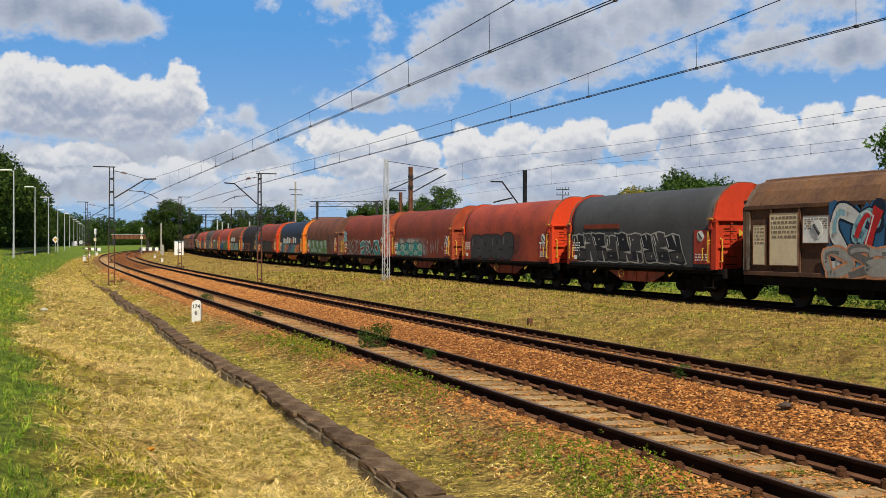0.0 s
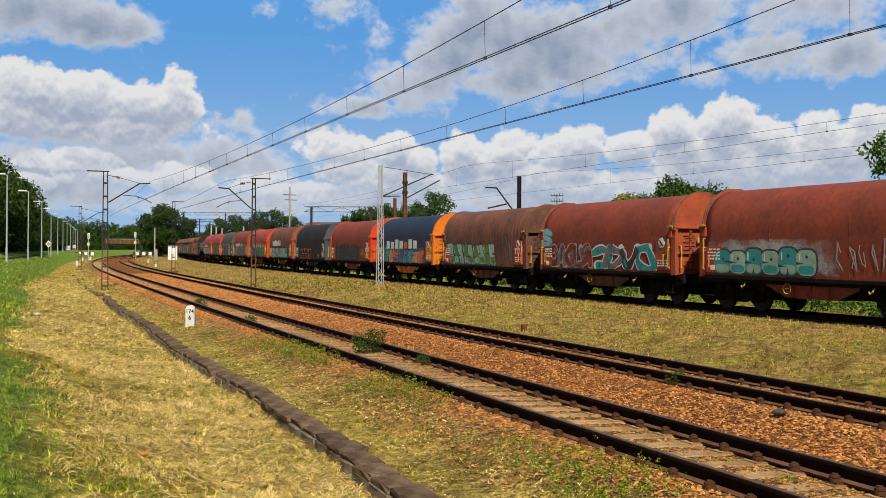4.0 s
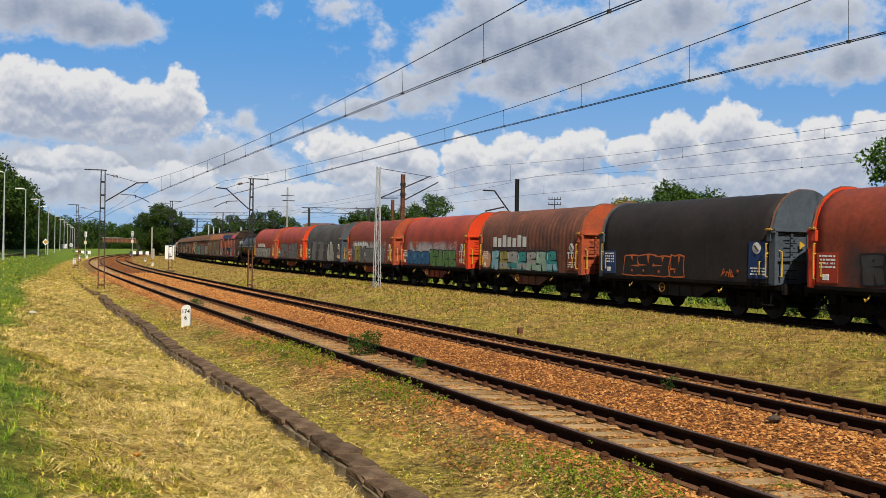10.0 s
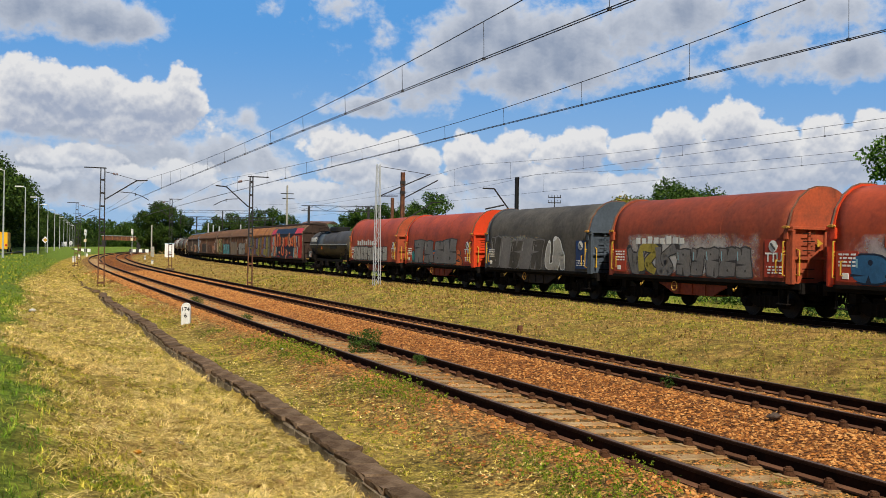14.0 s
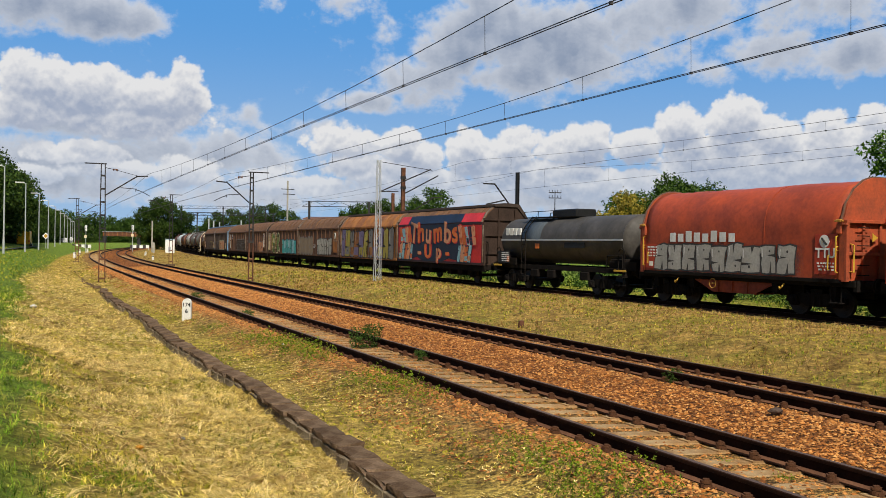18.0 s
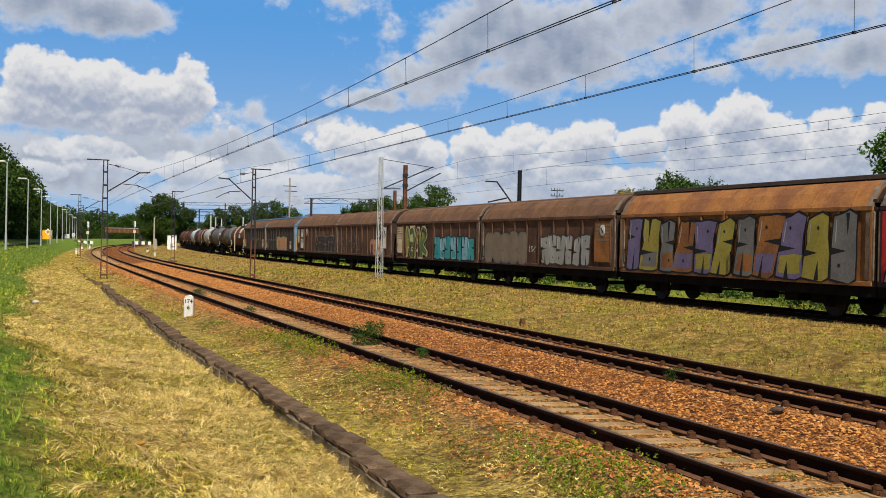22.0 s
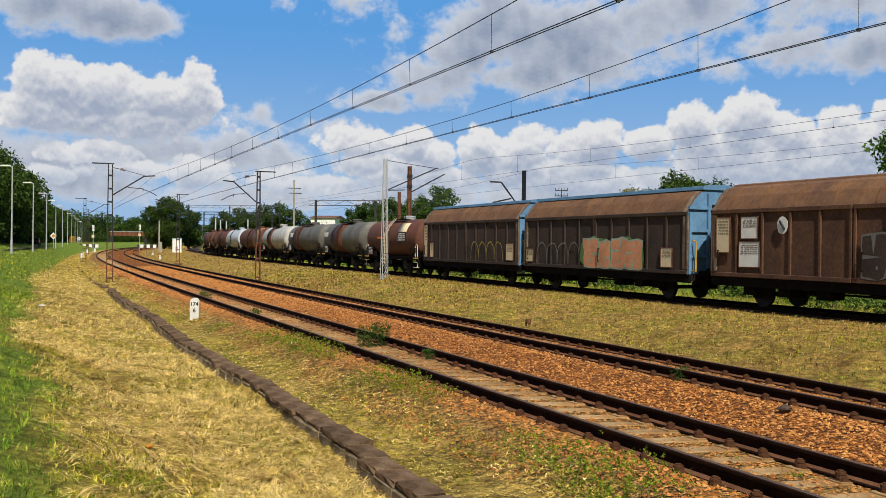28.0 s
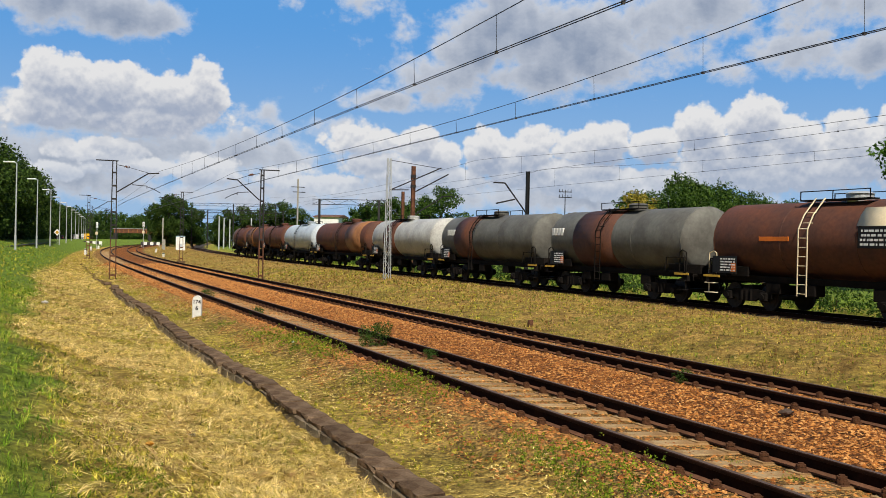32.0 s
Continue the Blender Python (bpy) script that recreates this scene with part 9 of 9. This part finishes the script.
def stones():
    """Broken ballast stones, near part of the bed."""
    rng = np.random.default_rng(5)
    n = 165000
    s = np.where(np.arange(n) < n // 9, rng.uniform(-22, -7, n), -7 + 82 * rng.uniform(0, 1, n) ** 2.0)
    d = rng.uniform(-2.2, 6.0, n)
    # fewer on the sandy bed between the near rails
    ok = (np.abs(d) > 0.8) | (rng.uniform(0, 1, n) < 0.35)
    ok &= (np.abs(np.abs(d) - 0.752) > 0.1) & (np.abs(np.abs(d - T2) - 0.752) > 0.1)
    ok &= (d > -1.45) | (rng.uniform(0, 1, n) < 0.4 * (lattice_noise(s * 0.9, d * 1.5, 31) > -0.1))
    s, d = s[ok], d[ok]
    n = len(s)
    ph = np.interp(s, S_AX, PHI)
    c = np.stack([np.interp(s, S_AX, CX) + d * np.cos(ph), np.interp(s, S_AX, CY) - d * np.sin(ph), np.interp(d, PROFILE_D, PROFILE_Z) + 0.004], 1)
    base = np.array([(1, 0, 0), (-0.9, 0.2, 0), (0, 0.8, 0.1), (0.1, -0.9, 0), (0.1, 0.1, 0.75), (-0.1, 0, -0.6)], float)
    tri = np.array([(0, 2, 4), (2, 1, 4), (1, 3, 4), (3, 0, 4)])
    size = rng.uniform(0.014, 0.036, n) * (1 + np.clip((s - 10) / 30, 0, 1.6))
    a = rng.uniform(0, 2 * np.pi, n)
    ca, sa = np.cos(a), np.sin(a)
    jit = base[None] * rng.uniform(0.65, 1.25, (n, 6, 1)) + rng.normal(size=(n, 6, 3)) * 0.22
    x = jit[..., 0] * ca[:, None] - jit[..., 1] * sa[:, None]
    y = jit[..., 0] * sa[:, None] + jit[..., 1] * ca[:, None]
    pts = (np.stack([x, y, jit[..., 2] * 0.7], 2) * size[:, None, None] + c[:, None]).reshape(-1, 3)
    f = (tri[None] + (np.arange(n) * 6)[:, None, None]).reshape(-1, 3)
    m = len(f)
    me = bpy.data.meshes.new("ballast_stones")
    me.vertices.add(len(pts))
    me.vertices.foreach_set("co", pts.astype(np.float32).ravel())
    me.loops.add(m * 3)
    me.loops.foreach_set("vertex_index", f.astype(np.int32).ravel())
    me.polygons.add(m)
    me.polygons.foreach_set("loop_start", (np.arange(m) * 3).astype(np.int32))
    me.polygons.foreach_set("loop_total", np.full(m, 3, dtype=np.int32))
    me.materials.append(island_mat("ballast", [(0.1, 0.036, 0.011), (0.25, 0.085, 0.017), (0.36, 0.13, 0.027), (0.55, 0.27, 0.085), (0.2, 0.08, 0.025), (0.38, 0.15, 0.035), (0.52, 0.24, 0.07)], 0.9))
    me.update()
    tagged(new("ballast_stones", me), "broken rust-brown ballast stones", "ballast", kind="stuff")


stones()


# ---- small litter in the hay ----
def crumpled(label, name, category, s, d, size, material, seed, lift=0.03):
    rnd = random.Random(seed)
    bm = bmesh.new()
    bmesh.ops.create_icosphere(bm, subdivisions=2, radius=size)
    for v in bm.verts:
        v.co = Vector((v.co.x * rnd.uniform(0.7, 1.3), v.co.y * rnd.uniform(0.6, 1.1), v.co.z * rnd.uniform(0.3, 0.7)))
    e = tagged(new(name), label, category)
    e.location = at(s, d, float(np.interp(d, PROFILE_D, PROFILE_Z)) + lift)
    part("body", bm, material, e)


crumpled("crumpled pale blue plastic scrap lying in the hay", "scrap", "litter", 1.75, -4.7, 0.06, mat("scrap_plastic", (0.35, 0.42, 0.55), 0.5, 0, 0.3, 20.0), 1)
crumpled("orange flower heads in the mown grass", "flower", "flower", 0.75, -5.3, 0.05, mat("orange_petals", (0.75, 0.3, 0.02), 0.8, 0, 0.3, 30.0), 2, 0.05)
crumpled("pale rounded stone in the grass", "stone", "stone", 20.0, -6.15, 0.1, mat("pale_stone", (0.6, 0.57, 0.5), 0.9, 0, 0.25, 8.0), 3, 0.06)
crumpled("white pebble between the weeds beside the track", "stone", "stone", 9.3, -1.5, 0.035, mat("white_pebble", (0.75, 0.73, 0.68), 0.9, 0, 0.2, 8.0), 4, 0.1)
crumpled("dark flat stone lying on the ballast", "stone", "stone", -0.6, 2.45, 0.09, mat("dark_stone", (0.09, 0.06, 0.045), 0.9, 0, 0.3, 8.0), 5, 0.06)


# ---- everything that moves ----
def motions():
    for wagon, u in TRAIN:
        rows = []
        for i in range(0, 65):
            t = i / 2
            s = JOINT0 + u - travelled(t)
            rows.append((t, on_track(s, siding(s), 0.0, -math.degrees(siding(s + 0.5) - siding(s - 0.5)))))
        walk(wagon, rows)
    # all wheels turn alike: one action serves them
    rows = []
    for i in range(0, 32 * 15 + 1):
        t = i / 15
        rows.append((t, Matrix.Rotation(-travelled(t) / 0.46, 4, "Y")))
    lead = WHEELSETS[0]
    walk(lead, rows)
    keys = lead.animation_data
    for ob in WHEELSETS[1:]:
        ob.rotation_mode = "QUATERNION"
        a = ob.animation_data_create()
        a.action = keys.action
        a.action_slot = keys.action_slot
    for thing, back, rows in ROAD_RUNS:
        walk(thing, [(t, on_road(y, off, back)) for t, y, off in rows])
    # the clouds drift slowly to the right
    walk(SKY, [(t, pose(0, 0, 0, 0, 0, -1.05 * t / 32)) for t in (0, 8, 16, 24, 32)])


motions()
